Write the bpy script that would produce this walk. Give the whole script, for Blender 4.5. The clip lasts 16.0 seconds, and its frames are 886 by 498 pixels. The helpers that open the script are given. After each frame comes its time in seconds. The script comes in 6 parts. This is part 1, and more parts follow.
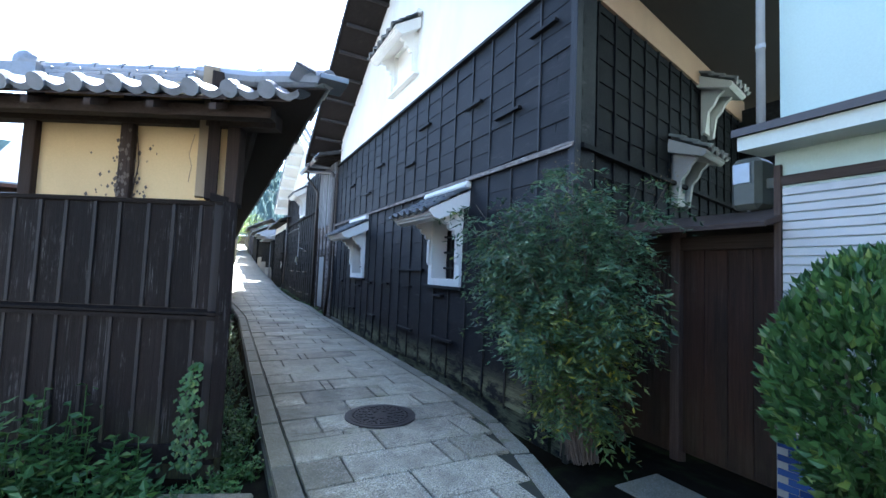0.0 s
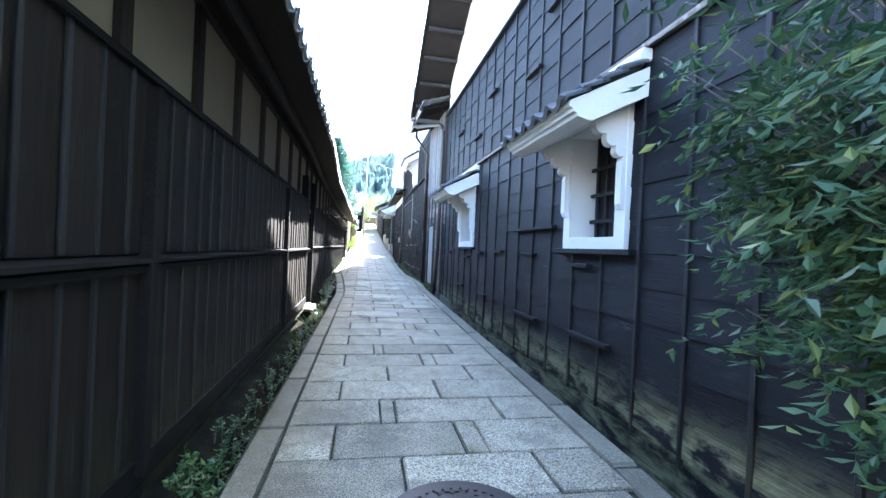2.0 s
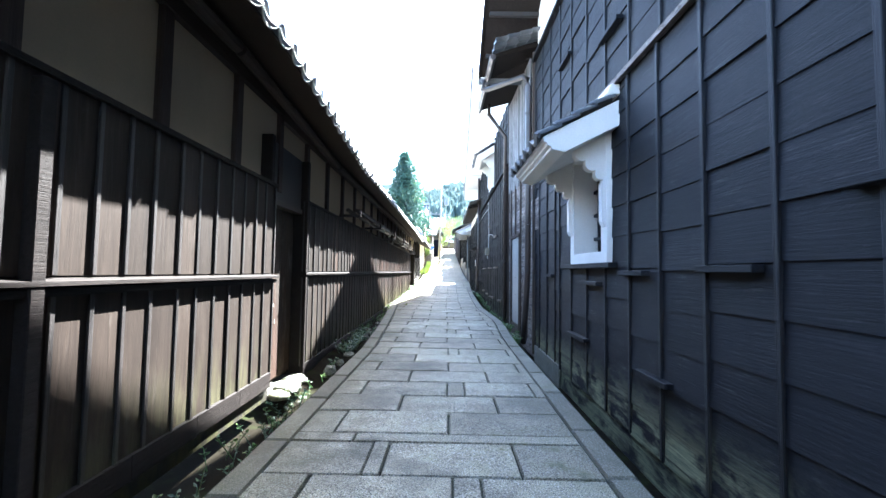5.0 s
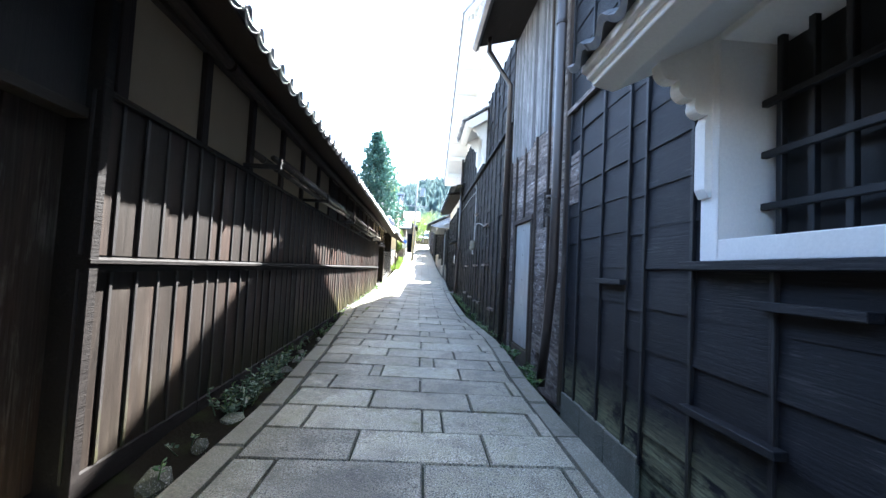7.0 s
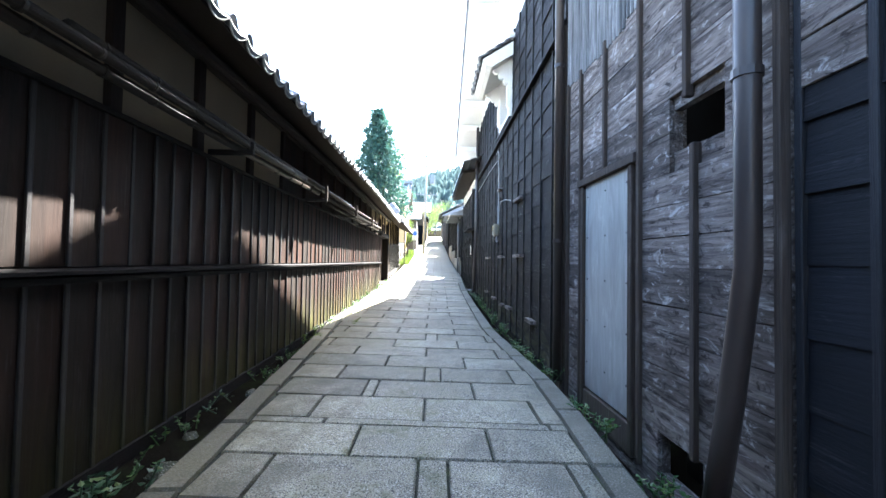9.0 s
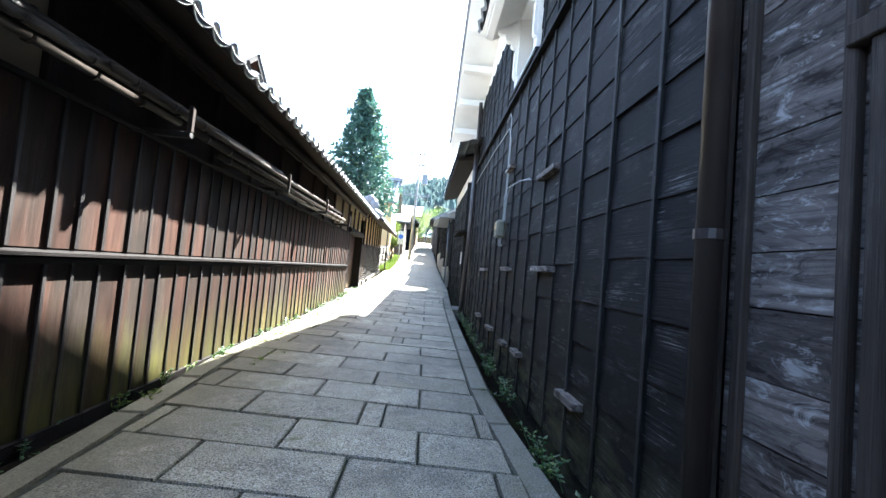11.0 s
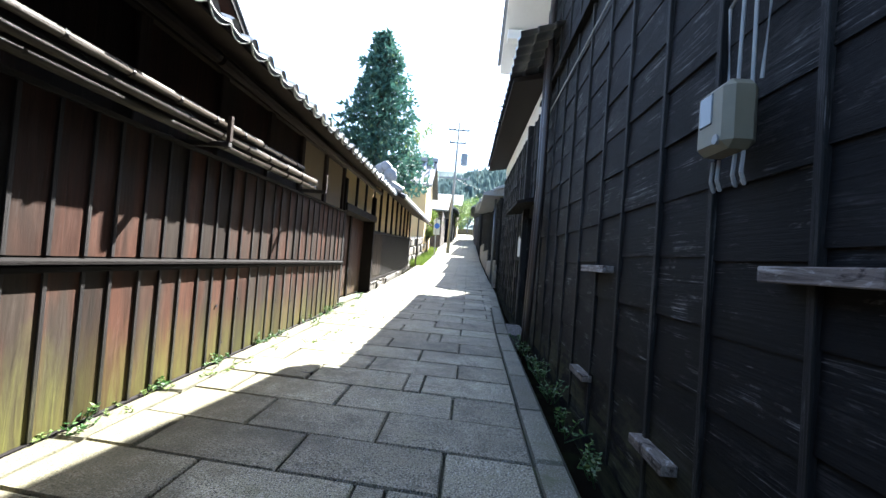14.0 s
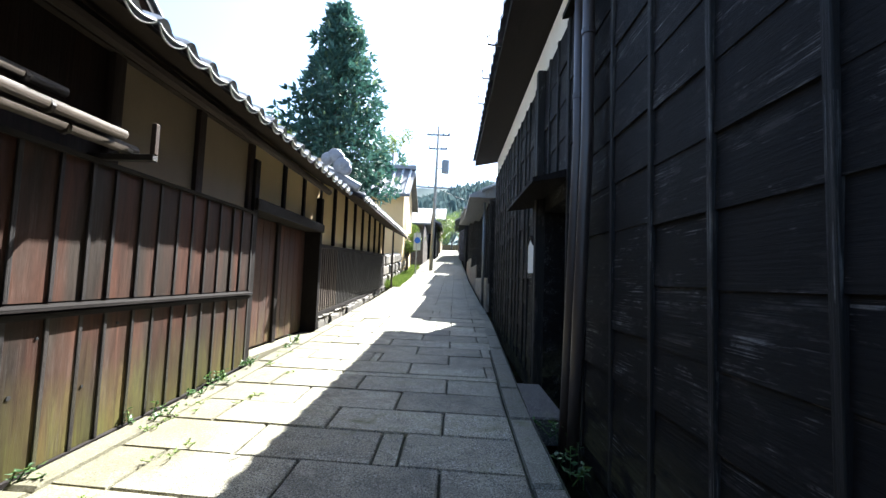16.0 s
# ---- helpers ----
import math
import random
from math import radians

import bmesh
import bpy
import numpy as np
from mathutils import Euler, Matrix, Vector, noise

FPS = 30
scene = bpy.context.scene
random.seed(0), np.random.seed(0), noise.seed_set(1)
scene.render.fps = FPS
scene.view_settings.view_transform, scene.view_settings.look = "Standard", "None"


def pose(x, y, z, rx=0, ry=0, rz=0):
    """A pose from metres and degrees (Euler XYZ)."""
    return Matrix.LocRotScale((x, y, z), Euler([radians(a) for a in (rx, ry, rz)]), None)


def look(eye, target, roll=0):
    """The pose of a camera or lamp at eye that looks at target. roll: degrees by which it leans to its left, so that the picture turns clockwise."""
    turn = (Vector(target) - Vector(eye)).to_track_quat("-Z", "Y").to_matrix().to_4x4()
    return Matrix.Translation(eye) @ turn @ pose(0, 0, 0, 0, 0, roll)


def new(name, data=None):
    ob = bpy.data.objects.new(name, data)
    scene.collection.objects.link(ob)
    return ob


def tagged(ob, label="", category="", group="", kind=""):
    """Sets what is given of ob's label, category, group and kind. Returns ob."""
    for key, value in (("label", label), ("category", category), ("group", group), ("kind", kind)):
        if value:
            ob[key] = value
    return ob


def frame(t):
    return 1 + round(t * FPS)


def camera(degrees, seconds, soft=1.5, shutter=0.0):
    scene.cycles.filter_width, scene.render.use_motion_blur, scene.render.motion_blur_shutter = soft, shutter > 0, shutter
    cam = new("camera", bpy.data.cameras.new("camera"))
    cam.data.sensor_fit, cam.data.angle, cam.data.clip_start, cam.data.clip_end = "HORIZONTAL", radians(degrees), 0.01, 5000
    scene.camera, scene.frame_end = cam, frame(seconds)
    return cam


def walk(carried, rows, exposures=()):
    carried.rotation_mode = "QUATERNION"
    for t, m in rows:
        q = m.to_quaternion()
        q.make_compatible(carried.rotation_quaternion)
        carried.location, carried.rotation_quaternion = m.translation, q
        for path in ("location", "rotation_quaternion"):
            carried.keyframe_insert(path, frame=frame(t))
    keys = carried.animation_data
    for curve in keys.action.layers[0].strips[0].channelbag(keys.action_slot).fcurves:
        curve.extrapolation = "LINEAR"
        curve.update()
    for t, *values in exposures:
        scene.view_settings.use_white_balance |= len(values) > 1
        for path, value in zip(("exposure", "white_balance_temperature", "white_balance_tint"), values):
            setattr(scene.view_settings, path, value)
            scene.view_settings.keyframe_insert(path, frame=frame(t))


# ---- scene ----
cam = camera(93.5, 16.0)
METRES, EYE, TILT, LEAN, TURN = 24.4, 1.245, 0.0, 0.0, -27.3
ROWS = [
    (0.0, 0.0, 0.0, 0.0, -0.14, 3.38, -2.29),
    (0.5, 0.0016, 0.0279, -0.0029, 3.14, 3.33, -0.72),
    (1.0, 0.0013, 0.0563, -0.0057, 6.18, 2.82, -1.14),
    (1.5, -0.0011, 0.0877, -0.0092, 11.88, 1.34, -2.24),
    (2.0, -0.0078, 0.1178, -0.0115, 16.88, -0.06, -2.51),
    (2.5, -0.0139, 0.1518, -0.0137, 22.6, -0.22, -2.78),
    (3.0, -0.0212, 0.1833, -0.0143, 25.96, 0.8, -2.27),
    (3.5, -0.0302, 0.2153, -0.0138, 27.79, 1.58, -2.57),
    (4.0, -0.0418, 0.2426, -0.0127, 29.09, 3.06, -1.52),
    (6.5, -0.1158, 0.3838, -0.0152, 25.02, 3.12, -0.83),
    (7.0, -0.1311, 0.4095, -0.0139, 24.45, 2.8, -2.83),
    (7.5, -0.1448, 0.4383, -0.0141, 24.82, 3.17, -2.21),
    (8.0, -0.1586, 0.4649, -0.0132, 25.36, 2.75, -2.06),
    (8.5, -0.1706, 0.4937, -0.0132, 25.29, 2.37, -1.49),
    (9.0, -0.1832, 0.521, -0.0121, 26.36, 1.69, -0.94),
    (11.5, -0.2455, 0.6678, -0.011, 25.26, 3.3, -6.11),
    (12.0, -0.2604, 0.6959, -0.01, 26.4, 3.55, -6.28),
    (12.5, -0.2716, 0.7234, -0.0109, 27.31, 3.79, -5.51),
    (13.0, -0.2872, 0.7525, -0.0101, 29.25, 2.61, -5.83),
    (13.5, -0.3003, 0.7804, -0.0099, 29.99, 1.79, -4.96),
    (14.0, -0.3154, 0.8086, -0.0087, 30.79, 1.57, -4.27),
    (14.5, -0.3284, 0.8356, -0.0085, 30.16, 1.11, -1.13),
    (15.0, -0.3428, 0.8635, -0.0067, 30.14, 1.71, -1.72),
    (15.5, -0.3561, 0.8891, -0.0068, 29.39, 2.19, -1.4),
    (16.0, -0.3703, 0.9164, -0.0052, 28.89, 4.0, -2.04),
]
EXPOSURES = [(0.0, 3.65, 5500, 7), (0.5, 4.1, 5500, 7), (1.5, 4.6, 5550, 7), (2.5, 4.8, 5600, 7), (3.5, 4.82, 5650, 7), (7.0, 4.2, 5800, 8), (9.0, 4.35, 5950, 8), (11.5, 3.8, 5900, 8), (12.5, 3.65, 5900, 8), (16.0, 2.75, 5850, 8)]
walk(cam, [(t, pose(0, 0, EYE, TILT, LEAN, TURN) @ pose(METRES * x, METRES * y, METRES * z, 90 + pitch, roll, yaw)) for t, x, y, z, yaw, pitch, roll in ROWS], EXPOSURES)

# ---- daylight ----
SUN_DIR = Vector((1.0, 2.0, 2.55)).normalized()  # towards the sun
sky_world = bpy.data.worlds.new("sky")
scene.world = sky_world
sky_world.use_nodes = True
wn = sky_world.node_tree
sky = wn.nodes.new("ShaderNodeTexSky")
sky.sky_type = "NISHITA"
sky.sun_disc = False
sky.sun_elevation = math.asin(SUN_DIR.z)
sky.sun_rotation = math.atan2(SUN_DIR.x, SUN_DIR.y)
sky.air_density, sky.dust_density, sky.ozone_density = 1.0, 1.6, 1.0
wn.links.new(sky.outputs[0], wn.nodes["Background"].inputs[0])
wn.nodes["Background"].inputs[1].default_value = 0.07
sun_lamp = bpy.data.lights.new("sun", "SUN")
sun_lamp.energy, sun_lamp.angle, sun_lamp.color = 5.0, radians(0.55), (1.0, 0.95, 0.86)
sun = new("sun", sun_lamp)
sun.matrix_world = look(SUN_DIR * 60, (0, 0, 0))

# ---- materials ----


class Nodes:
    """A small builder of node materials."""

    def __init__(self, name, rough=0.7, metal=0.0):
        self.mat = bpy.data.materials.new(name)
        self.mat.use_nodes = True
        self.t = self.mat.node_tree
        self.b = self.t.nodes["Principled BSDF"]
        self.b.inputs["Roughness"].default_value = rough
        self.b.inputs["Metallic"].default_value = metal
        self.geo = self.t.nodes.new("ShaderNodeNewGeometry")
        self.info = self.t.nodes.new("ShaderNodeObjectInfo")

    def put(self, socket, value):
        if isinstance(value, bpy.types.NodeSocket):
            self.t.links.new(value, socket)
        elif isinstance(value, tuple) and len(value) == 3 and socket.type == "RGBA":
            socket.default_value = (*value, 1)
        else:
            socket.default_value = value

    def node(self, kind, **sockets):
        n = self.t.nodes.new(kind)
        for k, v in sockets.items():
            self.put(n.inputs[int(k[1:])] if k[0] == "i" and k[1:].isdigit() else n.inputs[k], v)
        return n

    def math(self, op, a, b=0.0, c=0.0):
        n = self.node("ShaderNodeMath", i0=a, i1=b, i2=c)
        n.operation = op
        return n.outputs[0]

    def vec(self, op, a, b):
        n = self.node("ShaderNodeVectorMath", i0=a, i1=b)
        n.operation = op
        return n.outputs[0]

    def coords(self, scale=(1, 1, 1), shuffle=True, local=False):
        p = self.node("ShaderNodeTexCoord").outputs["Object"] if local else self.geo.outputs["Position"]
        p = self.vec("MULTIPLY", p, scale)
        if shuffle:
            r = self.math("MULTIPLY", self.info.outputs["Random"], 53.0)
            p = self.vec("ADD", p, self.node("ShaderNodeCombineXYZ", X=r, Y=r, Z=r).outputs[0])
        return p

    def noise(self, p, scale=1.0, detail=4.0, rough=0.55, warp=0.0):
        n = self.node("ShaderNodeTexNoise", Vector=p, Scale=scale, Detail=detail, Roughness=rough, Distortion=warp)
        return n.outputs[0]

    def ramp(self, f, lo, hi):
        n = self.node("ShaderNodeMapRange", i0=f, i1=lo, i2=hi)
        n.clamp = True
        return n.outputs[0]

    def mix(self, f, a, b):
        n = self.t.nodes.new("ShaderNodeMix")
        n.data_type = "RGBA"
        self.put(n.inputs[0], f), self.put(n.inputs[6], a), self.put(n.inputs[7], b)
        return n.outputs[2]

    def value(self, col, v):
        n = self.node("ShaderNodeHueSaturation", Color=col, Value=v)
        return n.outputs[0]

    def bump(self, h, strength=0.3, dist=0.01):
        n = self.node("ShaderNodeBump", Strength=strength, Distance=dist, Height=h)
        self.t.links.new(n.outputs[0], self.b.inputs["Normal"])

    def done(self, col, rough=None):
        self.put(self.b.inputs["Base Color"], col)
        if rough is not None:
            self.put(self.b.inputs["Roughness"], rough)
        return self.mat


def above_ground(n):
    """Height over the lane, roughly, as a socket."""
    xyz = n.node("ShaderNodeSeparateXYZ", Vector=n.geo.outputs["Position"])
    yy = n.math("MULTIPLY", n.math("MULTIPLY", xyz.outputs[1], xyz.outputs[1]), 0.00050)
    return n.math("ADD", n.math("SUBTRACT", xyz.outputs[2], yy), 0.42)


def wood(name, grain, dark, light, worn, worn_amount=0.35, moss=0.0, moss_col=(0.10, 0.11, 0.04), rough=0.6, red=0.0, spread=0.5, moss_top=0.75, scratch=0.0, gloss=0.4, across=75.0, moss_y=None, relief=0.7, knots=0.0):
    """Weathered boards. grain: axis along which the fibres run."""
    n = Nodes(name, rough)
    long = 1.6
    sc = tuple(long if a == grain else across for a in "xyz")
    fibre = n.noise(n.coords(sc), 1.0, 7.0, 0.7, 0.8)
    blot = n.noise(n.coords(tuple(1.3 if a == grain else 3.4 for a in "xyz")), 1.6, 8.0, 0.68, 0.3)
    col = n.mix(n.ramp(fibre, 0.3, 0.72), dark, light)
    if red:
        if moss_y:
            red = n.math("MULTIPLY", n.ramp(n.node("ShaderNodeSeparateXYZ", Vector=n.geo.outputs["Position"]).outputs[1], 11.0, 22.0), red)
        col = n.mix(n.math("MULTIPLY", n.ramp(n.noise(n.coords(tuple(0.5 if a == grain else 3.0 for a in "xyz")), 1.2, 3.0), 0.40, 0.62), red), col, n.mix(n.ramp(fibre, 0.3, 0.7), (0.040, 0.016, 0.010), (0.112, 0.045, 0.027)))
    streak = n.math("MULTIPLY", n.ramp(blot, 0.55, 0.72), n.ramp(fibre, 0.42, 0.62))
    col = n.mix(n.math("MULTIPLY", streak, worn_amount), col, worn)
    if moss:
        h = n.math("ADD", above_ground(n), n.math("MULTIPLY", n.math("SUBTRACT", blot, 0.5), 0.9))
        m = n.math("MULTIPLY", n.ramp(h, moss_top, 0.05), n.math("MULTIPLY", n.ramp(fibre, 0.25, 0.7), n.ramp(blot, 0.42, 0.56) if not moss_y else 1.0))
        if moss_y:
            along = n.node("ShaderNodeSeparateXYZ", Vector=n.geo.outputs["Position"]).outputs[1]
            m = n.math("MULTIPLY", m, n.ramp(n.math("ADD", along, n.math("MULTIPLY", blot, 3.0)), *moss_y))
        col = n.mix(n.math("MULTIPLY", m, moss), col, moss_col)
    tone = n.math("ADD", n.math("MULTIPLY", n.info.outputs["Random"], spread), 1.0 - spread / 2)
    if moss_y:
        # tone rises along the fence, from 0.55 to full between y 13.5 and 21.5
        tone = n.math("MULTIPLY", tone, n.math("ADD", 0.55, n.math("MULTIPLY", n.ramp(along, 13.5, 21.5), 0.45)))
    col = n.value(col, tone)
    if scratch:
        fine = n.noise(n.coords(tuple(1.5 if a == grain else 95.0 for a in "xyz")), 1.0, 5.0, 0.72, 0.7)
        patch = n.noise(n.coords(tuple(1.5 if a == grain else 3.6 for a in "xyz")), 1.5, 8.0, 0.72, 0.5)
        k = n.math("MULTIPLY", n.ramp(fine, 0.53, 0.61), n.ramp(patch, 0.52, 0.66))
        col = n.mix(n.math("MULTIPLY", k, scratch), col, (0.30, 0.288, 0.275))
    if knots:
        spot = n.noise(n.coords(tuple(5.0 if a == grain else 13.0 for a in "xyz")), 1.0, 5.0, 0.75, 1.0)
        col = n.mix(n.math("MULTIPLY", n.ramp(spot, 0.54, 0.64), knots), col, dark)
        col = n.mix(n.math("MULTIPLY", n.ramp(spot, 0.44, 0.34), knots * 0.7), col, worn)
    n.bump(fibre, relief, 0.008)
    n.b.inputs["Specular IOR Level"].default_value = gloss
    return n.done(col, n.math("ADD", n.math("MULTIPLY", fibre, 0.3), rough - 0.15))


def plaster(name, col, stain, amount=0.5, rough=0.85, scale=1.3, grain=60.0):
    n = Nodes(name, rough)
    big = n.noise(n.coords((1, 1, 0.5), False), scale, 6.0, 0.6)
    fine = n.noise(n.coords((1, 1, 1), False), grain, 3.0)
    c = n.mix(n.math("MULTIPLY", n.ramp(big, 0.42, 0.75), amount), col, stain)
    c = n.value(c, n.math("ADD", n.math("MULTIPLY", fine, 0.16), 0.92))
    n.bump(n.math("ADD", fine, n.math("MULTIPLY", big, 2.0)), 0.25, 0.004)
    return n.done(c)


def plain(name, col, rough=0.5, metal=0.0, vary=0.3, scale=6.0, fine=70.0, bump=0.12, stain=None):
    n = Nodes(name, rough, metal)
    a = n.noise(n.coords(), scale, 5.0, 0.6)
    f = n.noise(n.coords(), fine, 2.0)
    c = n.value(col if not isinstance(col, tuple) else n.mix(0.0, col, col), n.math("ADD", n.math("MULTIPLY", a, vary * 2), 1.0 - vary))
    if stain:
        c = n.mix(n.math("MULTIPLY", n.ramp(a, 0.52, 0.7), 0.75), c, stain)
    n.bump(n.math("ADD", f, a), bump, 0.004)
    return n.done(c, n.math("ADD", n.math("MULTIPLY", a, 0.3), rough - 0.15))


def stone(name, a, b, speck=0.5, moss=0.25, spread=0.45, rough=0.78, edge=0.0):
    n = Nodes(name, rough)
    p = n.coords((1, 1, 1))
    grit = n.noise(p, 110.0, 2.0, 0.6)
    coarse = n.noise(p, 46.0, 4.0, 0.75)
    blot = n.noise(p, 4.5, 7.0, 0.7)
    wide = n.noise(n.coords((1, 1, 1), False), 0.9, 6.0, 0.65)
    c = n.mix(n.ramp(blot, 0.34, 0.66), a, b)
    c = n.mix(n.math("MULTIPLY", n.ramp(grit, 0.54, 0.60), speck), c, (0.035, 0.035, 0.038))
    c = n.mix(n.math("MULTIPLY", n.ramp(coarse, 0.56, 0.66), speck * 0.8), c, (0.06, 0.058, 0.055))
    c = n.mix(n.math("MULTIPLY", n.ramp(grit, 0.42, 0.36), speck * 0.7), c, (0.70, 0.68, 0.65))
    c = n.mix(n.math("MULTIPLY", n.ramp(wide, 0.50, 0.66), 0.6), c, (0.085, 0.08, 0.065))
    c = n.mix(n.math("MULTIPLY", n.math("MULTIPLY", n.ramp(wide, 0.50, 0.36), n.ramp(blot, 0.48, 0.66)), moss), c, (0.09, 0.095, 0.035))
    if edge:
        across = n.node("ShaderNodeSeparateXYZ", Vector=n.geo.outputs["Position"]).outputs[0]
        near = n.ramp(n.math("ADD", across, n.math("MULTIPLY", n.math("SUBTRACT", blot, 0.5), 1.4)), 1.15, 0.40)
        c = n.mix(n.math("MULTIPLY", near, edge), c, n.mix(n.ramp(coarse, 0.4, 0.62), (0.082, 0.070, 0.030), (0.155, 0.136, 0.072)))
        far_side = n.ramp(n.math("ADD", across, n.math("MULTIPLY", n.math("SUBTRACT", blot, 0.5), 1.2)), 2.45, 2.95)
        c = n.mix(n.math("MULTIPLY", far_side, edge * 0.45), c, n.mix(n.ramp(coarse, 0.4, 0.62), (0.055, 0.058, 0.024), (0.13, 0.125, 0.075)))
    c = n.value(c, n.math("ADD", n.math("MULTIPLY", n.info.outputs["Random"], spread), 1.0 - spread / 2))
    damp = n.math("MULTIPLY", n.ramp(n.noise(n.coords((1, 1, 1), False), 0.55, 5.0, 0.7), 0.60, 0.68), n.ramp(n.info.outputs["Random"], 0.45, 0.6))
    c = n.mix(n.math("MULTIPLY", damp, 0.55), c, (0.045, 0.043, 0.036))
    n.bump(n.math("ADD", n.math("ADD", grit, coarse), n.math("MULTIPLY", blot, 2.5)), 0.6, 0.008)
    return n.done(c, n.math("ADD", n.math("MULTIPLY", blot, 0.3), rough - 0.2))


def leaf(name, a, b, young=None, rough=0.4):
    n = Nodes(name, rough)
    r = n.geo.outputs["Random Per Island"]
    c = n.mix(r, a, b)
    if young:
        c = n.mix(n.ramp(r, 0.86, 0.95), c, young)
    big = n.noise(n.coords((1, 1, 1), False), 2.5, 3.0)
    c = n.value(c, n.math("ADD", n.math("MULTIPLY", big, 0.9), 0.55))
    n.b.inputs["Subsurface Weight"].default_value = 0.0
    n.b.inputs["Transmission Weight"].default_value = 0.0
    tr = n.node("ShaderNodeBsdfTranslucent", Color=c)
    mixs = n.node("ShaderNodeMixShader", Fac=0.3)
    n.t.links.new(n.b.outputs[0], mixs.inputs[1])
    n.t.links.new(tr.outputs[0], mixs.inputs[2])
    n.t.links.new(mixs.outputs[0], n.t.nodes["Material Output"].inputs[0])
    return n.done(c)


M = {}
# Char black with a blue tint painted in for flare over the boards.
M["char_h"] = wood("charred_boards", "y", (0.0028, 0.0031, 0.0043), (0.0083, 0.0093, 0.0126), (0.06, 0.058, 0.056), 0.30, 1.0, (0.265, 0.270, 0.150), 0.64, moss_top=0.36, scratch=0.2, gloss=0.26)
# Darker than charred_boards: deep shade of the south face goes into the colour.
M["char_hx"] = wood("charred_boards_south_shade", "x", (0.0020, 0.0022, 0.0029), (0.0062, 0.0068, 0.0086), (0.05, 0.048, 0.046), 0.3, 0.3, rough=0.72, gloss=0.1)
M["char_v"] = wood("charred_battens", "z", (0.0030, 0.0033, 0.0043), (0.0108, 0.0118, 0.0150), (0.10, 0.095, 0.09), 0.35, 0.75, (0.060, 0.058, 0.030), 0.58, moss_top=0.45, gloss=0.35)
M["dark_h"] = wood("black_old_boards", "y", (0.0034, 0.0031, 0.0032), (0.0125, 0.0115, 0.0112), (0.14, 0.13, 0.12), 0.5, 0.9, (0.105, 0.100, 0.045), 0.72, moss_top=0.5, scratch=0.65, gloss=0.13)
M["dark_v"] = wood("black_old_battens", "z", (0.0050, 0.0048, 0.0050), (0.018, 0.017, 0.016), (0.15, 0.14, 0.13), 0.6, 0.6, (0.075, 0.070, 0.040), 0.7, moss_top=0.45, scratch=0.5, gloss=0.25)
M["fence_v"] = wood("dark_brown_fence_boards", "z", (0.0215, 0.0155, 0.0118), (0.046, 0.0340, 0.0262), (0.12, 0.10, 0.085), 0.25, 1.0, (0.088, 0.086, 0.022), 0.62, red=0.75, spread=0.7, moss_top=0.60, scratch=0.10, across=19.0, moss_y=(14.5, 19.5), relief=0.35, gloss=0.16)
# Darker than fence_v: shade over the near stretch is put into the colour.
M["fence_shade"] = wood("shade_darkened_fence_boards", "z", (0.0145, 0.0102, 0.0080), (0.036, 0.0258, 0.0196), (0.10, 0.085, 0.07), 0.2, 0.9, (0.085, 0.088, 0.042), 0.7, spread=0.6, moss_top=0.72, scratch=0.1, across=22.0, relief=0.35, gloss=0.14)
# Darkest copy of the fence boards; the street side's shade is in the colour.
M["fence_dark"] = wood("shade_darkened_street_boards", "z", (0.0058, 0.0042, 0.0038), (0.0165, 0.0118, 0.0105), (0.14, 0.12, 0.105), 0.22, 0.6, (0.045, 0.05, 0.018), 0.7, spread=0.6, moss_top=0.5, scratch=0.4, across=45.0, gloss=0.15)
M["sheet_door"] = wood("pale_weathered_sheet_door", "z", (0.215, 0.222, 0.208), (0.375, 0.383, 0.362), (0.56, 0.56, 0.53), 0.7, 0.7, (0.12, 0.092, 0.062), 0.5, spread=0.0, across=9.0, relief=0.05, moss_top=0.35)
M["fence_b"] = wood("black_fence_battens", "z", (0.009, 0.0075, 0.007), (0.026, 0.021, 0.019), (0.15, 0.13, 0.12), 0.3, 0.75, (0.085, 0.082, 0.022), 0.6, moss_top=0.5)
M["rail_h"] = wood("dark_rails", "y", (0.008, 0.0062, 0.0056), (0.024, 0.0195, 0.0175), (0.10, 0.088, 0.076), 0.22, rough=0.72, gloss=0.1)
M["rail_x"] = wood("dark_rails_south", "x", (0.010, 0.008, 0.0075), (0.032, 0.027, 0.025), (0.13, 0.115, 0.10), 0.35, rough=0.6)
M["beam"] = wood("weathered_beams", "z", (0.026, 0.018, 0.0145), (0.066, 0.047, 0.038), (0.14, 0.12, 0.105), 0.35, rough=0.75, gloss=0.15)
M["beam_y"] = wood("weathered_eave_beams", "y", (0.026, 0.019, 0.0155), (0.064, 0.047, 0.039), (0.13, 0.115, 0.10), 0.35, rough=0.75, gloss=0.15)
M["beam_x"] = wood("weathered_cross_beams", "x", (0.026, 0.019, 0.0155), (0.064, 0.047, 0.039), (0.13, 0.115, 0.10), 0.35, rough=0.75, gloss=0.15)
M["grey_h"] = wood("grey_weathered_planks", "y", (0.020, 0.0140, 0.0115), (0.27, 0.226, 0.196), (0.56, 0.525, 0.49), 0.8, 0.3, rough=0.78, spread=0.8, scratch=0.3, across=26.0, knots=0.85, gloss=0.15)
M["grey_v"] = wood("grey_weathered_battens", "z", (0.028, 0.0205, 0.0165), (0.095, 0.074, 0.060), (0.22, 0.195, 0.17), 0.5, 0.3, rough=0.76, gloss=0.15)
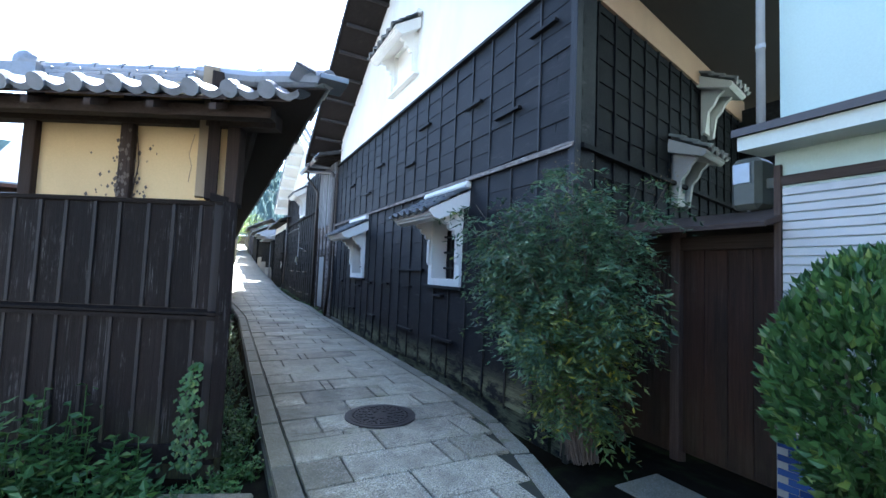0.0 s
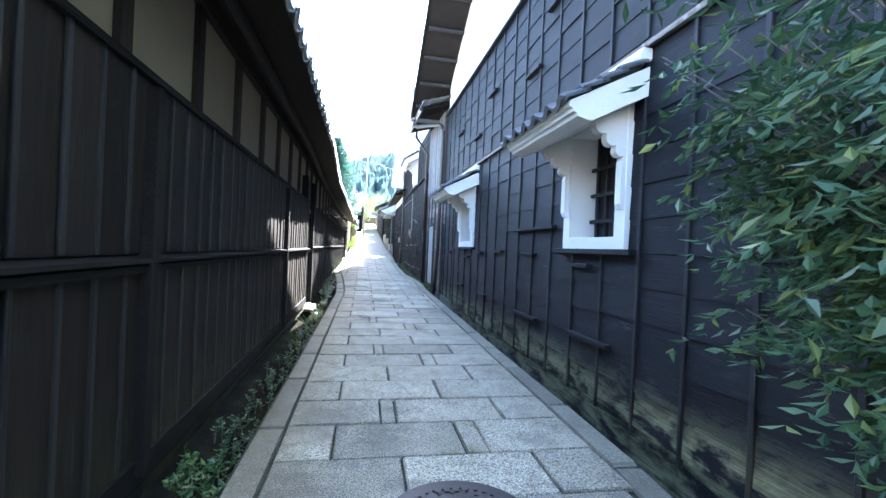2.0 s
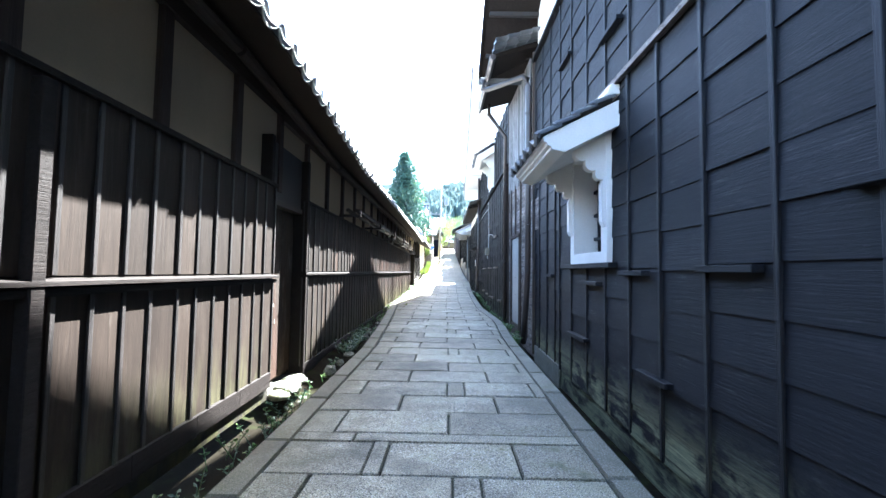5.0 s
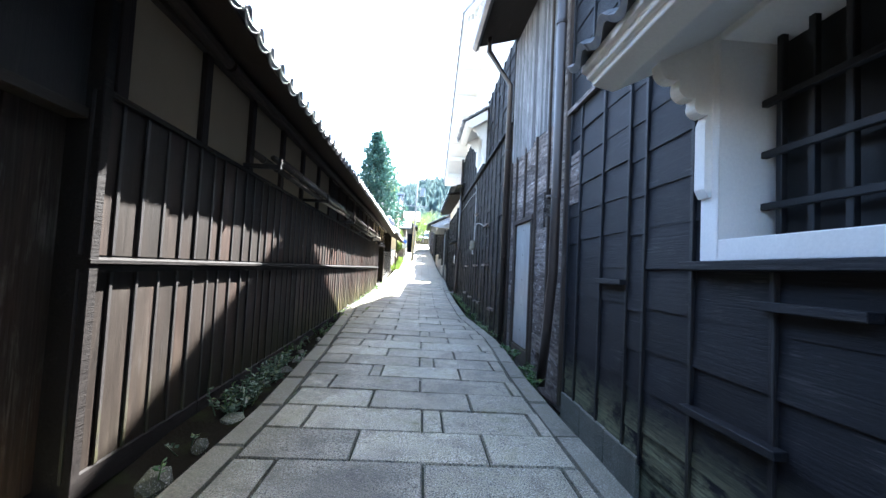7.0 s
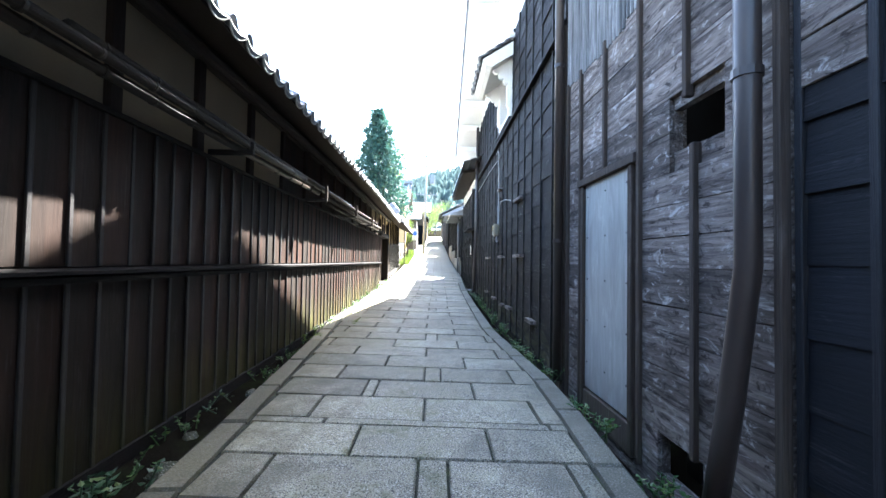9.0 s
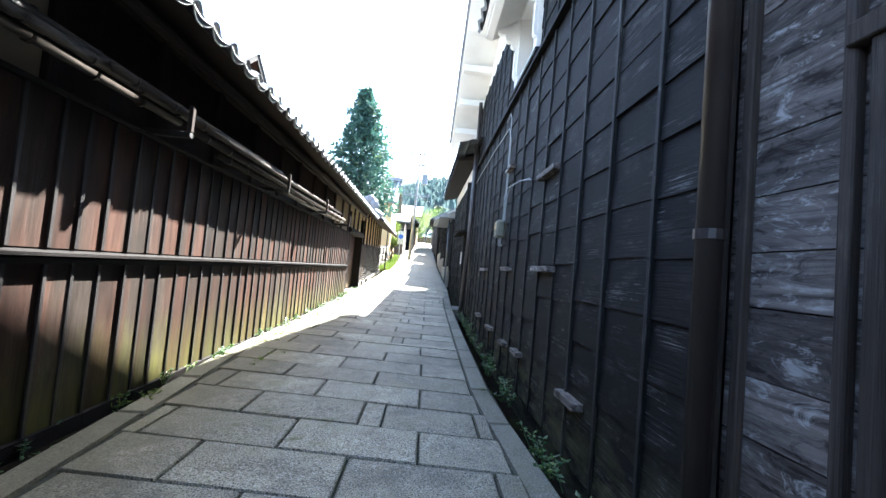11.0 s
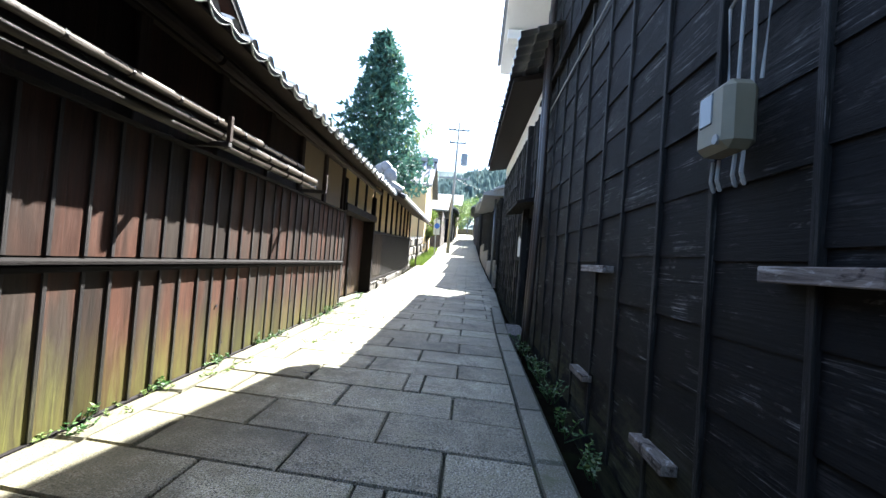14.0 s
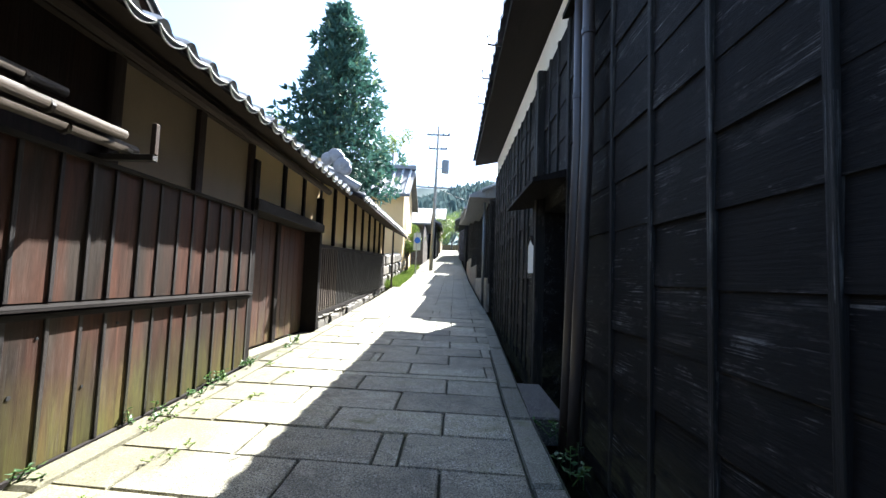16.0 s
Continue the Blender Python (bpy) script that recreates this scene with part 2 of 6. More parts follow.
M["bamboo"] = wood("bamboo_poles", "y", (0.026, 0.020, 0.0155), (0.064, 0.050, 0.038), (0.15, 0.125, 0.098), 0.5, rough=0.55, spread=0.9, gloss=0.25)
M["gate"] = wood("brown_gate_boards", "z", (0.013, 0.0086, 0.0066), (0.036, 0.0235, 0.0180), (0.09, 0.075, 0.062), 0.3, 0.4, (0.05, 0.046, 0.022), 0.68, red=0.3, gloss=0.16, across=40.0)
M["gate_red"] = wood("reddish_gate_boards", "z", (0.026, 0.014, 0.010), (0.075, 0.038, 0.028), (0.13, 0.11, 0.09), 0.25, 0.9, (0.15, 0.12, 0.03), 0.6, red=1.0, moss_top=0.7, across=40.0)
M["white"] = plaster("white_lime_plaster", (0.78, 0.755, 0.70), (0.58, 0.545, 0.48), 0.5)
# White plaster dimmed: the shaded south windows' tone is put into the colour.
M["dim_white"] = plaster("shade_dimmed_white_plaster", (0.31, 0.30, 0.285), (0.22, 0.21, 0.19), 0.5)
# White shutter paint greyed to hold the shade of the eave above it.
M["shutter"] = plain("shade_greyed_shutter_paint", (0.40, 0.40, 0.39), 0.45, 0.0, 0.2, 3.0)
M["ochre"] = plaster("ochre_earth_plaster", (0.62, 0.46, 0.24), (0.50, 0.36, 0.19), 0.6)
# Darker copy of ochre_earth_plaster; the shade under the eave is in its colour.
M["ochre_dim"] = plaster("shade_dimmed_ochre_plaster", (0.33, 0.25, 0.158), (0.24, 0.18, 0.115), 0.6)
M["clay"] = plaster("brown_clay_plaster", (0.27, 0.17, 0.11), (0.19, 0.12, 0.085), 0.6)
M["mint"] = plaster("pale_mint_render", (0.45, 0.55, 0.50), (0.41, 0.50, 0.45), 0.4)
M["pale"] = plaster("pale_cream_fascia", (0.50, 0.53, 0.47), (0.42, 0.44, 0.39), 0.4)
M["concrete"] = plaster("grey_concrete", (0.26, 0.255, 0.24), (0.14, 0.14, 0.12), 0.7, grain=90.0)
M["kawara"] = plain("grey_clay_roof_tile", (0.21, 0.22, 0.24), 0.36, 0.0, 0.35, 9.0, stain=(0.11, 0.11, 0.105))
# Much paler than the tile bodies, for the bands along their front edges.
M["tile_edge"] = plain("pale_tile_edges", (0.50, 0.50, 0.48), 0.6, 0.0, 0.5, 14.0, stain=(0.24, 0.24, 0.23))
M["kawara_old"] = plain("old_grey_roof_tile", (0.11, 0.115, 0.12), 0.55, 0.0, 0.4, 7.0, stain=(0.20, 0.19, 0.165))
M["pipe"] = plain("brown_downpipe", (0.040, 0.030, 0.026), 0.38, 0.0, 0.25, 5.0)
M["pipe_grey"] = plain("grey_metal_pipe", (0.17, 0.18, 0.19), 0.38, 0.6, 0.25, 5.0)
M["steel"] = plain("galvanised_sheet", (0.42, 0.45, 0.48), 0.42, 0.35, 0.25, 2.2, stain=(0.30, 0.31, 0.33))
M["corrug"] = wood("weathered_corrugated_sheet", "z", (0.040, 0.036, 0.034), (0.24, 0.235, 0.23), (0.42, 0.415, 0.41), 0.7, rough=0.6, across=30.0, spread=0.9)
M["cable"] = plain("pale_grey_conduit", (0.30, 0.30, 0.29), 0.5)
M["box_dark"] = plain("dark_olive_case", (0.085, 0.085, 0.065), 0.45)
M["meter"] = plain("olive_beige_meter_case", (0.20, 0.182, 0.125), 0.5)
M["glass"] = plain("dim_glass", (0.05, 0.06, 0.065), 0.08, 0.0, 0.1)
M["black"] = plain("black_void_boards", (0.008, 0.008, 0.009), 0.6)
M["grille"] = plain("black_iron_grille", (0.009, 0.009, 0.010), 0.6)
M["granite"] = stone("granite_slabs", (0.205, 0.190, 0.132), (0.448, 0.418, 0.300), 0.95, 1.0, 0.5, edge=0.75)
M["kerb"] = stone("kerb_stone", (0.135, 0.130, 0.095), (0.26, 0.25, 0.195), 0.6, 1.0, edge=0.7)
M["rubble"] = stone("rubble_stone", (0.115, 0.095, 0.072), (0.26, 0.23, 0.185), 0.4, 0.5, 0.7)
M["moss_stone"] = stone("mossy_field_stone", (0.030, 0.036, 0.010), (0.085, 0.084, 0.034), 0.6, 1.0, 0.5)
M["iron_stone"] = stone("dark_stained_stone", (0.035, 0.031, 0.027), (0.085, 0.078, 0.068), 0.5, 0.4)
M["peeling"] = wood("peeling_old_planks", "z", (0.018, 0.0135, 0.011), (0.052, 0.041, 0.033), (0.20, 0.185, 0.165), 0.5, 0.8, (0.055, 0.026, 0.016), 0.75, red=0.3, scratch=0.3, across=45.0, gloss=0.15)
M["joint"] = plain("mossy_joint_earth", (0.024, 0.026, 0.015), 0.95, 0.0, 0.5, 9.0, 60.0, 0.6, stain=(0.060, 0.075, 0.022))
M["earth"] = plain("dark_earth", (0.012, 0.0105, 0.0078), 0.95, 0.0, 0.5, 3.0, 40.0, 0.9, stain=(0.020, 0.027, 0.010))
M["earth"].node_tree.nodes["Principled BSDF"].inputs["Specular IOR Level"].default_value = 0.0
M["iron"] = plain("cast_iron", (0.040, 0.037, 0.038), 0.5, 0.5, 0.4, 14.0, 90.0, 0.4)
M["leaf_dark"] = leaf("dark_shrub_leaves", (0.036, 0.085, 0.043), (0.080, 0.140, 0.066), (0.14, 0.18, 0.05))
M["leaf_bright"] = leaf("glossy_green_leaves", (0.032, 0.082, 0.024), (0.066, 0.14, 0.036), (0.15, 0.22, 0.05), 0.36)
M["leaf_weed"] = leaf("weed_leaves", (0.036, 0.095, 0.024), (0.070, 0.145, 0.036), (0.14, 0.21, 0.05))
M["needle"] = leaf("conifer_needles", (0.030, 0.085, 0.066), (0.066, 0.142, 0.108), (0.11, 0.17, 0.09), 0.6)
M["leaf_yellow"] = leaf("yellow_green_foliage", (0.10, 0.16, 0.035), (0.20, 0.26, 0.05))
M["leaf_young"] = leaf("young_nandina_leaflets", (0.045, 0.085, 0.024), (0.11, 0.15, 0.034), (0.26, 0.24, 0.03))
M["bark"] = wood("bark", "z", (0.05, 0.038, 0.03), (0.14, 0.11, 0.085), (0.2, 0.18, 0.15), 0.4)
# Paler and bluer than near leaves: distance haze mixed into the colour.
M["forest"] = leaf("haze_tinted_far_forest", (0.085, 0.128, 0.128), (0.125, 0.170, 0.158), None, 0.9)
M["grass"] = leaf("verge_grass", (0.09, 0.15, 0.03), (0.19, 0.25, 0.05), None, 0.7)

# ---- building helpers ----
GROUND_Y = (-60, -6, 0, 3, 5, 8, 12, 16, 20, 24, 28, 32, 37, 45, 60, 80, 120)
GROUND_Z = (-0.3, -0.3, -0.34, -0.40, -0.43, -0.40, -0.35, -0.29, -0.23, -0.16, -0.03, 0.16, 0.45, 1.05, 2.6, 4.9, 9.0)


def zg(y):
    return float(np.interp(y, GROUND_Y, GROUND_Z))


def box(bm, x0, x1, y0, y1, z0, z1):
    v = [bm.verts.new((x, y, z)) for x in (x0, x1) for y in (y0, y1) for z in (z0, z1)]
    for f in ((0, 1, 3, 2), (4, 6, 7, 5), (0, 4, 5, 1), (2, 3, 7, 6), (0, 2, 6, 4), (1, 5, 7, 3)):
        bm.faces.new([v[i] for i in f])


def tube(bm, pts, r, seg=10, r_end=None):
    """A round bar through the points."""
    pts = [Vector(p) for p in pts]
    rings = []
    for i, p in enumerate(pts):
        d = (pts[min(i + 1, len(pts) - 1)] - pts[max(i - 1, 0)]).normalized()
        a = d.orthogonal().normalized() if abs(d.z) < 0.99 else Vector((1, 0, 0))
        if abs(d.z) < 0.99:
            a = d.cross(Vector((0, 0, 1))).normalized()
        b = d.cross(a)
        rr = r if r_end is None else r + (r_end - r) * i / (len(pts) - 1)
        rings.append([bm.verts.new(p + rr * (a * math.cos(k * math.tau / seg) + b * math.sin(k * math.tau / seg))) for k in range(seg)])
    for q, s in zip(rings, rings[1:]):
        for k in range(seg):
            bm.faces.new((q[k], q[(k + 1) % seg], s[(k + 1) % seg], s[k]))
    bm.faces.new(rings[0][::-1]), bm.faces.new(rings[-1])


def prism(bm, poly, axis, a, b):
    """A polygon of (u, v) pushed along an axis from a to b. axis x: (y, z); y: (x, z); z: (x, y)."""
    def at(u, v, w):
        return {"x": (w, u, v), "y": (u, w, v), "z": (u, v, w)}[axis]
    lo, hi = [bm.verts.new(at(u, v, a)) for u, v in poly], [bm.verts.new(at(u, v, b)) for u, v in poly]
    bm.faces.new(lo[::-1]), bm.faces.new(hi)
    for i in range(len(poly)):
        j = (i + 1) % len(poly)
        bm.faces.new((lo[i], lo[j], hi[j], hi[i]))


def mesh_of(bm, mat, smooth=False, bevel=0.0):
    if bevel:
        bmesh.ops.bevel(bm, geom=bm.edges[:], offset=bevel, segments=1, affect="EDGES")
    bmesh.ops.recalc_face_normals(bm, faces=bm.faces[:])
    me = bpy.data.meshes.new("mesh")
    bm.to_mesh(me)
    bm.free()
    me.materials.append(M[mat])
    if smooth:
        for p in me.polygons:
            p.use_smooth = True
    return me


def part(name, bm, mat, parent, label="", smooth=False, bevel=0.0):
    ob = new(name, bm if isinstance(bm, bpy.types.Mesh) else mesh_of(bm, mat, smooth, bevel))
    ob.parent = parent
    return tagged(ob, label)


def piece(name, me, parent, m):
    ob = new(name, me)
    ob.parent = parent
    ob.matrix_local = m
    return ob


def thing(name, label, category, m=None, group="", kind=""):
    ob = new(name)
    ob.empty_display_size = 0.2
    ob.matrix_world = m or Matrix.Identity(4)
    return tagged(ob, label, category, group, kind)


def solid(name, bm, mat, label, category="", kind="", m=None, smooth=False, bevel=0.0):
    ob = new(name, mesh_of(bm, mat, smooth, bevel))
    if m:
        ob.matrix_world = m
    return tagged(ob, label, category, "", kind)


def one_box(mat, x0, x1, y0, y1, z0, z1, bevel=0.0):
    bm = bmesh.new()
    box(bm, x0, x1, y0, y1, z0, z1)
    return mesh_of(bm, mat, False, bevel)


def holed(bm, x0, x1, y0, y1, z0, z1, holes=()):
    """A wall slab in the y-z plane with rectangular holes (ya, yb, za, zb)."""
    ys = sorted({y0, y1, *[h[0] for h in holes], *[h[1] for h in holes]})
    zs = sorted({z0, z1, *[h[2] for h in holes], *[h[3] for h in holes]})
    for ya, yb in zip(ys, ys[1:]):
        run = None
        for za, zb in zip(zs, zs[1:]):
            inside = any(h[0] <= ya < h[1] and h[2] <= za < h[3] for h in holes)
            if not inside:
                run = (run[0], zb) if run else (za, zb)
            if inside and run:
                box(bm, x0, x1, ya, yb, *run)
                run = None
        if run:
            box(bm, x0, x1, ya, yb, *run)
    bmesh.ops.remove_doubles(bm, verts=bm.verts[:], dist=1e-4)


def tile_profile(w, seg=8):
    return [(w * i / seg, 0.020 * math.sin(math.tau * (i / seg) ** 0.8) + 0.018) for i in range(seg + 1)]


def tiles_joined(o, a, u, ncol, nrow, w=0.27, l=0.24, keep=None, first=0):
    """Vertices and faces of wave tiles over a slope: o eave corner, a along the eave, u up the slope."""
    o, a, u = Vector(o), Vector(a).normalized(), Vector(u).normalized()
    n = a.cross(u)
    n = n if n.z > 0 else -n
    prof = tile_profile(w)
    vs, fs = [], []
    for r in range(first, nrow):
        for c in range(ncol):
            if keep and not keep(c, r):
                continue
            base, k = len(vs), len(prof)
            jit = 0.004 * math.sin(c * 12.9 + r * 78.2)
            for y, lift, drop in ((0.0, 0.022, 0.0), (l * 1.12, 0.0, 0.0), (0.0, 0.022, 0.03)):
                for x, z in prof:
                    vs.append(o + a * (c * w + x) + u * (r * l + y + jit) + n * (z + lift - drop))
            for i in range(k - 1):
                fs.append((base + i, base + i + 1, base + k + i + 1, base + k + i))
                fs.append((base + 2 * k + i, base + 2 * k + i + 1, base + i + 1, base + i))
    return vs, fs


def tile_field(name, o, a, u, ncol, nrow, parent, mat="kawara", keep=None, w=0.27, l=0.24, label="", first=0):
    vs, fs = tiles_joined(o, a, u, ncol, nrow, w, l, keep, first)
    me = bpy.data.meshes.new(name)
    me.from_pydata(vs, [], fs)
    me.materials.append(M[mat])
    for p in me.polygons:
        p.use_smooth = True
    ob = new(name, me)
    ob.parent = parent
    return tagged(ob, label, kind="stuff")


def eave_tiles(o, a, u, ncol, parent, mat="kawara", w=0.27, l=0.24, name="eave_tile", disc=False, rims=False):
    """The front row of tiles, each an object on one mesh."""
    o, a, u = Vector(o), Vector(a).normalized(), Vector(u).normalized()
    n = a.cross(u)
    if n.z < 0:
        n = -n
    bm = bmesh.new()
    prof = [(x, z * 1.7 - 0.01) for x, z in tile_profile(w, 10)]
    rows = [[bm.verts.new((x, y, z + lift)) for x, z in prof] for y, lift in ((0.0, -0.026), (-0.012, 0.022), (0.03, 0.026), (l * 1.1, 0.0), (l * 1.1, -0.016), (0.03, 0.004))]
    for p, q in zip(rows, rows[1:] + rows[:1]):
        for i in range(len(prof) - 1):
            bm.faces.new((p[i], p[i + 1], q[i + 1], q[i]))
    if disc:
        tube(bm, [(w * 0.2, -0.03, 0.03), (w * 0.2, 0.04, 0.035)], 0.062, 12)
    me = mesh_of(bm, mat, False)
    rot = Matrix((a, u, n)).transposed().to_4x4()
    bm = bmesh.new()
    arc = lambda d, z: [(0.012 + (w - 0.02) * i / 8, -0.016, z - d * math.sin(math.pi * i / 8) ** 0.8) for i in range(9)]
    for d, z, rr in ((0.062, 0.018, 0.0075), (0.028, 0.026, 0.006)):
        tube(bm, arc(d, z), rr, 5)
    rim = mesh_of(bm, "tile_edge")
    bm = bmesh.new()
    lo, hi = [(x, z) for x, y, z in arc(0.060, 0.018)], [(x, z) for x, y, z in arc(0.03, 0.026)]
    prism(bm, lo + hi[::-1], "y", -0.014, -0.002)
    plate = mesh_of(bm, mat)
    for c in range(ncol if rims else 0):
        at = Matrix.Translation(o + a * (c * w) + n * (0.004 * math.sin(c * 5.1)) + u * (0.008 * math.sin(c * 2.3))) @ rot
        piece("tile_rim", rim, parent, at), piece("tile_pendant", plate, parent, at)
    for c in range(ncol):
        piece(name, me, parent, Matrix.Translation(o + a * (c * w) + n * (0.004 * math.sin(c * 5.1)) + u * (0.008 * math.sin(c * 2.3))) @ rot)


def lap_board(mat):
    """A unit lap board: x thickness outwards (negative), y and z from 0 to 1, its foot proud."""
    bm = bmesh.new()
    pts = [(0.0, 0), (-0.017, 0), (-0.005, 1), (0.0, 1)]
    prism(bm, pts, "y", 0.0, 1.0)
    return mesh_of(bm, mat)


def lap_wall(wall, y0, y1, z0, z1, row, ys, mat, batten_mat, holes=(), batten=0.038, objects=True, seed=1, foot=None, gap=0.0):
    """Lap boards between battens on the alley face (x = 0) of a wall. ys: where the battens stand."""
    rnd = random.Random(seed)
    me, bat = lap_board(mat), one_box(batten_mat, -0.033, 0.0, -batten / 2, batten / 2, 0, 1, 0.004)
    rows = max(1, round((z1 - z0) / row))
    h = (z1 - z0) / rows
    joined = bmesh.new()
    for ya, yb in zip(ys, ys[1:]):
        off = rnd.uniform(-0.03, 0.03)
        for r in range(-1, rows):
            za, zb = z0 + r * h + off, z0 + (r + 1) * h + off
            za, zb = max(za, z0), min(zb, z1)
            if foot:
                za = max(za, foot(ya))
            if zb - za < 0.03:
                continue
            if any(ya < b - 0.02 and yb > a + 0.02 and za < d - 0.02 and zb > c + 0.02 for a, b, c, d in holes):
                for a, b, c, d in holes:
                    if ya < b - 0.02 and yb > a + 0.02 and za < d - 0.02 and zb > c + 0.02:
                        if za < c - 0.03:
                            piece("board", me, wall, pose(0, ya, za) @ Matrix.Diagonal((1, yb - ya, c - za, 1)))
                        if zb > d + 0.03:
                            piece("board", me, wall, pose(0, ya, d) @ Matrix.Diagonal((1, yb - ya, zb - d, 1)))
                        if ya < a - 0.03:
                            piece("board", me, wall, pose(0, ya, za) @ Matrix.Diagonal((1, a - ya, zb - za, 1)))
                        if yb > b + 0.03:
                            piece("board", me, wall, pose(0, b, za) @ Matrix.Diagonal((1, yb - b, zb - za, 1)))
                continue
            m = pose(rnd.uniform(-0.004, 0.004), ya, za, rnd.uniform(-0.7, 0.7)) @ Matrix.Diagonal((rnd.uniform(0.7, 1.4), yb - ya, zb - za + 0.012, 1))
            if objects:
                piece("board", me, wall, m)
            else:
                v = [joined.verts.new(m @ Vector((x, y, z))) for y in (0, 1) for x, z in ((0.0, 0), (-0.017, 0), (-0.005, 1), (0.0, 1))]
                for f in ((0, 1, 2, 3), (7, 6, 5, 4), (0, 4, 5, 1), (1, 5, 6, 2), (2, 6, 7, 3)):
                    joined.faces.new([v[i] for i in f])
    if not objects:
        tagged(part("boarding", joined, mat, wall), kind="stuff")
    else:
        joined.free()
    for y in ys:
        lo = foot(y) if foot else z0
        spans = [(lo, z1)]
        for a, b, c, d in holes:
            if a - 0.01 < y < b + 0.01:
                spans = [s for p, q in spans for s in ((p, min(q, c)), (max(p, d), q)) if s[1] - s[0] > 0.05]
        for p, q in spans:
            piece("batten", bat, wall, pose(0, y + rnd.uniform(-0.012, 0.012), p, rnd.uniform(-0.12, 0.12), 0, rnd.uniform(-2, 2)) @ Matrix.Diagonal((1, 1, q - p, 1)))


def steps(a, b, step, seed=0, wobble=0.03):
    rnd = random.Random(seed)
    n = max(1, round((b - a) / step))
    return [a] + [a + (b - a) * i / n + rnd.uniform(-wobble, wobble) for i in range(1, n)] + [b]


def frame_along(x0, y0, x1, y1):
    """A wall's own axes: origin at its near end, y along it, alley on the side of negative x."""
    return pose(x0, y0, 0, 0, 0, math.degrees(math.atan2(x0 - x1, y1 - y0))), math.hypot(x1 - x0, y1 - y0)


# ---- storehouse with black boards, white gable and two hooded windows ----
def hooded_window(store, y0, y1, z0, z1, deep=0.32, out=0.76, lift=0.0, sill="char_h"):
    """White plaster window of a storehouse: frame, reveal, scroll brackets, tiled hood, grille."""
    bm = bmesh.new()
    f = 0.15
    top = z1 + 0.05
    holed(bm, -0.07, deep, y0, y1, z0, top, [(y0 + f, y1 - f, z0 + 0.12, z1 - 0.02)])
    win = part("window", bm, "white", store, "white plastered storehouse window with black grille and tiled hood", bevel=0.006)
    bm = bmesh.new()
    box(bm, deep - 0.02, deep + 0.02, y0 + f, y1 - f, z0 + 0.12, z1)
    part("shutter", bm, "black", win, "dark wooden shutter behind the grille")
    bm = bmesh.new()
    box(bm, -0.11, 0.02, y0 - 0.14, y1 + 0.14, z0 - 0.055, z0 - 0.002)
    part("sill", bm, sill, win, "black wooden sill board" if sill == "char_h" else "", bevel=0.005)
    for i in range(5):
        y = y0 + f + 0.06 + (y1 - y0 - 2 * f - 0.17) * i / 4
        bm = bmesh.new()
        box(bm, deep - 0.115, deep - 0.075, y, y + 0.038, z0 + 0.121, z1 + 0.02)
        part("grille_bar", bm, "grille", win, "upright black bar", bevel=0.004)
    for i in range(3):
        z = z0 + 0.30 + i * 0.30
        bm = bmesh.new()
        box(bm, deep - 0.135, deep - 0.095, y0 + f - 0.02, y1 - f + 0.02, z, z + 0.04)
        part("grille_rail", bm, "grille", win, "cross bar let into the plaster reveal", bevel=0.004)
    prof = [(0.0, 0.0), (-0.58, 0.0), (-0.57, -0.05)]
    for cx, cz, rad in ((-0.44, -0.12, 0.088), (-0.315, -0.225, 0.078), (-0.21, -0.335, 0.070), (-0.125, -0.44, 0.056)):
        prof += [(cx + rad * math.cos(radians(g)), cz + rad * math.sin(radians(g))) for g in range(180, 301, 20)]
    prof += [(-0.115, -0.54), (-0.115, -0.93), (-0.09, -0.98), (0.0, -0.98)]
    for ya in (y0 - 0.005, y1 - 0.105):
        bm = bmesh.new()
        prism(bm, [(x, z1 + 0.05 + z) for x, z in prof], "y", ya + 0.012, ya + 0.10)
        part("bracket", bm, "white", win, "scalloped white plaster bracket")
    zl = z1 - 0.19 + lift
    slab = [(0.0, z1 + 0.06), (-out * 0.72, zl - 0.03), (-out * 0.9, zl), (-out * 0.9, zl + 0.035), (-out * 0.95, zl + 0.035), (-out * 0.95, zl + 0.07),
            (-out, zl + 0.075), (-out, zl + 0.125), (0.0, z1 + 0.32)]
    bm = bmesh.new()
    prism(bm, slab, "y", y0 - 0.19, y1 + 0.19)
    part("hood", bm, "white", win, "white moulded hood over the window", bevel=0.005)
    bm = bmesh.new()
    prism(bm, [(0.0, z1 + 0.36), (-0.10, z1 + 0.36), (-0.13, z1 + 0.40), (-0.10, z1 + 0.47), (0.0, z1 + 0.47)], "y", y0 - 0.21, y1 + 0.21)
    part("ridge", bm, "white", win, "white plaster fillet above the hood tiles", bevel=0.01)
    up = Vector((out, 0, z1 + 0.32 - zl - 0.125)).normalized()
    ncol = 6
    w = (y1 - y0 + 0.44) / ncol
    o = Vector((-out - 0.05, y0 - 0.22, zl + 0.10))
    for r in range(4):
        eave_tiles(o + up * (0.2 * r) + Vector((0, 0, 0.012 * r)), (0, 1, 0), up, ncol, win, "kawara_old", w, 0.24, "hood_tile")
    return win


K1, K1L = frame_along(3.57, 3.62, 3.44, 15.15)
storehouse = thing("storehouse", "old storehouse clad in charred black boards with white plaster gable", "storehouse", K1)
WIN1, WIN2 = (2.50, 3.68, 1.03, 2.33), (7.92, 9.15, 1.03, 2.33)
bm = bmesh.new()
holed(bm, 0.002, 0.35, 0.02, K1L, -0.9, 5.05, [(a + 0.1, b - 0.1, c + 0.08, d) for a, b, c, d in (WIN1, WIN2)])
k1_wall = part("wall", bm, "char_h", storehouse, "wall of charred black lap boards and battens")
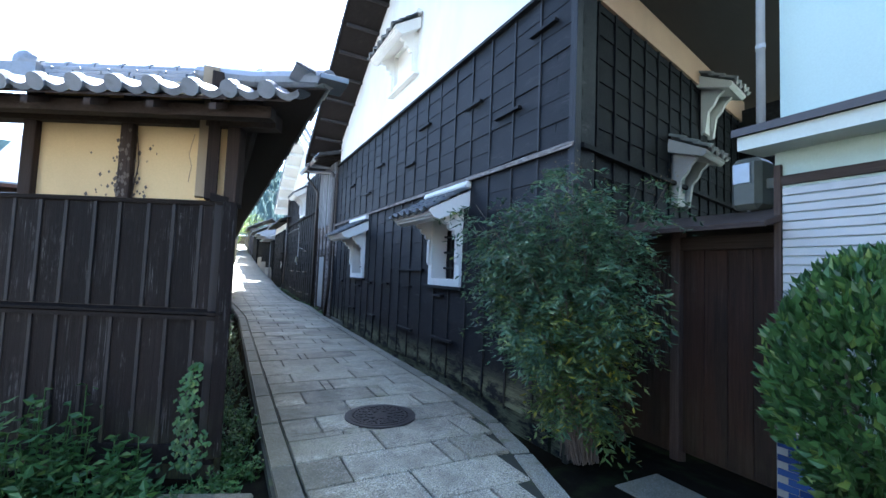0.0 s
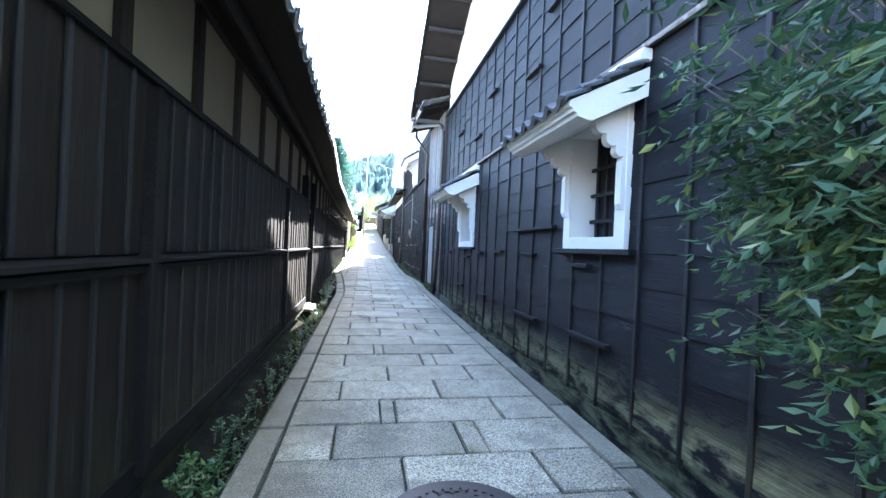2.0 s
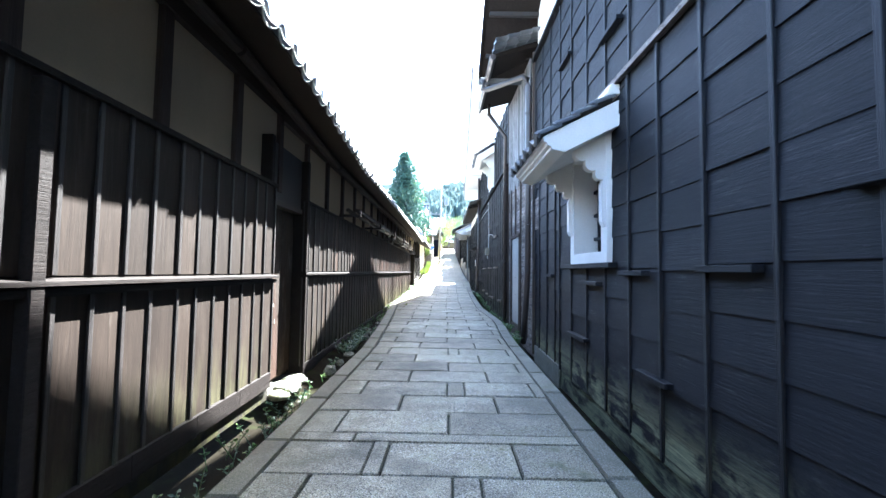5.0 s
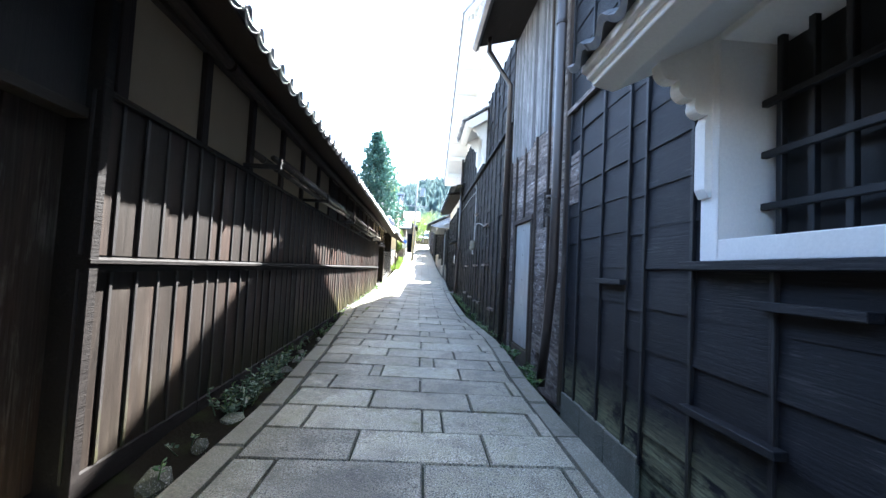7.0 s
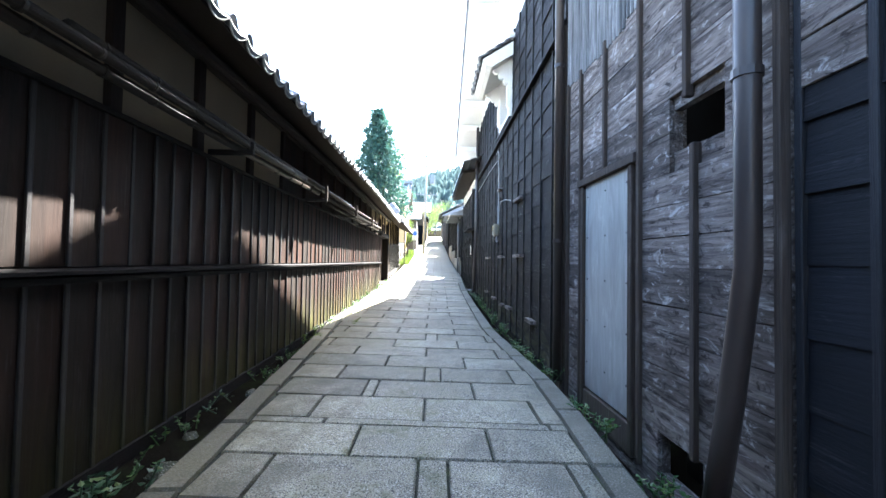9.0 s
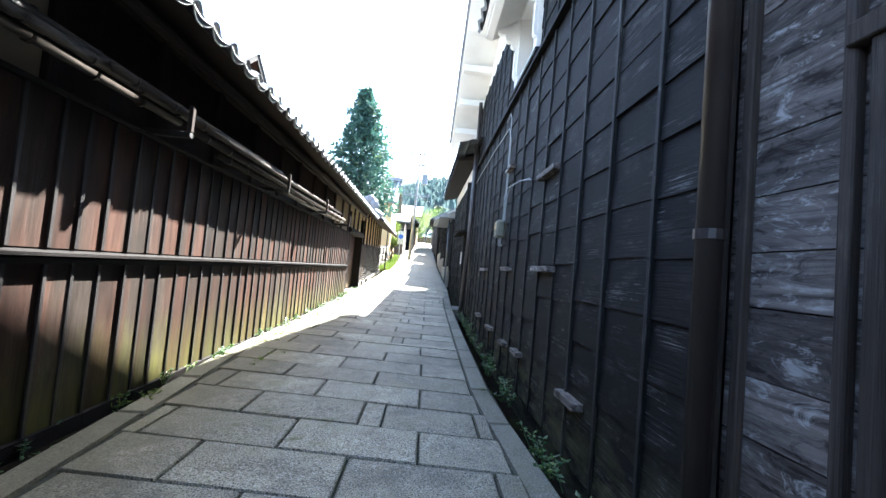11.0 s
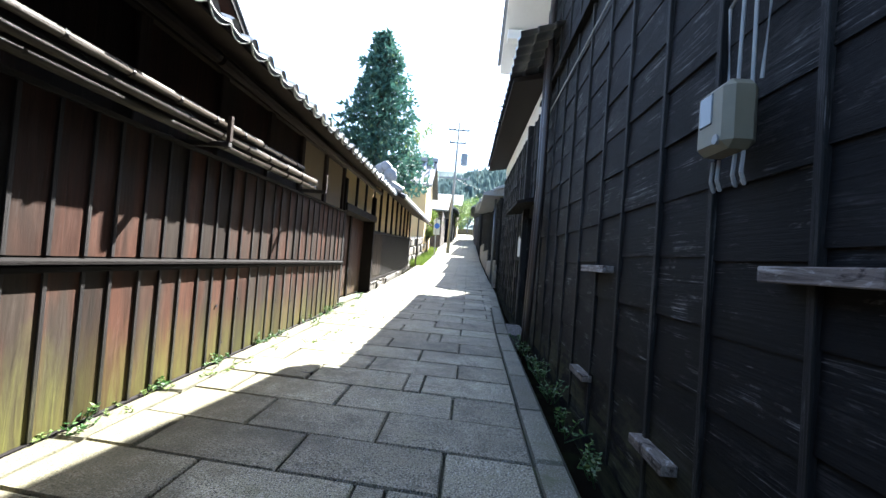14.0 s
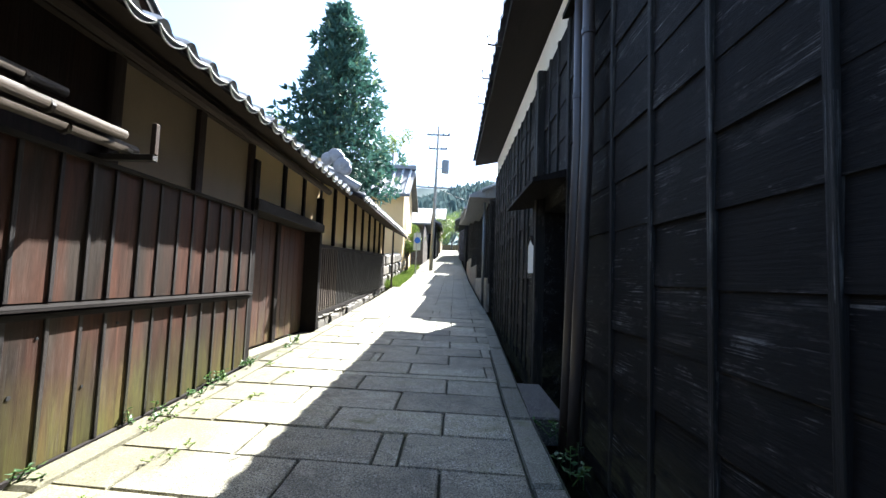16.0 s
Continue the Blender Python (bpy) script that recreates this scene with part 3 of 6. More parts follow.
for b in ((0.35, 6.5, K1L - 0.3, K1L), (6.2, 6.5, 0.02, K1L - 0.3)):
    bm = bmesh.new()
    box(bm, *b, -0.9, 5.05)
    part("back_wall", bm, "char_h", storehouse)
SOUTH = pose(0, 0, 0, 0, 0, 12)
bm = bmesh.new()
box(bm, 0.06, 6.6, 0.02, 0.32, -0.9, 5.3)
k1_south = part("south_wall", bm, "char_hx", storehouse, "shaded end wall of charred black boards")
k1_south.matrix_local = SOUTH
APEX, EAVE_Y, PITCH, RIDGE_Z = 5.78, 6.9, 0.6, 9.36
bm = bmesh.new()
prism(bm, [(0.03, 5.052), (K1L, 5.052), (K1L, RIDGE_Z - PITCH * (K1L - APEX)), (APEX, RIDGE_Z - 0.004), (0.03, RIDGE_Z - PITCH * (APEX - 0.03))], "x", 0.03, 0.35)
part("gable_wall", bm, "white", storehouse, "white plastered gable")
for s in (1, -1):
    bm = bmesh.new()
    e, zt = APEX + s * EAVE_Y, RIDGE_Z
    prism(bm, [(APEX, zt), (e, zt - PITCH * EAVE_Y), (e, zt - PITCH * EAVE_Y + 0.16), (APEX, zt + 0.16)], "x", -0.98, 6.9)
    roof = part("roof", bm, "rail_h", storehouse, "overhanging roof with dark boarded underside")
    tile_field("roof_tiles", (-1.02 if s > 0 else 6.95, e + s * 0.05, zt - PITCH * EAVE_Y + 0.15), (s, 0, 0), (0, -s, PITCH), 29, 34, storehouse, label="grey wave tiles")
    for i in range(9):
        bm = bmesh.new()
        y = APEX + s * (0.5 + i * 0.74)
        box(bm, -0.92, 0.03, y - 0.04, y + 0.04, zt - PITCH * abs(y - APEX) - 0.11, zt - PITCH * abs(y - APEX) - 0.03)
        part("purlin", bm, "rail_x", storehouse)
    bm = bmesh.new()
    prism(bm, [(APEX, zt - 0.03), (e, zt - PITCH * EAVE_Y - 0.03), (e, zt - PITCH * EAVE_Y + 0.2), (APEX, zt + 0.2)], "x", -1.03, -0.985)
    part("bargeboard", bm, "rail_h", storehouse, "dark bargeboard")
bm = bmesh.new()
yg = APEX + EAVE_Y + 0.10
prism(bm, [(yg - 0.06, 5.22), (yg - 0.05, 5.14), (yg, 5.10), (yg + 0.05, 5.14), (yg + 0.06, 5.22)], "x", -1.02, 4.0)
part("gutter", bm, "pipe_grey", storehouse, "grey eaves gutter")
bm = bmesh.new()
box(bm, -1.05, 6.95, APEX - 0.16, APEX + 0.16, 9.5, 9.9)
part("ridge", bm, "kawara", storehouse, "stacked ridge tiles", bevel=0.03)
hooded_window(storehouse, *WIN1)
hooded_window(storehouse, *WIN2)
hooded_window(storehouse, APEX - 0.9, APEX + 0.45, 5.72, 6.65, 0.2, 0.6, sill="white")
bm = bmesh.new()
prism(bm, [(0.0, 2.82), (-0.07, 2.80), (-0.07, 2.85), (0.0, 2.90)], "y", -0.03, K1L)
part("string_course", bm, "grey_h", storehouse, "weathered drip board along the wall")
bm = bmesh.new()
prism(bm, [(0.0, 4.98), (-0.09, 4.98), (-0.09, 5.03), (0.0, 5.07)], "y", -0.03, K1L)
part("string_course", bm, "char_h", storehouse, "drip board under the gable")
bm = bmesh.new()
box(bm, -0.05, 0.05, -0.05, 0.05, -0.9, 5.05)
part("corner_post", bm, "char_v", storehouse, "black corner board", bevel=0.006)
for y0, y1, z in ((3.95, 5.4, 1.28), (4.55, 5.05, 0.92), (7.15, 7.65, 0.9), (5.9, 6.4, 0.93), (4.4, 5.2, 0.02), (2.7, 3.45, 0.05), (3.1, 3.5, 0.82), (6.8, 7.3, 0.06), (8.2, 8.75, 0.78), (8.6, 9.3, 0.1), (10.1, 10.6, 0.85),
                  (1.0, 1.6, 3.6), (2.0, 2.5, 4.05), (3.9, 4.4, 4.25), (4.6, 5.1, 3.6), (0.3, 0.8, 4.5), (6.6, 7.1, 4.0), (7.6, 8.1, 3.4), (9.2, 9.7, 3.9)):
    bm = bmesh.new()
    box(bm, -0.085, -0.01, y0, y1, z, z + 0.045)
    part("ledge", bm, "char_h", storehouse, "narrow board ledge between battens", bevel=0.004)
bm = bmesh.new()
for i in range(3):
    y = 9.86 + i * 0.55
    zf = zg(3.62 + y)
    box(bm, -0.04, -0.002, y, y + 0.55, zf - 0.5, zf - 0.11)
part("footing", bm, "kerb", storehouse, "grey concrete footing under the boards", bevel=0.008)
for y, z, w_, h_ in ((11.20, 1.72, 0.27, 0.20), (11.20, 1.93, 0.27, 0.24), (11.22, 2.18, 0.24, 0.12)):
    bm = bmesh.new()
    box(bm, -0.03, -0.012, y, y + w_, z, z + h_)
    part("repair_board", bm, "grey_h", storehouse, "pale weathered repair board", bevel=0.003)
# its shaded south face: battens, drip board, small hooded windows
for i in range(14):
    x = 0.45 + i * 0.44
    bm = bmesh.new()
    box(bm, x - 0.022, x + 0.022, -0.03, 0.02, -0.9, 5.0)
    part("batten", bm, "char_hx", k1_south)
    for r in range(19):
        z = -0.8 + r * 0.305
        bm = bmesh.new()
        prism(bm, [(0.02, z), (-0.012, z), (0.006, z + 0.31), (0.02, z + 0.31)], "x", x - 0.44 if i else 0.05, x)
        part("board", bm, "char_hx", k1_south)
bm = bmesh.new()
box(bm, 0.05, 6.5, -0.09, 0.0, 2.80, 2.86)
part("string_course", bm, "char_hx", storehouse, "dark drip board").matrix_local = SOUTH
bm = bmesh.new()
box(bm, 0.05, 6.5, -0.05, 0.1, 4.80, 5.28)
part("plaster_band", bm, "clay", storehouse, "clay-coloured plaster band under the eaves").matrix_local = SOUTH


bm = bmesh.new()
# Carried out past the roof edge so that it shades the south windows.
box(bm, 0.0, 7.2, -1.7, 0.3, 5.30, 5.36)
part("soffit", bm, "rail_x", storehouse, "dark boarded eave underside").matrix_local = SOUTH


def small_hood_window(x0, x1, z0, z1):
    bm = bmesh.new()
    box(bm, x0, x1, -0.05, 0.02, z0, z1)
    w = part("window", bm, "dim_white", storehouse, "small white plastered window with tiled hood", bevel=0.006)
    w.matrix_local = SOUTH
    for x in (x0, x1 - 0.09):
        bm = bmesh.new()
        prism(bm, [(0, z1), (-0.42, z1), (-0.40, z1 - 0.1), (-0.28, z1 - 0.2), (-0.24, z1 - 0.32), (-0.14, z1 - 0.42), (-0.1, z1 - 0.8), (0, z1 - 0.82)], "x", x, x + 0.09)
        part("bracket", bm, "dim_white", w, bevel=0.006)
    bm = bmesh.new()
    prism(bm, [(0.0, z1 + 0.02), (-0.5, z1 - 0.14), (-0.55, z1 - 0.1), (-0.55, z1 - 0.04), (0.0, z1 + 0.24)], "x", x0 - 0.14, x1 + 0.14)
    part("hood", bm, "dim_white", w, "white hood", bevel=0.005)
    for r in range(3):
        u = Vector((0, 0.55, 0.28)).normalized()
        eave_tiles(Vector((x0 - 0.17, -0.6, z1 - 0.05)) + u * 0.2 * r + Vector((0, 0, 0.01 * r)), (1, 0, 0), u, 4, w, "kawara_old", (x1 - x0 + 0.34) / 4, 0.24, "hood_tile")


small_hood_window(2.75, 3.3, 2.5, 3.3)
small_hood_window(3.95, 4.45, 4.0, 4.75)

# ---- weathered timber shed between the storehouses ----
SH, SHL = frame_along(3.43, 15.16, 3.352, 18.04)
shed = thing("timber_shed", "shed of grey weathered planks with corrugated sheet above", "shed", SH)
HOLE1, HOLE2, DOOR = (0.38, 0.89, 1.69, 1.97), (0.56, 1.03, -0.46, -0.20), (1.33, 2.36, -0.27, 1.72)
bm = bmesh.new()
holed(bm, 0.012, 0.07, 0.0, SHL, -0.7, 5.25, [HOLE1, HOLE2])
shed_wall = part("wall", bm, "grey_h", shed, "wall of grey weathered horizontal planks")
bm = bmesh.new()
box(bm, 0.07, 4.5, SHL - 0.2, SHL, -0.7, 5.25)
part("end_wall", bm, "grey_h", shed)
bm = bmesh.new()
box(bm, 0.36, 0.38, 0.02, 1.3, -0.6, 2.4)
part("inner_lining", bm, "black", shed, "dark interior")
bm = bmesh.new()
box(bm, -0.02, -0.004, 0.35, SHL, 2.93, 5.25)
part("corrugated_sheet", bm, "corrug", shed, "weathered corrugated metal sheeting")
bm = bmesh.new()
box(bm, -0.03, 0.01, DOOR[0] + 0.06, DOOR[1] - 0.06, DOOR[2] + 0.02, DOOR[3])
shed_door = part("door", bm, "sheet_door", shed, "pale galvanised sheet door", bevel=0.004)
for nm, b in (("lintel", (-0.075, 0.01, DOOR[0] - 0.06, DOOR[1] + 0.06, DOOR[3], DOOR[3] + 0.07)), ("jamb", (-0.06, 0.01, DOOR[0], DOOR[0] + 0.06, -0.5, DOOR[3])),
              ("jamb", (-0.06, 0.01, DOOR[1] - 0.06, DOOR[1], -0.5, DOOR[3])), ("threshold", (-0.05, 0.01, DOOR[0] + 0.06, DOOR[1] - 0.06, -0.5, DOOR[2]))):
    bm = bmesh.new()
    box(bm, *b)
    part(nm, bm, "grey_v", shed_door if nm != "x" else shed, bevel=0.005)
bm = bmesh.new()
for i in range(5):
    for y in (DOOR[0] + 0.12, (DOOR[0] + DOOR[1]) / 2, DOOR[1] - 0.12):
        tube(bm, [(-0.036, y, 0.0 + i * 0.4), (-0.028, y, 0.0 + i * 0.4)], 0.008, 6)
part("nails", bm, "iron", shed_door)
for y, z0, z1 in ((0.02, -0.6, 5.2), (0.62, -0.19, 1.68), (0.69, 1.98, 4.9), (1.25, -0.5, 2.95), (1.85, 1.8, 2.95), (2.42, -0.5, 2.95), (2.80, -0.5, 2.95)):
    bm = bmesh.new()
    box(bm, -0.055, 0.0, y - 0.021, y + 0.021, z0, z1)
    part("batten", bm, "grey_v", shed, "weathered vertical batten", bevel=0.005)


def drain(name, pts, r, mat, label, clamps=()):
    t = thing(name, label, "pipe")
    bm = bmesh.new()
    tube(bm, pts, r, 14)
    body = part("pipe", bm, mat, t, smooth=True)
    for x, y, z in clamps:
        bm = bmesh.new()
        tube(bm, [(x, y, z - 0.02), (x, y, z + 0.02)], r * 1.16, 14)
        part("clamp", bm, mat, t)
    return t


drain("downpipe", [(2.50, 16.22, 5.10), (2.50, 16.20, 4.92), (2.58, 16.10, 4.86), (3.22, 15.33, 4.78), (3.28, 15.27, 4.70), (3.30, 15.25, 4.55), (3.30, 15.25, 0.95), (3.28, 15.34, 0.3), (3.26, 15.47, -0.45)], 0.058, "pipe", "thick brown downpipe beside the plank wall", [(3.30, 15.25, 1.85), (3.30, 15.25, 4.0)])
drain("downpipe", [(2.78, 17.86, 5.3), (2.78, 17.88, 5.0), (3.23, 18.03, 4.45), (3.23, 18.03, -0.35)], 0.05, "pipe", "brown downpipe with an elbow from the shed gutter", [(3.23, 18.03, 3.2), (3.23, 18.03, 1.2)])
bm = bmesh.new()
prism(bm, [(0.3, 5.5), (-0.75, 5.2), (-0.75, 5.28), (0.3, 5.62), (4.5, 6.9), (4.5, 6.75)], "y", 0.25, SHL + 0.1)
part("roof", bm, "rail_h", shed, "low roof with boarded eave")
tile_field("roof_tiles", (-0.8, SHL + 0.12, 5.29), (0, -1, 0), (1, 0, 0.3), 12, 20, shed, label="grey roof tiles")
bm = bmesh.new()
prism(bm, [(-0.86, 5.24), (-0.75, 5.24), (-0.74, 5.17), (-0.80, 5.12), (-0.86, 5.17)], "y", 0.2, SHL + 0.15)
part("gutter", bm, "pipe", shed, "brown eaves gutter")

# ---- second storehouse, black lap boards, white gable ----
K2, K2L = frame_along(3.34, 18.49, 3.28, 27.95)
store_b = thing("storehouse", "second storehouse with rough black lap boards and white eaves", "storehouse", K2)
bm = bmesh.new()
WIN4 = (3.0, 4.3, 3.80, 4.95)
holed(bm, 0.012, 0.35, -0.44, K2L, -0.8, 5.5, [(WIN4[0] + 0.1, WIN4[1] - 0.1, WIN4[2] + 0.08, WIN4[3])])
k2_wall = part("wall", bm, "dark_h", store_b, "wall of rough black lap boards and battens")
for ya, yb in ((K2L - 0.3, K2L), (-0.44, -0.14)):
    bm = bmesh.new()
    box(bm, 0.35, 6.0, ya, yb, -0.8, 5.5)
    part("end_wall", bm, "dark_h", store_b)
A2, RIDGE2 = 3.72, 8.28
bm = bmesh.new()
prism(bm, [(-0.44, 5.502), (K2L, 5.502), (A2, RIDGE2 - 0.004), (-0.44, RIDGE2 - 0.53 * (A2 + 0.44) - 0.004)], "x", 0.03, 0.35)
part("gable_wall", bm, "white", store_b, "white plastered gable")
for s, run, n in ((1, 6.8, 7), (-1, 4.2, 4)):
    e, zt = A2 + s * run, RIDGE2
    ze = zt - 0.53 * run
    bm = bmesh.new()
    prism(bm, [(A2, zt), (e, ze), (e, ze + 0.2), (A2, zt + 0.2)], "x", -0.72, 6.6)
    part("roof", bm, "white", store_b, "white plastered overhanging roof edge")
    for i in range(n):
        bm = bmesh.new()
        y = A2 + s * (0.6 + i * 0.9)
        box(bm, -0.68, 0.03, y - 0.09, y + 0.09, zt - 0.53 * abs(y - A2) - 0.2, zt - 0.53 * abs(y - A2) - 0.04)
        part("purlin", bm, "white", store_b, bevel=0.01)
    bm = bmesh.new()
    prism(bm, [(A2, zt + 0.16), (e, ze + 0.16), (e, ze + 0.27), (A2, zt + 0.27)], "x", -0.78, -0.725)
    part("verge", bm, "kawara", store_b, "verge tiles")
    tile_field("roof_tiles", (-0.76 if s > 0 else 6.65, e + s * 0.05, ze + 0.19), (s, 0, 0), (0, -s, 0.53), 27, round(run * 4.7), store_b, label="grey wave tiles")
hooded_window(store_b, *WIN4, 0.3, 0.62)
bm = bmesh.new()
prism(bm, [(0.0, 3.70), (-0.085, 3.68), (-0.085, 3.73), (0.0, 3.79)], "y", -0.44, K2L)
part("string_course", bm, "dark_h", store_b, "drip board along the wall")
for y0, y1, z in ((1.75, 2.35, 1.04), (1.78, 2.38, 2.02), (3.65, 4.1, 1.04), (5.74, 6.33, 1.03), (3.9, 4.3, 2.55), (2.7, 3.05, 0.05), (3.5, 3.85, 0.02), (4.7, 5.1, 0.06), (6.1, 6.5, 0.12), (0.9, 1.3, 0.05)):
    bm = bmesh.new()
    box(bm, -0.095, -0.01, y0, y1, z, z + 0.055)
    part("ledge", bm, "grey_h", store_b, "weathered board ledge", bevel=0.004)
bm = bmesh.new()
box(bm, -0.075, -0.01, -0.44, -0.36, -0.7, 3.7)
part("post", bm, "grey_v", store_b, "grey weathered edge post", bevel=0.006)

# electricity meter and conduits on its wall
meter = thing("electricity_meter", "olive beige electricity meter box on the black wall", "meter", K2 @ pose(-0.05, 4.18, 1.50))
bm = bmesh.new()
box(bm, -0.13, 0.0, 0.0, 0.22, 0.04, 0.31)
part("case", bm, "meter", meter, bevel=0.03)
bm = bmesh.new()
box(bm, -0.135, -0.12, 0.09, 0.18, 0.15, 0.28)
part("lens", bm, "glass", meter, "glass window of the meter", bevel=0.006)
bm = bmesh.new()
tube(bm, [(-0.136, 0.06, 0.08), (-0.12, 0.06, 0.08)], 0.02, 10)
part("seal", bm, "cable", meter)
for y in (0.02, 0.08, 0.2, 0.25):
    bm = bmesh.new()
    tube(bm, [(-0.05, y * 0.85, 0.03), (-0.05, y * 0.85 + 0.01, -0.05), (-0.03, y * 0.85 + 0.02, -0.09), (-0.02, y * 0.85 + 0.05, -0.07)], 0.008, 6)
    part("cable_loop", bm, "cable", meter)
conduits = thing("conduit", "pale conduits and cables running up the black wall", "conduit", K2 @ pose(-0.06, -0.2, -0.12))
for pts in ([(0, 4.43, 1.92), (0, 4.43, 3.2), (0, 4.62, 3.42), (0, 6.2, 3.46), (0, 9.2, 3.4)],
            [(0, 4.52, 1.92), (0, 4.5, 2.5), (0, 4.5, 3.55), (0, 4.62, 3.66), (0, 4.9, 3.62)],
            [(0, 4.58, 1.92), (0, 4.60, 2.32), (0, 4.4, 2.42), (0, 3.6, 2.36), (0, 3.1, 2.28), (0, 2.95, 2.24)],
            [(0, 4.38, 1.92), (0, 4.34, 2.3), (0, 4.15, 2.40), (0, 3.95, 2.38)]):
    bm = bmesh.new()
    tube(bm, pts, 0.0075, 8)
    part("cable", bm, "cable", conduits)

# ---- lower house with a doorway, black battens and a white band under the eave ----
H3, H3L = frame_along(3.29, 27.97, 3.215, 34.4)
house = thing("house", "low dark boarded house with white band under the eave", "house", H3)
DOOR3 = (0.06, 1.05, -0.35, 1.95)
bm = bmesh.new()
holed(bm, 0.012, 0.25, 0.0, H3L, -0.5, 3.72, [DOOR3])
h3_wall = part("wall", bm, "dark_h", house, "wall of black boards and upright battens")
for nm, b in (("end_wall", (0.25, 5.0, H3L - 0.25, H3L, -0.5, 3.72)), ("recess_back", (0.6, 0.64, -0.1, 1.3, -0.5, 2.1)), ("recess_side", (0.25, 0.6, 1.06, 1.1, -0.5, 2.1)), ("recess_side", (0.25, 0.6, -0.06, 0.0, -0.5, 2.1))):
    bm = bmesh.new()
    box(bm, *b)
    part(nm, bm, "dark_h", house)
bm = bmesh.new()
box(bm, 0.0, 0.25, 0.0, H3L, 3.722, 4.12)
part("plaster_band", bm, "white", house, "white plaster band")
bm = bmesh.new()
prism(bm, [(0.3, 4.22), (-0.55, 4.05), (-0.55, 4.13), (0.3, 4.31), (5.0, 5.9), (5.0, 5.8)], "y", -0.05, H3L + 0.3)
part("roof", bm, "rail_h", house, "tiled roof with dark boarded eave")
tile_field("roof_tiles", (-0.61, H3L + 0.32, 4.14), (0, -1, 0), (1, 0, 0.34), 30, 22, house, label="grey roof tiles")
for i in range(3):
    bm = bmesh.new()
    tube(bm, [(-0.54, 1.2 + i * 0.9, 4.10), (-0.72, 1.2 + i * 0.9, 4.12), (-0.73, 1.2 + i * 0.9, 4.24), (-0.68, 1.25 + i * 0.9, 4.27)], 0.012, 6)
    part("insulator_hook", bm, "iron", house, "iron service hook at the eave")
bm = bmesh.new()
prism(bm, [(0.0, 2.12), (-0.36, 2.06), (-0.36, 2.10), (0.0, 2.20)], "y", -0.05, 1.75)
part("door_canopy", bm, "rail_h", house, "narrow dark board canopy over the doorway")
bm = bmesh.new()
box(bm, -0.10, 0.02, 1.05, 1.16, -0.4, 3.72)
part("door_post", bm, "dark_v", house, bevel=0.006)
bm = bmesh.new()
box(bm, 0.55, 0.59, 0.06, 1.05, -0.35, 1.95)
part("door", bm, "black", house, "dark recessed house door")
bm = bmesh.new()
box(bm, 0.35, 0.5, 0.2, 0.55, 1.62, 1.93)
part("notice_box", bm, "white", house, "white box above the doorway")
postbox = thing("letter_plate", "small white house-shaped plate on the black wall", "sign", H3 @ pose(-0.07, 1.16, 1.22))
bm = bmesh.new()
prism(bm, [(0, 0), (0.34, 0), (0.34, 0.34), (0.17, 0.44), (0, 0.34)], "x", -0.03, 0.0)
part("plate", bm, "white", postbox, bevel=0.003)
bm = bmesh.new()
prism(bm, [(-0.02, 0.335), (0.17, 0.45), (0.36, 0.335), (0.36, 0.36), (0.17, 0.475), (-0.02, 0.36)], "x", -0.045, 0.0)
part("cap", bm, "grey_v", postbox)
drain("downpipe", [(3.17, 27.05, 5.4), (3.17, 27.05, 2.2), (3.12, 27.07, 0.6), (3.10, 27.10, -0.3)], 0.045, "pipe", "pair of grey brown downpipes at the house corner", [(3.17, 27.05, 3.0)])
drain("downpipe", [(3.17, 27.27, 4.4), (3.17, 27.27, 2.2), (3.12, 27.29, 0.6), (3.10, 27.32, -0.3)], 0.045, "pipe", "grey brown downpipe at the house corner", [(3.17, 27.27, 2.6)])

# ---- far houses along the right side ----
H4, H4L = frame_along(3.12, 35.7, 2.95, 50.0)
far_house = thing("house", "low dark wooden house with stone plinth and bright tin porch roof", "house", H4)
for i, (ya, yb, top) in enumerate(((0.2, 5.0, 3.4), (5.0, 9.5, 3.9), (9.5, 14.2, 4.4))):
    bm = bmesh.new()
    box(bm, 0.1, 5.0, ya, yb, 0.0, top)
    w = part("wall", bm, "dark_h", far_house, "dark boarded wall")
    for k, y in enumerate(steps(ya, yb, 0.55, i)):
        bm = bmesh.new()
        box(bm, 0.05, 0.1, y - 0.03, y + 0.03, 1.0 + 0.04 * ya, top)
        part("batten", bm, "dark_v", w)
    bm = bmesh.new()
    box(bm, 0.0, 0.1, ya, yb, 0.0, 1.15 + 0.11 * ya)
    part("plinth", bm, "rubble", far_house, "pale stone plinth", bevel=0.02)
    bm = bmesh.new()
    prism(bm, [(-0.55, top + 0.05), (-0.55, top + 0.13), (2.5, top + 1.5), (5.3, top + 0.2), (5.3, top + 0.1)], "y", ya - 0.1, yb - 0.02)
    part("roof", bm, "kawara", far_house, "grey tiled roof")
bm = bmesh.new()
prism(bm, [(-0.2, 3.62), (-0.2, 3.66), (1.6, 4.40), (1.6, 4.35)], "y", -0.1, 2.0)
part("porch_roof", bm, "steel", far_house, "bright metal porch roof")
for i in range(5):
    bm = bmesh.new()
    prism(bm, [(-0.21, 3.66), (-0.21, 3.69), (1.6, 4.43), (1.6, 4.40)], "y", -0.05 + i * 0.48, 0.0 + i * 0.48)
    part("roof_seam", bm, "steel", far_house)
drain("downpipe", [(3.05, 36.3, 3.4), (3.05, 36.3, 0.3)], 0.04, "pipe_grey", "grey downpipe on the far house")

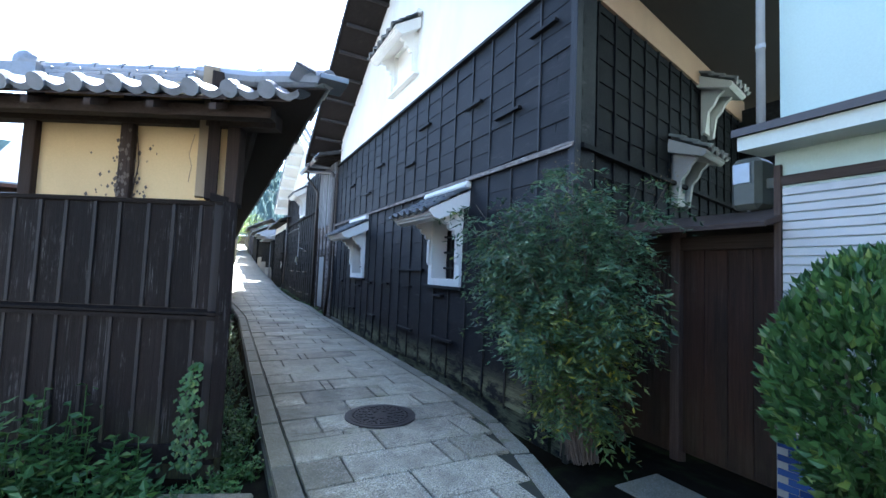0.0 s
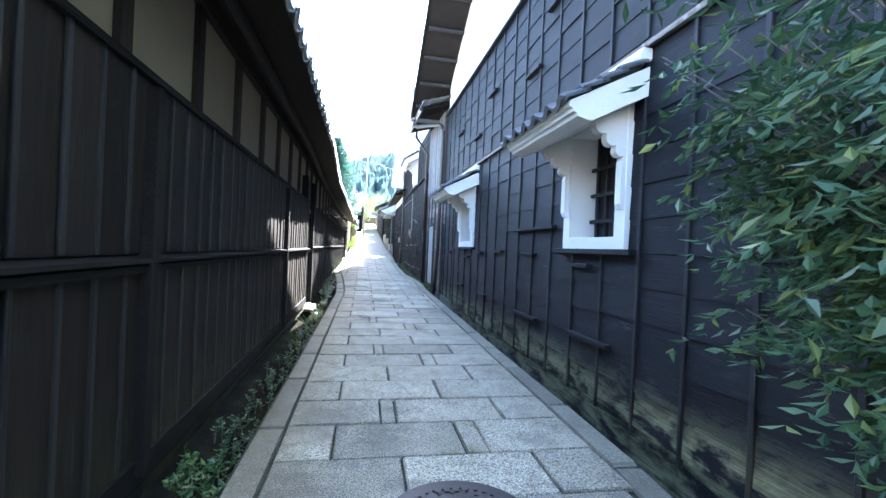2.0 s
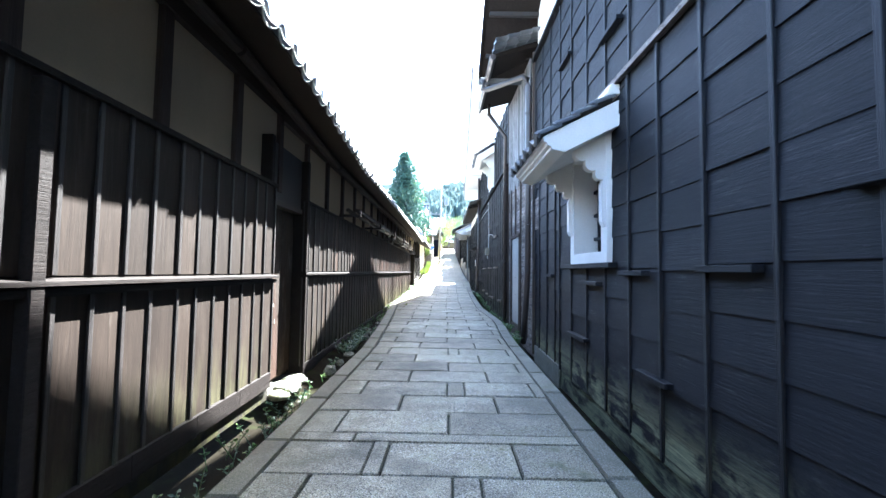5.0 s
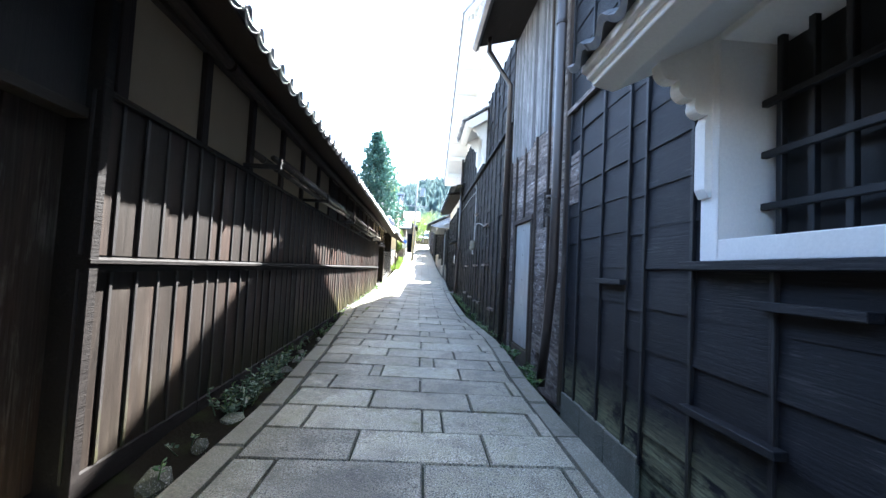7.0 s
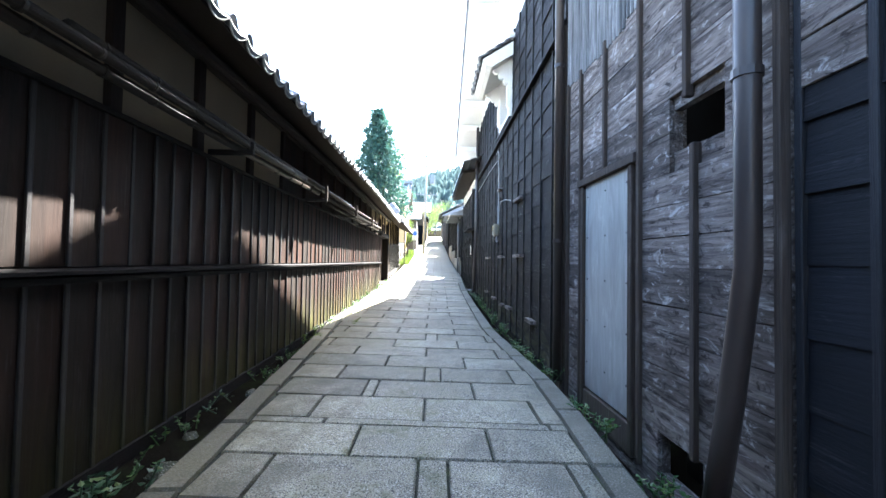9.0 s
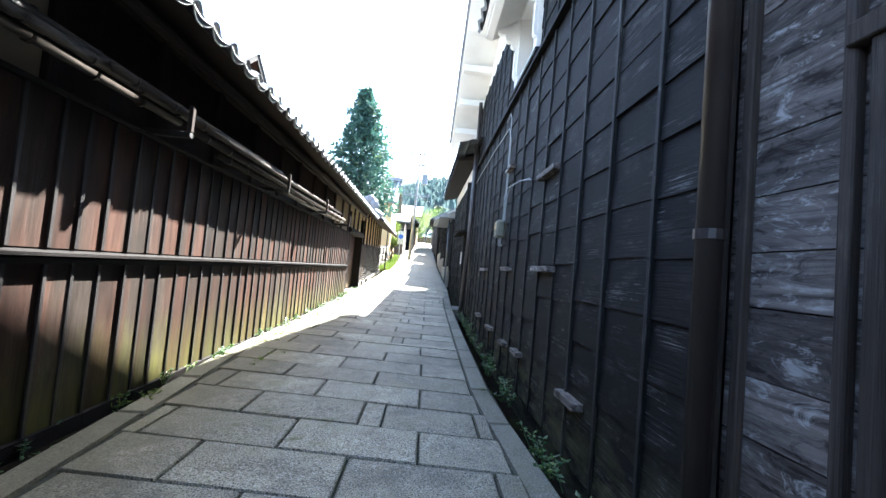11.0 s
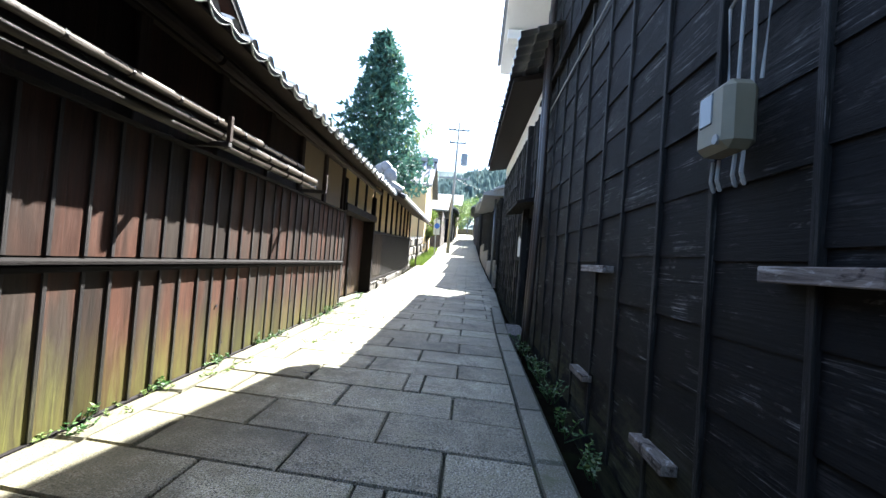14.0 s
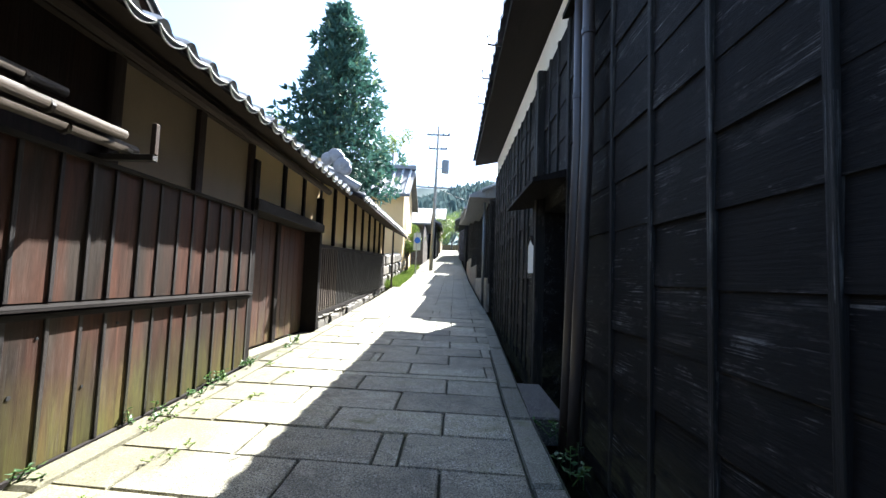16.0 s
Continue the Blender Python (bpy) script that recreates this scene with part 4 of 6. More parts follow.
# ---- long walled house along the left: board fence, plaster, tiled eave ----
def left_frame(x0, y0, x1, y1):
    """Axes for a wall whose alley side is positive x."""
    return pose(x0, y0, 0, 0, 0, math.degrees(math.atan2(x0 - x1, y1 - y0))), math.hypot(x1 - x0, y1 - y0)


def board_fence(name, label, x0, y0, x1, y1, foot, rail, top, board=0.30, seed=3, mat="fence_v"):
    """Upright boards with battens over their joints, a rail half way up and a cap."""
    m, length = left_frame(x0, y0, x1, y1)
    f = thing(name, label, "fence", m)
    rnd = random.Random(seed)
    ys = steps(0.0, length, board, seed, 0.02)
    fz = lambda y: foot + (zg(y0 + y) - zg(y0))
    bm = bmesh.new()
    v = []
    n = 12
    prism(bm, [(0.0, foot - 0.3), (length, fz(length) - 0.3), (length, top - 0.01), (0.0, top - 0.01)], "x", -0.12, -0.022)
    back = part("backing", bm, "fence_b", f, "dark backing of the boarded wall")
    me = one_box(mat, -0.02, 0.0, 0, 1, 0, 1)
    bat = one_box("fence_b", -0.002, 0.014, -0.015, 0.015, 0, 1, 0.003)
    for ya, yb in zip(ys, ys[1:]):
        for lo, hi in ((fz(ya) - 0.01, rail - 0.02), (rail + 0.05, top - 0.05)):
            piece("board", me, f, pose(rnd.uniform(-0.004, 0.004), ya, lo, 0, 0, rnd.uniform(-0.6, 0.6)) @ Matrix.Diagonal((1, yb - ya, hi - lo, 1)))
    for y in ys:
        for lo, hi in ((fz(y) - 0.01, rail - 0.03), (rail + 0.05, top - 0.05)):
            piece("batten", bat, f, pose(0, y, lo, 0, 0, rnd.uniform(-3, 3)) @ Matrix.Diagonal((1, 1, hi - lo, 1)))
    for nm, prof in (("rail", [(-0.02, rail - 0.045), (0.045, rail - 0.045), (0.045, rail - 0.01), (-0.02, rail + 0.0)]),
                     ("rail", [(-0.02, rail + 0.008), (0.066, rail + 0.004), (0.066, rail + 0.024), (-0.02, rail + 0.042)]),
                     ("cap", [(-0.16, top - 0.05), (0.03, top - 0.05), (0.04, top - 0.02), (-0.16, top + 0.02)])):
        bm = bmesh.new()
        prism(bm, prof, "y", -0.01, length + 0.01)
        part(nm, bm, "rail_h", f, "dark weathered rail" if nm == "rail" else "dark sloping cap board")
    for i in range(n):
        ya, yb = length * i / n, length * (i + 1) / n
        bm = bmesh.new()
        v = [bm.verts.new((x, y, z)) for y in (ya, yb - 0.004) for x, z in ((-0.02, fz(y) - 0.16), (0.018, fz(y) - 0.16), (0.018, fz(y) - 0.015), (-0.02, fz(y) + 0.0))]
        for q in ((0, 1, 2, 3), (7, 6, 5, 4), (0, 4, 5, 1), (1, 5, 6, 2), (2, 6, 7, 3), (3, 7, 4, 0)):
            bm.faces.new([v[k] for k in q])
        part("sill_beam", bm, "rail_h", f)
    return f, m, length


LX = ((4.0, 0.0), (11.62, -0.05), (12.72, -0.13), (28.95, -0.24))
fence_a, FA, FAL = board_fence("board_fence", "dark brown board fence with battens and mossy foot", 0.0, 4.02, -0.05, 11.62, -0.20, 0.82, 1.83, 0.226, 3, "fence_shade")
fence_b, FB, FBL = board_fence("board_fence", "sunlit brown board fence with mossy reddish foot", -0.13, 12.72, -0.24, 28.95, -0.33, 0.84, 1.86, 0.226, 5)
for i in range(16):
    r = random.Random(500 + i)
    y, z, w_ = r.uniform(9.2, 15.6), r.uniform(-0.1, 0.75), r.uniform(0.008, 0.016)
    bm = bmesh.new()
    tube(bm, [(0.003, y, z), (0.008, y, z)], w_, 7)
    part("knot", bm, "black", fence_b, "dark knot in a board")
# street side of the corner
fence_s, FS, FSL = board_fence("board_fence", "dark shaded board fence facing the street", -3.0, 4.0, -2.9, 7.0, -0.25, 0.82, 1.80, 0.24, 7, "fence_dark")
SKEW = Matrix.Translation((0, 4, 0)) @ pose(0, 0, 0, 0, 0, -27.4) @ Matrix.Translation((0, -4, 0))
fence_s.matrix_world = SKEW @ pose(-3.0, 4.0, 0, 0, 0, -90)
for y in (5.1, 9.05):
    bm = bmesh.new()
    box(bm, -0.02, 0.06, y - 4.02 - 0.035, y - 4.02 + 0.035, -0.3, 1.75)
    part("post", bm, "rail_h", fence_a, "square dark post", bevel=0.005)
bm = bmesh.new()
box(bm, -0.06, 0.052, -0.055, 0.05, -0.35, 1.78)
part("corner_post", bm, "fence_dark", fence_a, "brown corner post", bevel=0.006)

# recessed door between the fences
side_door = thing("recessed_door", "old plank door with peeling white paint set back between the fences", "door", pose(0.0, 11.62, 0))
bm = bmesh.new()
box(bm, -0.36, -0.30, 0.03, 1.16, -0.42, 2.0)
part("backing", bm, "gate", side_door)
for i, (ya, yb, lo) in enumerate(((0.05, 0.36, 0.12), (0.365, 0.74, -0.38), (0.745, 1.12, -0.38))):
    bm = bmesh.new()
    box(bm, -0.298, -0.272 + 0.004 * i, ya, yb, lo, 1.70)
    part("plank", bm, "peeling", side_door, bevel=0.003)
bm = bmesh.new()
box(bm, -0.298, -0.262, 0.05, 0.36, -0.40, 0.115)
part("patch_board", bm, "gate", side_door, "dark green patch board at the foot", bevel=0.003)
for y in (0.0, 1.13):
    bm = bmesh.new()
    box(bm, -0.34, -0.075, y - 0.035, y + 0.035, -0.45, 2.35)
    part("jamb", bm, "rail_h", side_door, "dark door jamb", bevel=0.006)
bm = bmesh.new()
box(bm, -0.33, -0.17, 0.036, 1.094, 1.705, 2.35)
part("transom_board", bm, "fence_b", side_door, "dark board closing the wall above the door")
bm = bmesh.new()
box(bm, -0.26, -0.145, 0.036, 1.094, 1.64, 1.70)
part("lintel", bm, "bamboo", side_door, "pale greenish strip under the lintel", bevel=0.004)
r = random.Random(14)
for i in range(22):
    y, z = r.choice((0.10, 0.33, 0.36, 0.52, 0.55)) + r.uniform(-0.04, 0.05), r.uniform(0.08, 0.50)
    h, w_ = r.uniform(0.02, 0.085), r.uniform(0.005, 0.014)
    bm = bmesh.new()
    prism(bm, [(y, z), (y + w_, z + h * 0.15), (y + w_ * r.uniform(0.6, 1.3), z + h * 0.7), (y + w_ * 0.4, z + h), (y - w_ * 0.3, z + h * 0.5)], "x", -0.27, -0.2645)
    part("paint_flake", bm, "dim_white", side_door, "flake of old white paint" if i == 0 else "")

# upper plaster wall behind the fence and the tiled roof over all of it
upper = thing("walled_house", "long old house with shade-dimmed plaster and tiled eave over the lane", "house")
for name, x0, y0, x1, y1, top in (("a", -0.16, 4.1, -0.2, 12.0, 2.72), ("b", -0.22, 12.0, -0.263, 19.0, 2.68), ("c", -0.263, 19.0, -0.311, 26.9, 2.68), ("d", -0.311, 26.9, -0.323, 28.95, 2.68)):
    m, length = left_frame(x0, y0, x1, y1)
    bm = bmesh.new()
    box(bm, -0.12, 0.0, 0.0, length, 1.82, top + 0.25)
    # Stretch c is coloured dark to stand for deep shade behind the poles.
    w = part("upper_wall", bm, "gate" if name == "c" else "ochre_dim", upper, "upper wall stretch with the shade behind the poles in its colour" if name == "c" else "earth plaster panels between posts, dimmed for the eave shade")
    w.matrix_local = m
    for i, y in enumerate(steps(0.0, length, 1.02, 9, 0.02)):
        bm = bmesh.new()
        box(bm, -0.05, 0.045, y - 0.055, y + 0.055, 1.80, top + 0.2)
        p = part("post", bm, "beam", upper, bevel=0.006)
        p.matrix_local = m
    bm = bmesh.new()
    box(bm, -0.05, 0.06, 0.0, length, top - 0.02, top + 0.14)
    part("wall_plate", bm, "beam_y", upper).matrix_local = m

EAVES = ((0.58, 3.05, 0.50, 10.5, 2.58, 2.68), (0.50, 10.5, 0.38, 14.0, 2.68, 2.59), (0.38, 14.0, 0.335, 24.5, 2.59, 2.63), (0.335, 24.5, 0.225, 31.75, 2.63, 2.64))
for x0, y0, x1, y1, z0, z1 in EAVES:
    length = math.hypot(x1 - x0, y1 - y0)
    a = Vector((x1 - x0, y1 - y0, z1 - z0)).normalized()
    u = Vector((-1, 0, 0.42)).normalized()
    ncol = round(length / 0.275)
    o = Vector((x0, y0, z0))
    eave_tiles(o, a, u, ncol, upper, "kawara", length / ncol, 0.24, rims=True)
    hip = (lambda c, r: (c + 0.5) * 0.275 > (r + 1) * 0.36) if y0 < 5 else None
    tile_field("roof_tiles", o, a, u, ncol, 9, upper, "kawara", hip, length / ncol, 0.24, "grey wave roof tiles", 1)
    # boarded soffit, fascia and rafters
    bm = bmesh.new()
    q = [o + Vector((-0.02, 0, -0.035)), o + a * length + Vector((-0.02, 0, -0.035))]
    back = Vector((-1.9, 0, 0.42 * 1.9))
    v = [bm.verts.new(p) for p in (q[0], q[1], q[1] + back, q[0] + back + Vector((0, 3.1 if y0 < 5 else 0, 0)))]
    w_ = [bm.verts.new(p.co + Vector((0, 0, 0.03))) for p in v]
    bm.faces.new(v), bm.faces.new(w_[::-1])
    for i in range(4):
        bm.faces.new((v[i], v[(i + 1) % 4], w_[(i + 1) % 4], w_[i]))
    part("soffit", bm, "beam_y", upper, "dark boarded underside of the eave")
    bm = bmesh.new()
    tube(bm, [o + a * (1.1 if y0 < 5 else 0.0) + Vector((-0.42, 0.05, 0.02)), o + a * length + Vector((-0.42, 0, 0.02))], 0.055, 8)
    part("eave_beam", bm, "beam_y", upper, "round eave purlin")

# the street side: ochre plaster with posts, hip roof, stacked ridge
bm = bmesh.new()
box(bm, -1.78, -0.05, 4.06, 4.16, 1.79, 2.85)
part("street_wall", bm, "ochre", upper, "ochre earth plaster wall with fine cracks").matrix_local = SKEW
for x in (-0.02, -0.95, -1.80):
    bm = bmesh.new()
    box(bm, x - 0.055, x + 0.055, 4.0, 4.12, 1.78, 2.8)
    part("post", bm, "beam", upper, "weathered timber post", bevel=0.006).matrix_local = SKEW
bm = bmesh.new()
box(bm, -3.2, 0.35, 3.98, 4.12, 2.44, 2.56)
part("wall_plate", bm, "beam_x", upper).matrix_local = SKEW
bm = bmesh.new()
box(bm, -3.2, 0.5, 3.52, 3.62, 2.36, 2.45)
part("eave_purlin", bm, "beam_x", upper).matrix_local = SKEW
o, a, u = SKEW @ Vector((-3.0, 3.32, 2.46)), SKEW.to_3x3() @ Vector((1, 0, 0)), SKEW.to_3x3() @ Vector((0, 1, 0.42)).normalized()
eave_tiles(o, a, u, 14, upper, "kawara", 0.27, 0.24, "eave_tile", True)
tile_field("roof_tiles", o, a, u, 14, 5, upper, "kawara", lambda c, r: (14 - c - 0.5) * 0.27 > (r + 1) * 0.36, label="grey wave roof tiles", first=1)
bm = bmesh.new()
prism(bm, [(-3.2, 3.34), (0.72, 3.34), (-0.3, 4.45), (-3.2, 4.45)], "z", 2.40, 2.42)
for v in bm.verts:
    v.co.z += (v.co.y - 3.3) * 0.42
part("soffit", bm, "beam_x", upper, "boarded underside").matrix_local = SKEW
for i in range(8):
    bm = bmesh.new()
    x = -3.0 + i * 0.45
    prism(bm, [(3.36, 2.35), (3.36, 2.40), (4.1, 2.71), (4.1, 2.66)], "x", x - 0.025, x + 0.025)
    part("rafter", bm, "beam", upper).matrix_local = SKEW
for i in range(4):
    for k in range(10):
        bm = bmesh.new()
        box(bm, -2.26 + k * 0.27 + 0.004 + 0.06 * (i % 2), -2.0 + k * 0.27 + 0.06 * (i % 2), 4.24 + 0.015 * i, 4.62 - 0.015 * i, 2.90 + i * 0.042, 2.936 + i * 0.042)
        part("ridge_tile", bm, "kawara", upper, "flat ridge tile", bevel=0.004).matrix_local = SKEW
bm = bmesh.new()
tube(bm, [(-2.26, 4.43, 3.09), (0.40, 4.43, 3.09)], 0.07, 10)
part("ridge_cap", bm, "kawara", upper).matrix_local = SKEW
for k in range(10):
    bm = bmesh.new()
    tube(bm, [(-2.16 + k * 0.266, 4.43, 3.09), (-2.13 + k * 0.266, 4.43, 3.09)], 0.082, 10)
    part("ridge_joint", bm, "kawara", upper).matrix_local = SKEW
bm = bmesh.new()
bmesh.ops.create_icosphere(bm, subdivisions=2, radius=0.11, matrix=pose(-2.2, 4.3, 3.10) @ Matrix.Diagonal((1.1, 0.6, 1, 1)))
box(bm, -2.38, -2.02, 4.22, 4.36, 2.92, 3.06)
part("ridge_end_tile", bm, "kawara", upper, "ornamental ridge end tile").matrix_local = SKEW
tile_o = Vector((0.60, 3.30, 2.66))
bm = bmesh.new()
tube(bm, [(0.58, 3.03, 2.62), (0.14, 3.75, 2.80), (-0.32, 4.5, 3.05)], 0.07, 10)
part("hip_ridge", bm, "kawara", upper, "round hip tiles")
bm = bmesh.new()
box(bm, 0.50, 0.70, 2.94, 3.20, 2.58, 2.62)
part("corner_flashing", bm, "pipe_grey", upper, "grey metal corner flashing", bevel=0.004)

# bamboo poles stored under the eave, on brackets
for i, (y0, y1, x, z, r) in enumerate(((14.6, 19.9, 0.02, 1.98, 0.035), (14.9, 20.4, 0.10, 2.02, 0.032), (15.4, 22.2, 0.05, 2.08, 0.04), (20.0, 26.6, 0.08, 2.02, 0.036), (20.6, 26.8, 0.0, 1.97, 0.04), (22.4, 26.2, 0.06, 2.12, 0.032),
                                        (19.0, 25.0, 0.13, 2.09, 0.03))):
    x, z = x - 0.03, z - (0.06 if y0 >= 19 else 0.0)
    t = thing("bamboo_pole", "long pale bamboo pole stored under the eave", "pole", None, "poles under the eave")
    bm = bmesh.new()
    tube(bm, [(x, y0, z), (x + 0.01, (y0 + y1) / 2, z - 0.015), (x, y1, z + 0.01)], r, 8)
    part("cane", bm, "bamboo", t, smooth=True)
    for k in range(int((y1 - y0) / 0.42)):
        bm = bmesh.new()
        y = y0 + 0.2 + k * 0.42
        tube(bm, [(x + 0.005, y, z - 0.008), (x + 0.005, y + 0.02, z - 0.008)], r + 0.005, 8)
        part("node_ring", bm, "bamboo", t)
for y in (14.9, 17.2, 19.8, 22.2, 24.4, 26.75):
    t = thing("pole_bracket", "dark hook bracket that carries the poles", "bracket", pose(0, y, -0.06 if y > 18 else 0.0))
    bm = bmesh.new()
    box(bm, -0.32, 0.16, -0.025, 0.025, 1.90, 1.945)
    part("arm", bm, "rail_x", t, bevel=0.004)
    bm = bmesh.new()
    box(bm, 0.13, 0.165, -0.02, 0.02, 1.946, 2.16 if y > 18 else 2.02)
    # Uprights past y 18 get paler wood, standing in for sunlit pegs.
    part("upright", bm, "beam" if y > 18 else "rail_x", t, bevel=0.004)

# house gable behind, rising over the roof
back_house = thing("house", "taller house behind with brown gable boards", "house", pose(0, 30.6, 0))
bm = bmesh.new()
prism(bm, [(-3.4, -0.3), (3.4, -0.3), (3.4, 4.9), (0.0, 7.4), (-3.4, 4.9)], "x", -10.0, -4.9)
part("wall", bm, "gate", back_house, "dark boarded gable wall")
bm = bmesh.new()
prism(bm, [(-4.2, 4.45), (0.0, 7.6), (4.2, 4.45), (4.2, 4.6), (0.0, 7.75), (-4.2, 4.6)], "x", -10.5, -4.3)
part("roof", bm, "gate_red", back_house, "roof with reddish boarded underside")
for s_ in (1, -1):
    bm = bmesh.new()
    prism(bm, [(0.0, 7.55), (s_ * 4.25, 4.37), (s_ * 4.25, 4.62), (0.0, 7.80)], "x", -4.295, -4.24)
    part("bargeboard", bm, "rail_h", back_house, "dark bargeboard")
    bm = bmesh.new()
    prism(bm, [(0.0, 7.78), (s_ * 4.3, 4.60), (s_ * 4.3, 4.68), (0.0, 7.87)], "x", -10.5, -4.2)
    part("tiles", bm, "kawara", back_house, "grey tiled slope")

# ---- gateway and striped fence house further on ----
gateway = thing("gateway", "roofed gateway with two reddish plank doors", "gate", pose(-0.26, 29.0, 0))
gz = zg(30) - 0.02
for i in range(2):
    bm = bmesh.new()
    box(bm, -0.30, -0.25, 0.12 + i * 1.18, 1.26 + i * 1.18, gz + 0.04, 1.86)
    leaf_d = part("door_leaf", bm, "gate_red", gateway, "reddish plank door leaf")
    for k in range(5):
        bm = bmesh.new()
        box(bm, -0.25, -0.238, 0.13 + i * 1.18 + k * 0.226, 0.35 + i * 1.18 + k * 0.226, gz + 0.06, 1.85)
        part("plank", bm, "gate_red", leaf_d, bevel=0.002)
for y in (0.03, 1.27, 2.56):
    bm = bmesh.new()
    box(bm, -0.34, 0.02 if y != 1.27 else -0.2, y - 0.06, y + 0.06, gz - 0.1, 2.5)
    part("post", bm, "rail_h", gateway, "dark gate post", bevel=0.008)
bm = bmesh.new()
box(bm, -0.32, 0.06, 0.0, 2.6, 1.87, 2.02)
part("lintel", bm, "rail_h", gateway, "dark lintel beam", bevel=0.008)
bm = bmesh.new()
box(bm, -0.16, -0.08, 0.0, 2.65, 2.02, 2.85)
part("plaster_panel", bm, "ochre", gateway, "ochre plaster panel")
for y in (1.0, 1.8):
    bm = bmesh.new()
    box(bm, -0.1, -0.04, y - 0.04, y + 0.04, 2.02, 2.7)
    part("strut", bm, "rail_h", gateway)
bm = bmesh.new()
box(bm, -0.25, -0.02, 0.1, 2.5, gz - 0.12, gz + 0.02)
part("threshold", bm, "kerb", gateway, "stone threshold", bevel=0.01)

stripe_house = thing("house", "old house with ochre panels, slatted fence and stone footing", "house")
m, length = left_frame(-0.30, 31.7, -0.52, 40.0)
bm = bmesh.new()
box(bm, -3.5, -0.08, 0.0, length, 0.0, 3.3)
w = part("wall", bm, "ochre", stripe_house, "ochre plaster panels")
w.matrix_local = m
for i, y in enumerate(steps(0, length, 1.03, 2, 0.02)):
    bm = bmesh.new()
    box(bm, -0.1, -0.02, y - 0.045, y + 0.045, 0.4, 3.1)
    part("post", bm, "rail_h", stripe_house, "dark post").matrix_local = m
me, pale_slat = one_box("fence_b", -0.02, 0.02, -0.028, 0.028, 0, 1), one_box("grey_v", -0.02, 0.02, -0.035, 0.035, 0, 1)
for i in range(58):
    y = 0.06 + i * 0.142
    piece("slat", pale_slat if i < 9 else me, stripe_house, m @ pose(0.0, y, 0.38 + 0.037 * y) @ Matrix.Diagonal((1, 1, 1.26 - 0.002 * y, 1)))
for z in (0.34, 1.60):
    bm = bmesh.new()
    v = [(y, z + 0.035 * y * (1 if z < 1 else 1)) for y in (0, length)]
    prism(bm, [(0, z), (length, z + 0.035 * length), (length, z + 0.07 + 0.035 * length), (0, z + 0.07)], "x", -0.06, 0.03)
    part("rail", bm, "rail_h", stripe_house).matrix_local = m
rr = random.Random(77)
for row in range(2):
    y = 0.0
    while y < length - 0.1:
        d = min(rr.uniform(0.22, 0.55), length - y)
        bm = bmesh.new()
        zz, zt = zg(31.7 + y), max(0.32 + 0.035 * y, zg(31.7 + y) + 0.08)
        mid = (zz + zt) / 2 + rr.uniform(-0.04, 0.04)
        box(bm, -0.1, rr.uniform(0.02, 0.09), y + 0.008, y + d - 0.008, zz - 0.1 if row == 0 else (zz + zt) / 2 + 0.045, (zz + zt) / 2 + 0.035 if row == 0 else zt + rr.uniform(-0.03, 0.02))
        for v in bm.verts:
            v.co += Vector((rr.uniform(-0.02, 0.02) if v.co.x > 0 else 0, rr.uniform(-0.012, 0.012), rr.uniform(-0.012, 0.012)))
        part("stone", bm, "rubble", stripe_house, bevel=0.022).matrix_local = m
        y += d
o, a, u = Vector((0.42, 31.9, 2.62)), Vector((-0.02, 1, 0.02)).normalized(), Vector((-1, 0, 0.5)).normalized()
eave_tiles(o, a, u, 31, stripe_house, rims=True)
tile_field("roof_tiles", o, a, u, 31, 10, stripe_house, first=1, label="grey roof tiles")
bm = bmesh.new()
prism(bm, [(0.40, 2.57), (0.40, 2.61), (-2.2, 3.91), (-2.2, 3.85)], "y", 31.9, 40.4)
part("soffit", bm, "beam_y", stripe_house, "dark boarded eave")
bm = bmesh.new()
tube(bm, [(0.35, 31.86, 2.78), (-0.1, 31.8, 3.02), (-2.2, 31.8, 4.05)], 0.09, 10)
part("verge_ridge", bm, "kawara", stripe_house, "verge ridge tiles")
bm = bmesh.new()
for i, (x, z, r) in enumerate(((0.02, 3.18, 0.17), (-0.12, 3.36, 0.15), (0.1, 3.10, 0.12), (-0.26, 3.30, 0.13), (-0.02, 3.34, 0.09))):
    bmesh.ops.create_icosphere(bm, subdivisions=2, radius=r, matrix=pose(x, 31.72, z) @ Matrix.Diagonal((1, 0.6, 1, 1)))
part("ridge_end_tile", bm, "kawara", stripe_house, "large ornamental ridge end tile")
bm = bmesh.new()
tube(bm, [(-0.18, 39.9, 3.0), (-0.18, 39.9, 0.55)], 0.035, 8)
part("downpipe", bm, "pipe", stripe_house)

# ---- far left: yellow gabled storehouse, stone walls, verge ----
yellow = thing("storehouse", "sunlit ochre gabled storehouse with tiled roof", "storehouse", pose(-0.62, 46.0, 0))
bm = bmesh.new()
box(bm, -3.4, 0.0, 0.0, 4.2, 0.4, 5.6)
prism(bm, [(0.0, 5.602), (4.2, 5.602), (2.1, 7.2)], "x", -3.4, 0.0)
part("wall", bm, "ochre", yellow, "ochre plaster wall")
for s in (1, -1):
    bm = bmesh.new()
    prism(bm, [(2.1, 7.25), (2.1 + s * 2.6, 5.3), (2.1 + s * 2.6, 5.46), (2.1, 7.42)], "x", -3.7, 0.35)
    part("roof", bm, "kawara_old", yellow, "tiled roof slope")
for i in range(9):
    bm = bmesh.new()
    x = -3.5 + i * 0.45
    tube(bm, [(x, -0.52, 5.46), (x, 2.1, 7.44)], 0.07, 6)
    part("roll_tile", bm, "steel", yellow)
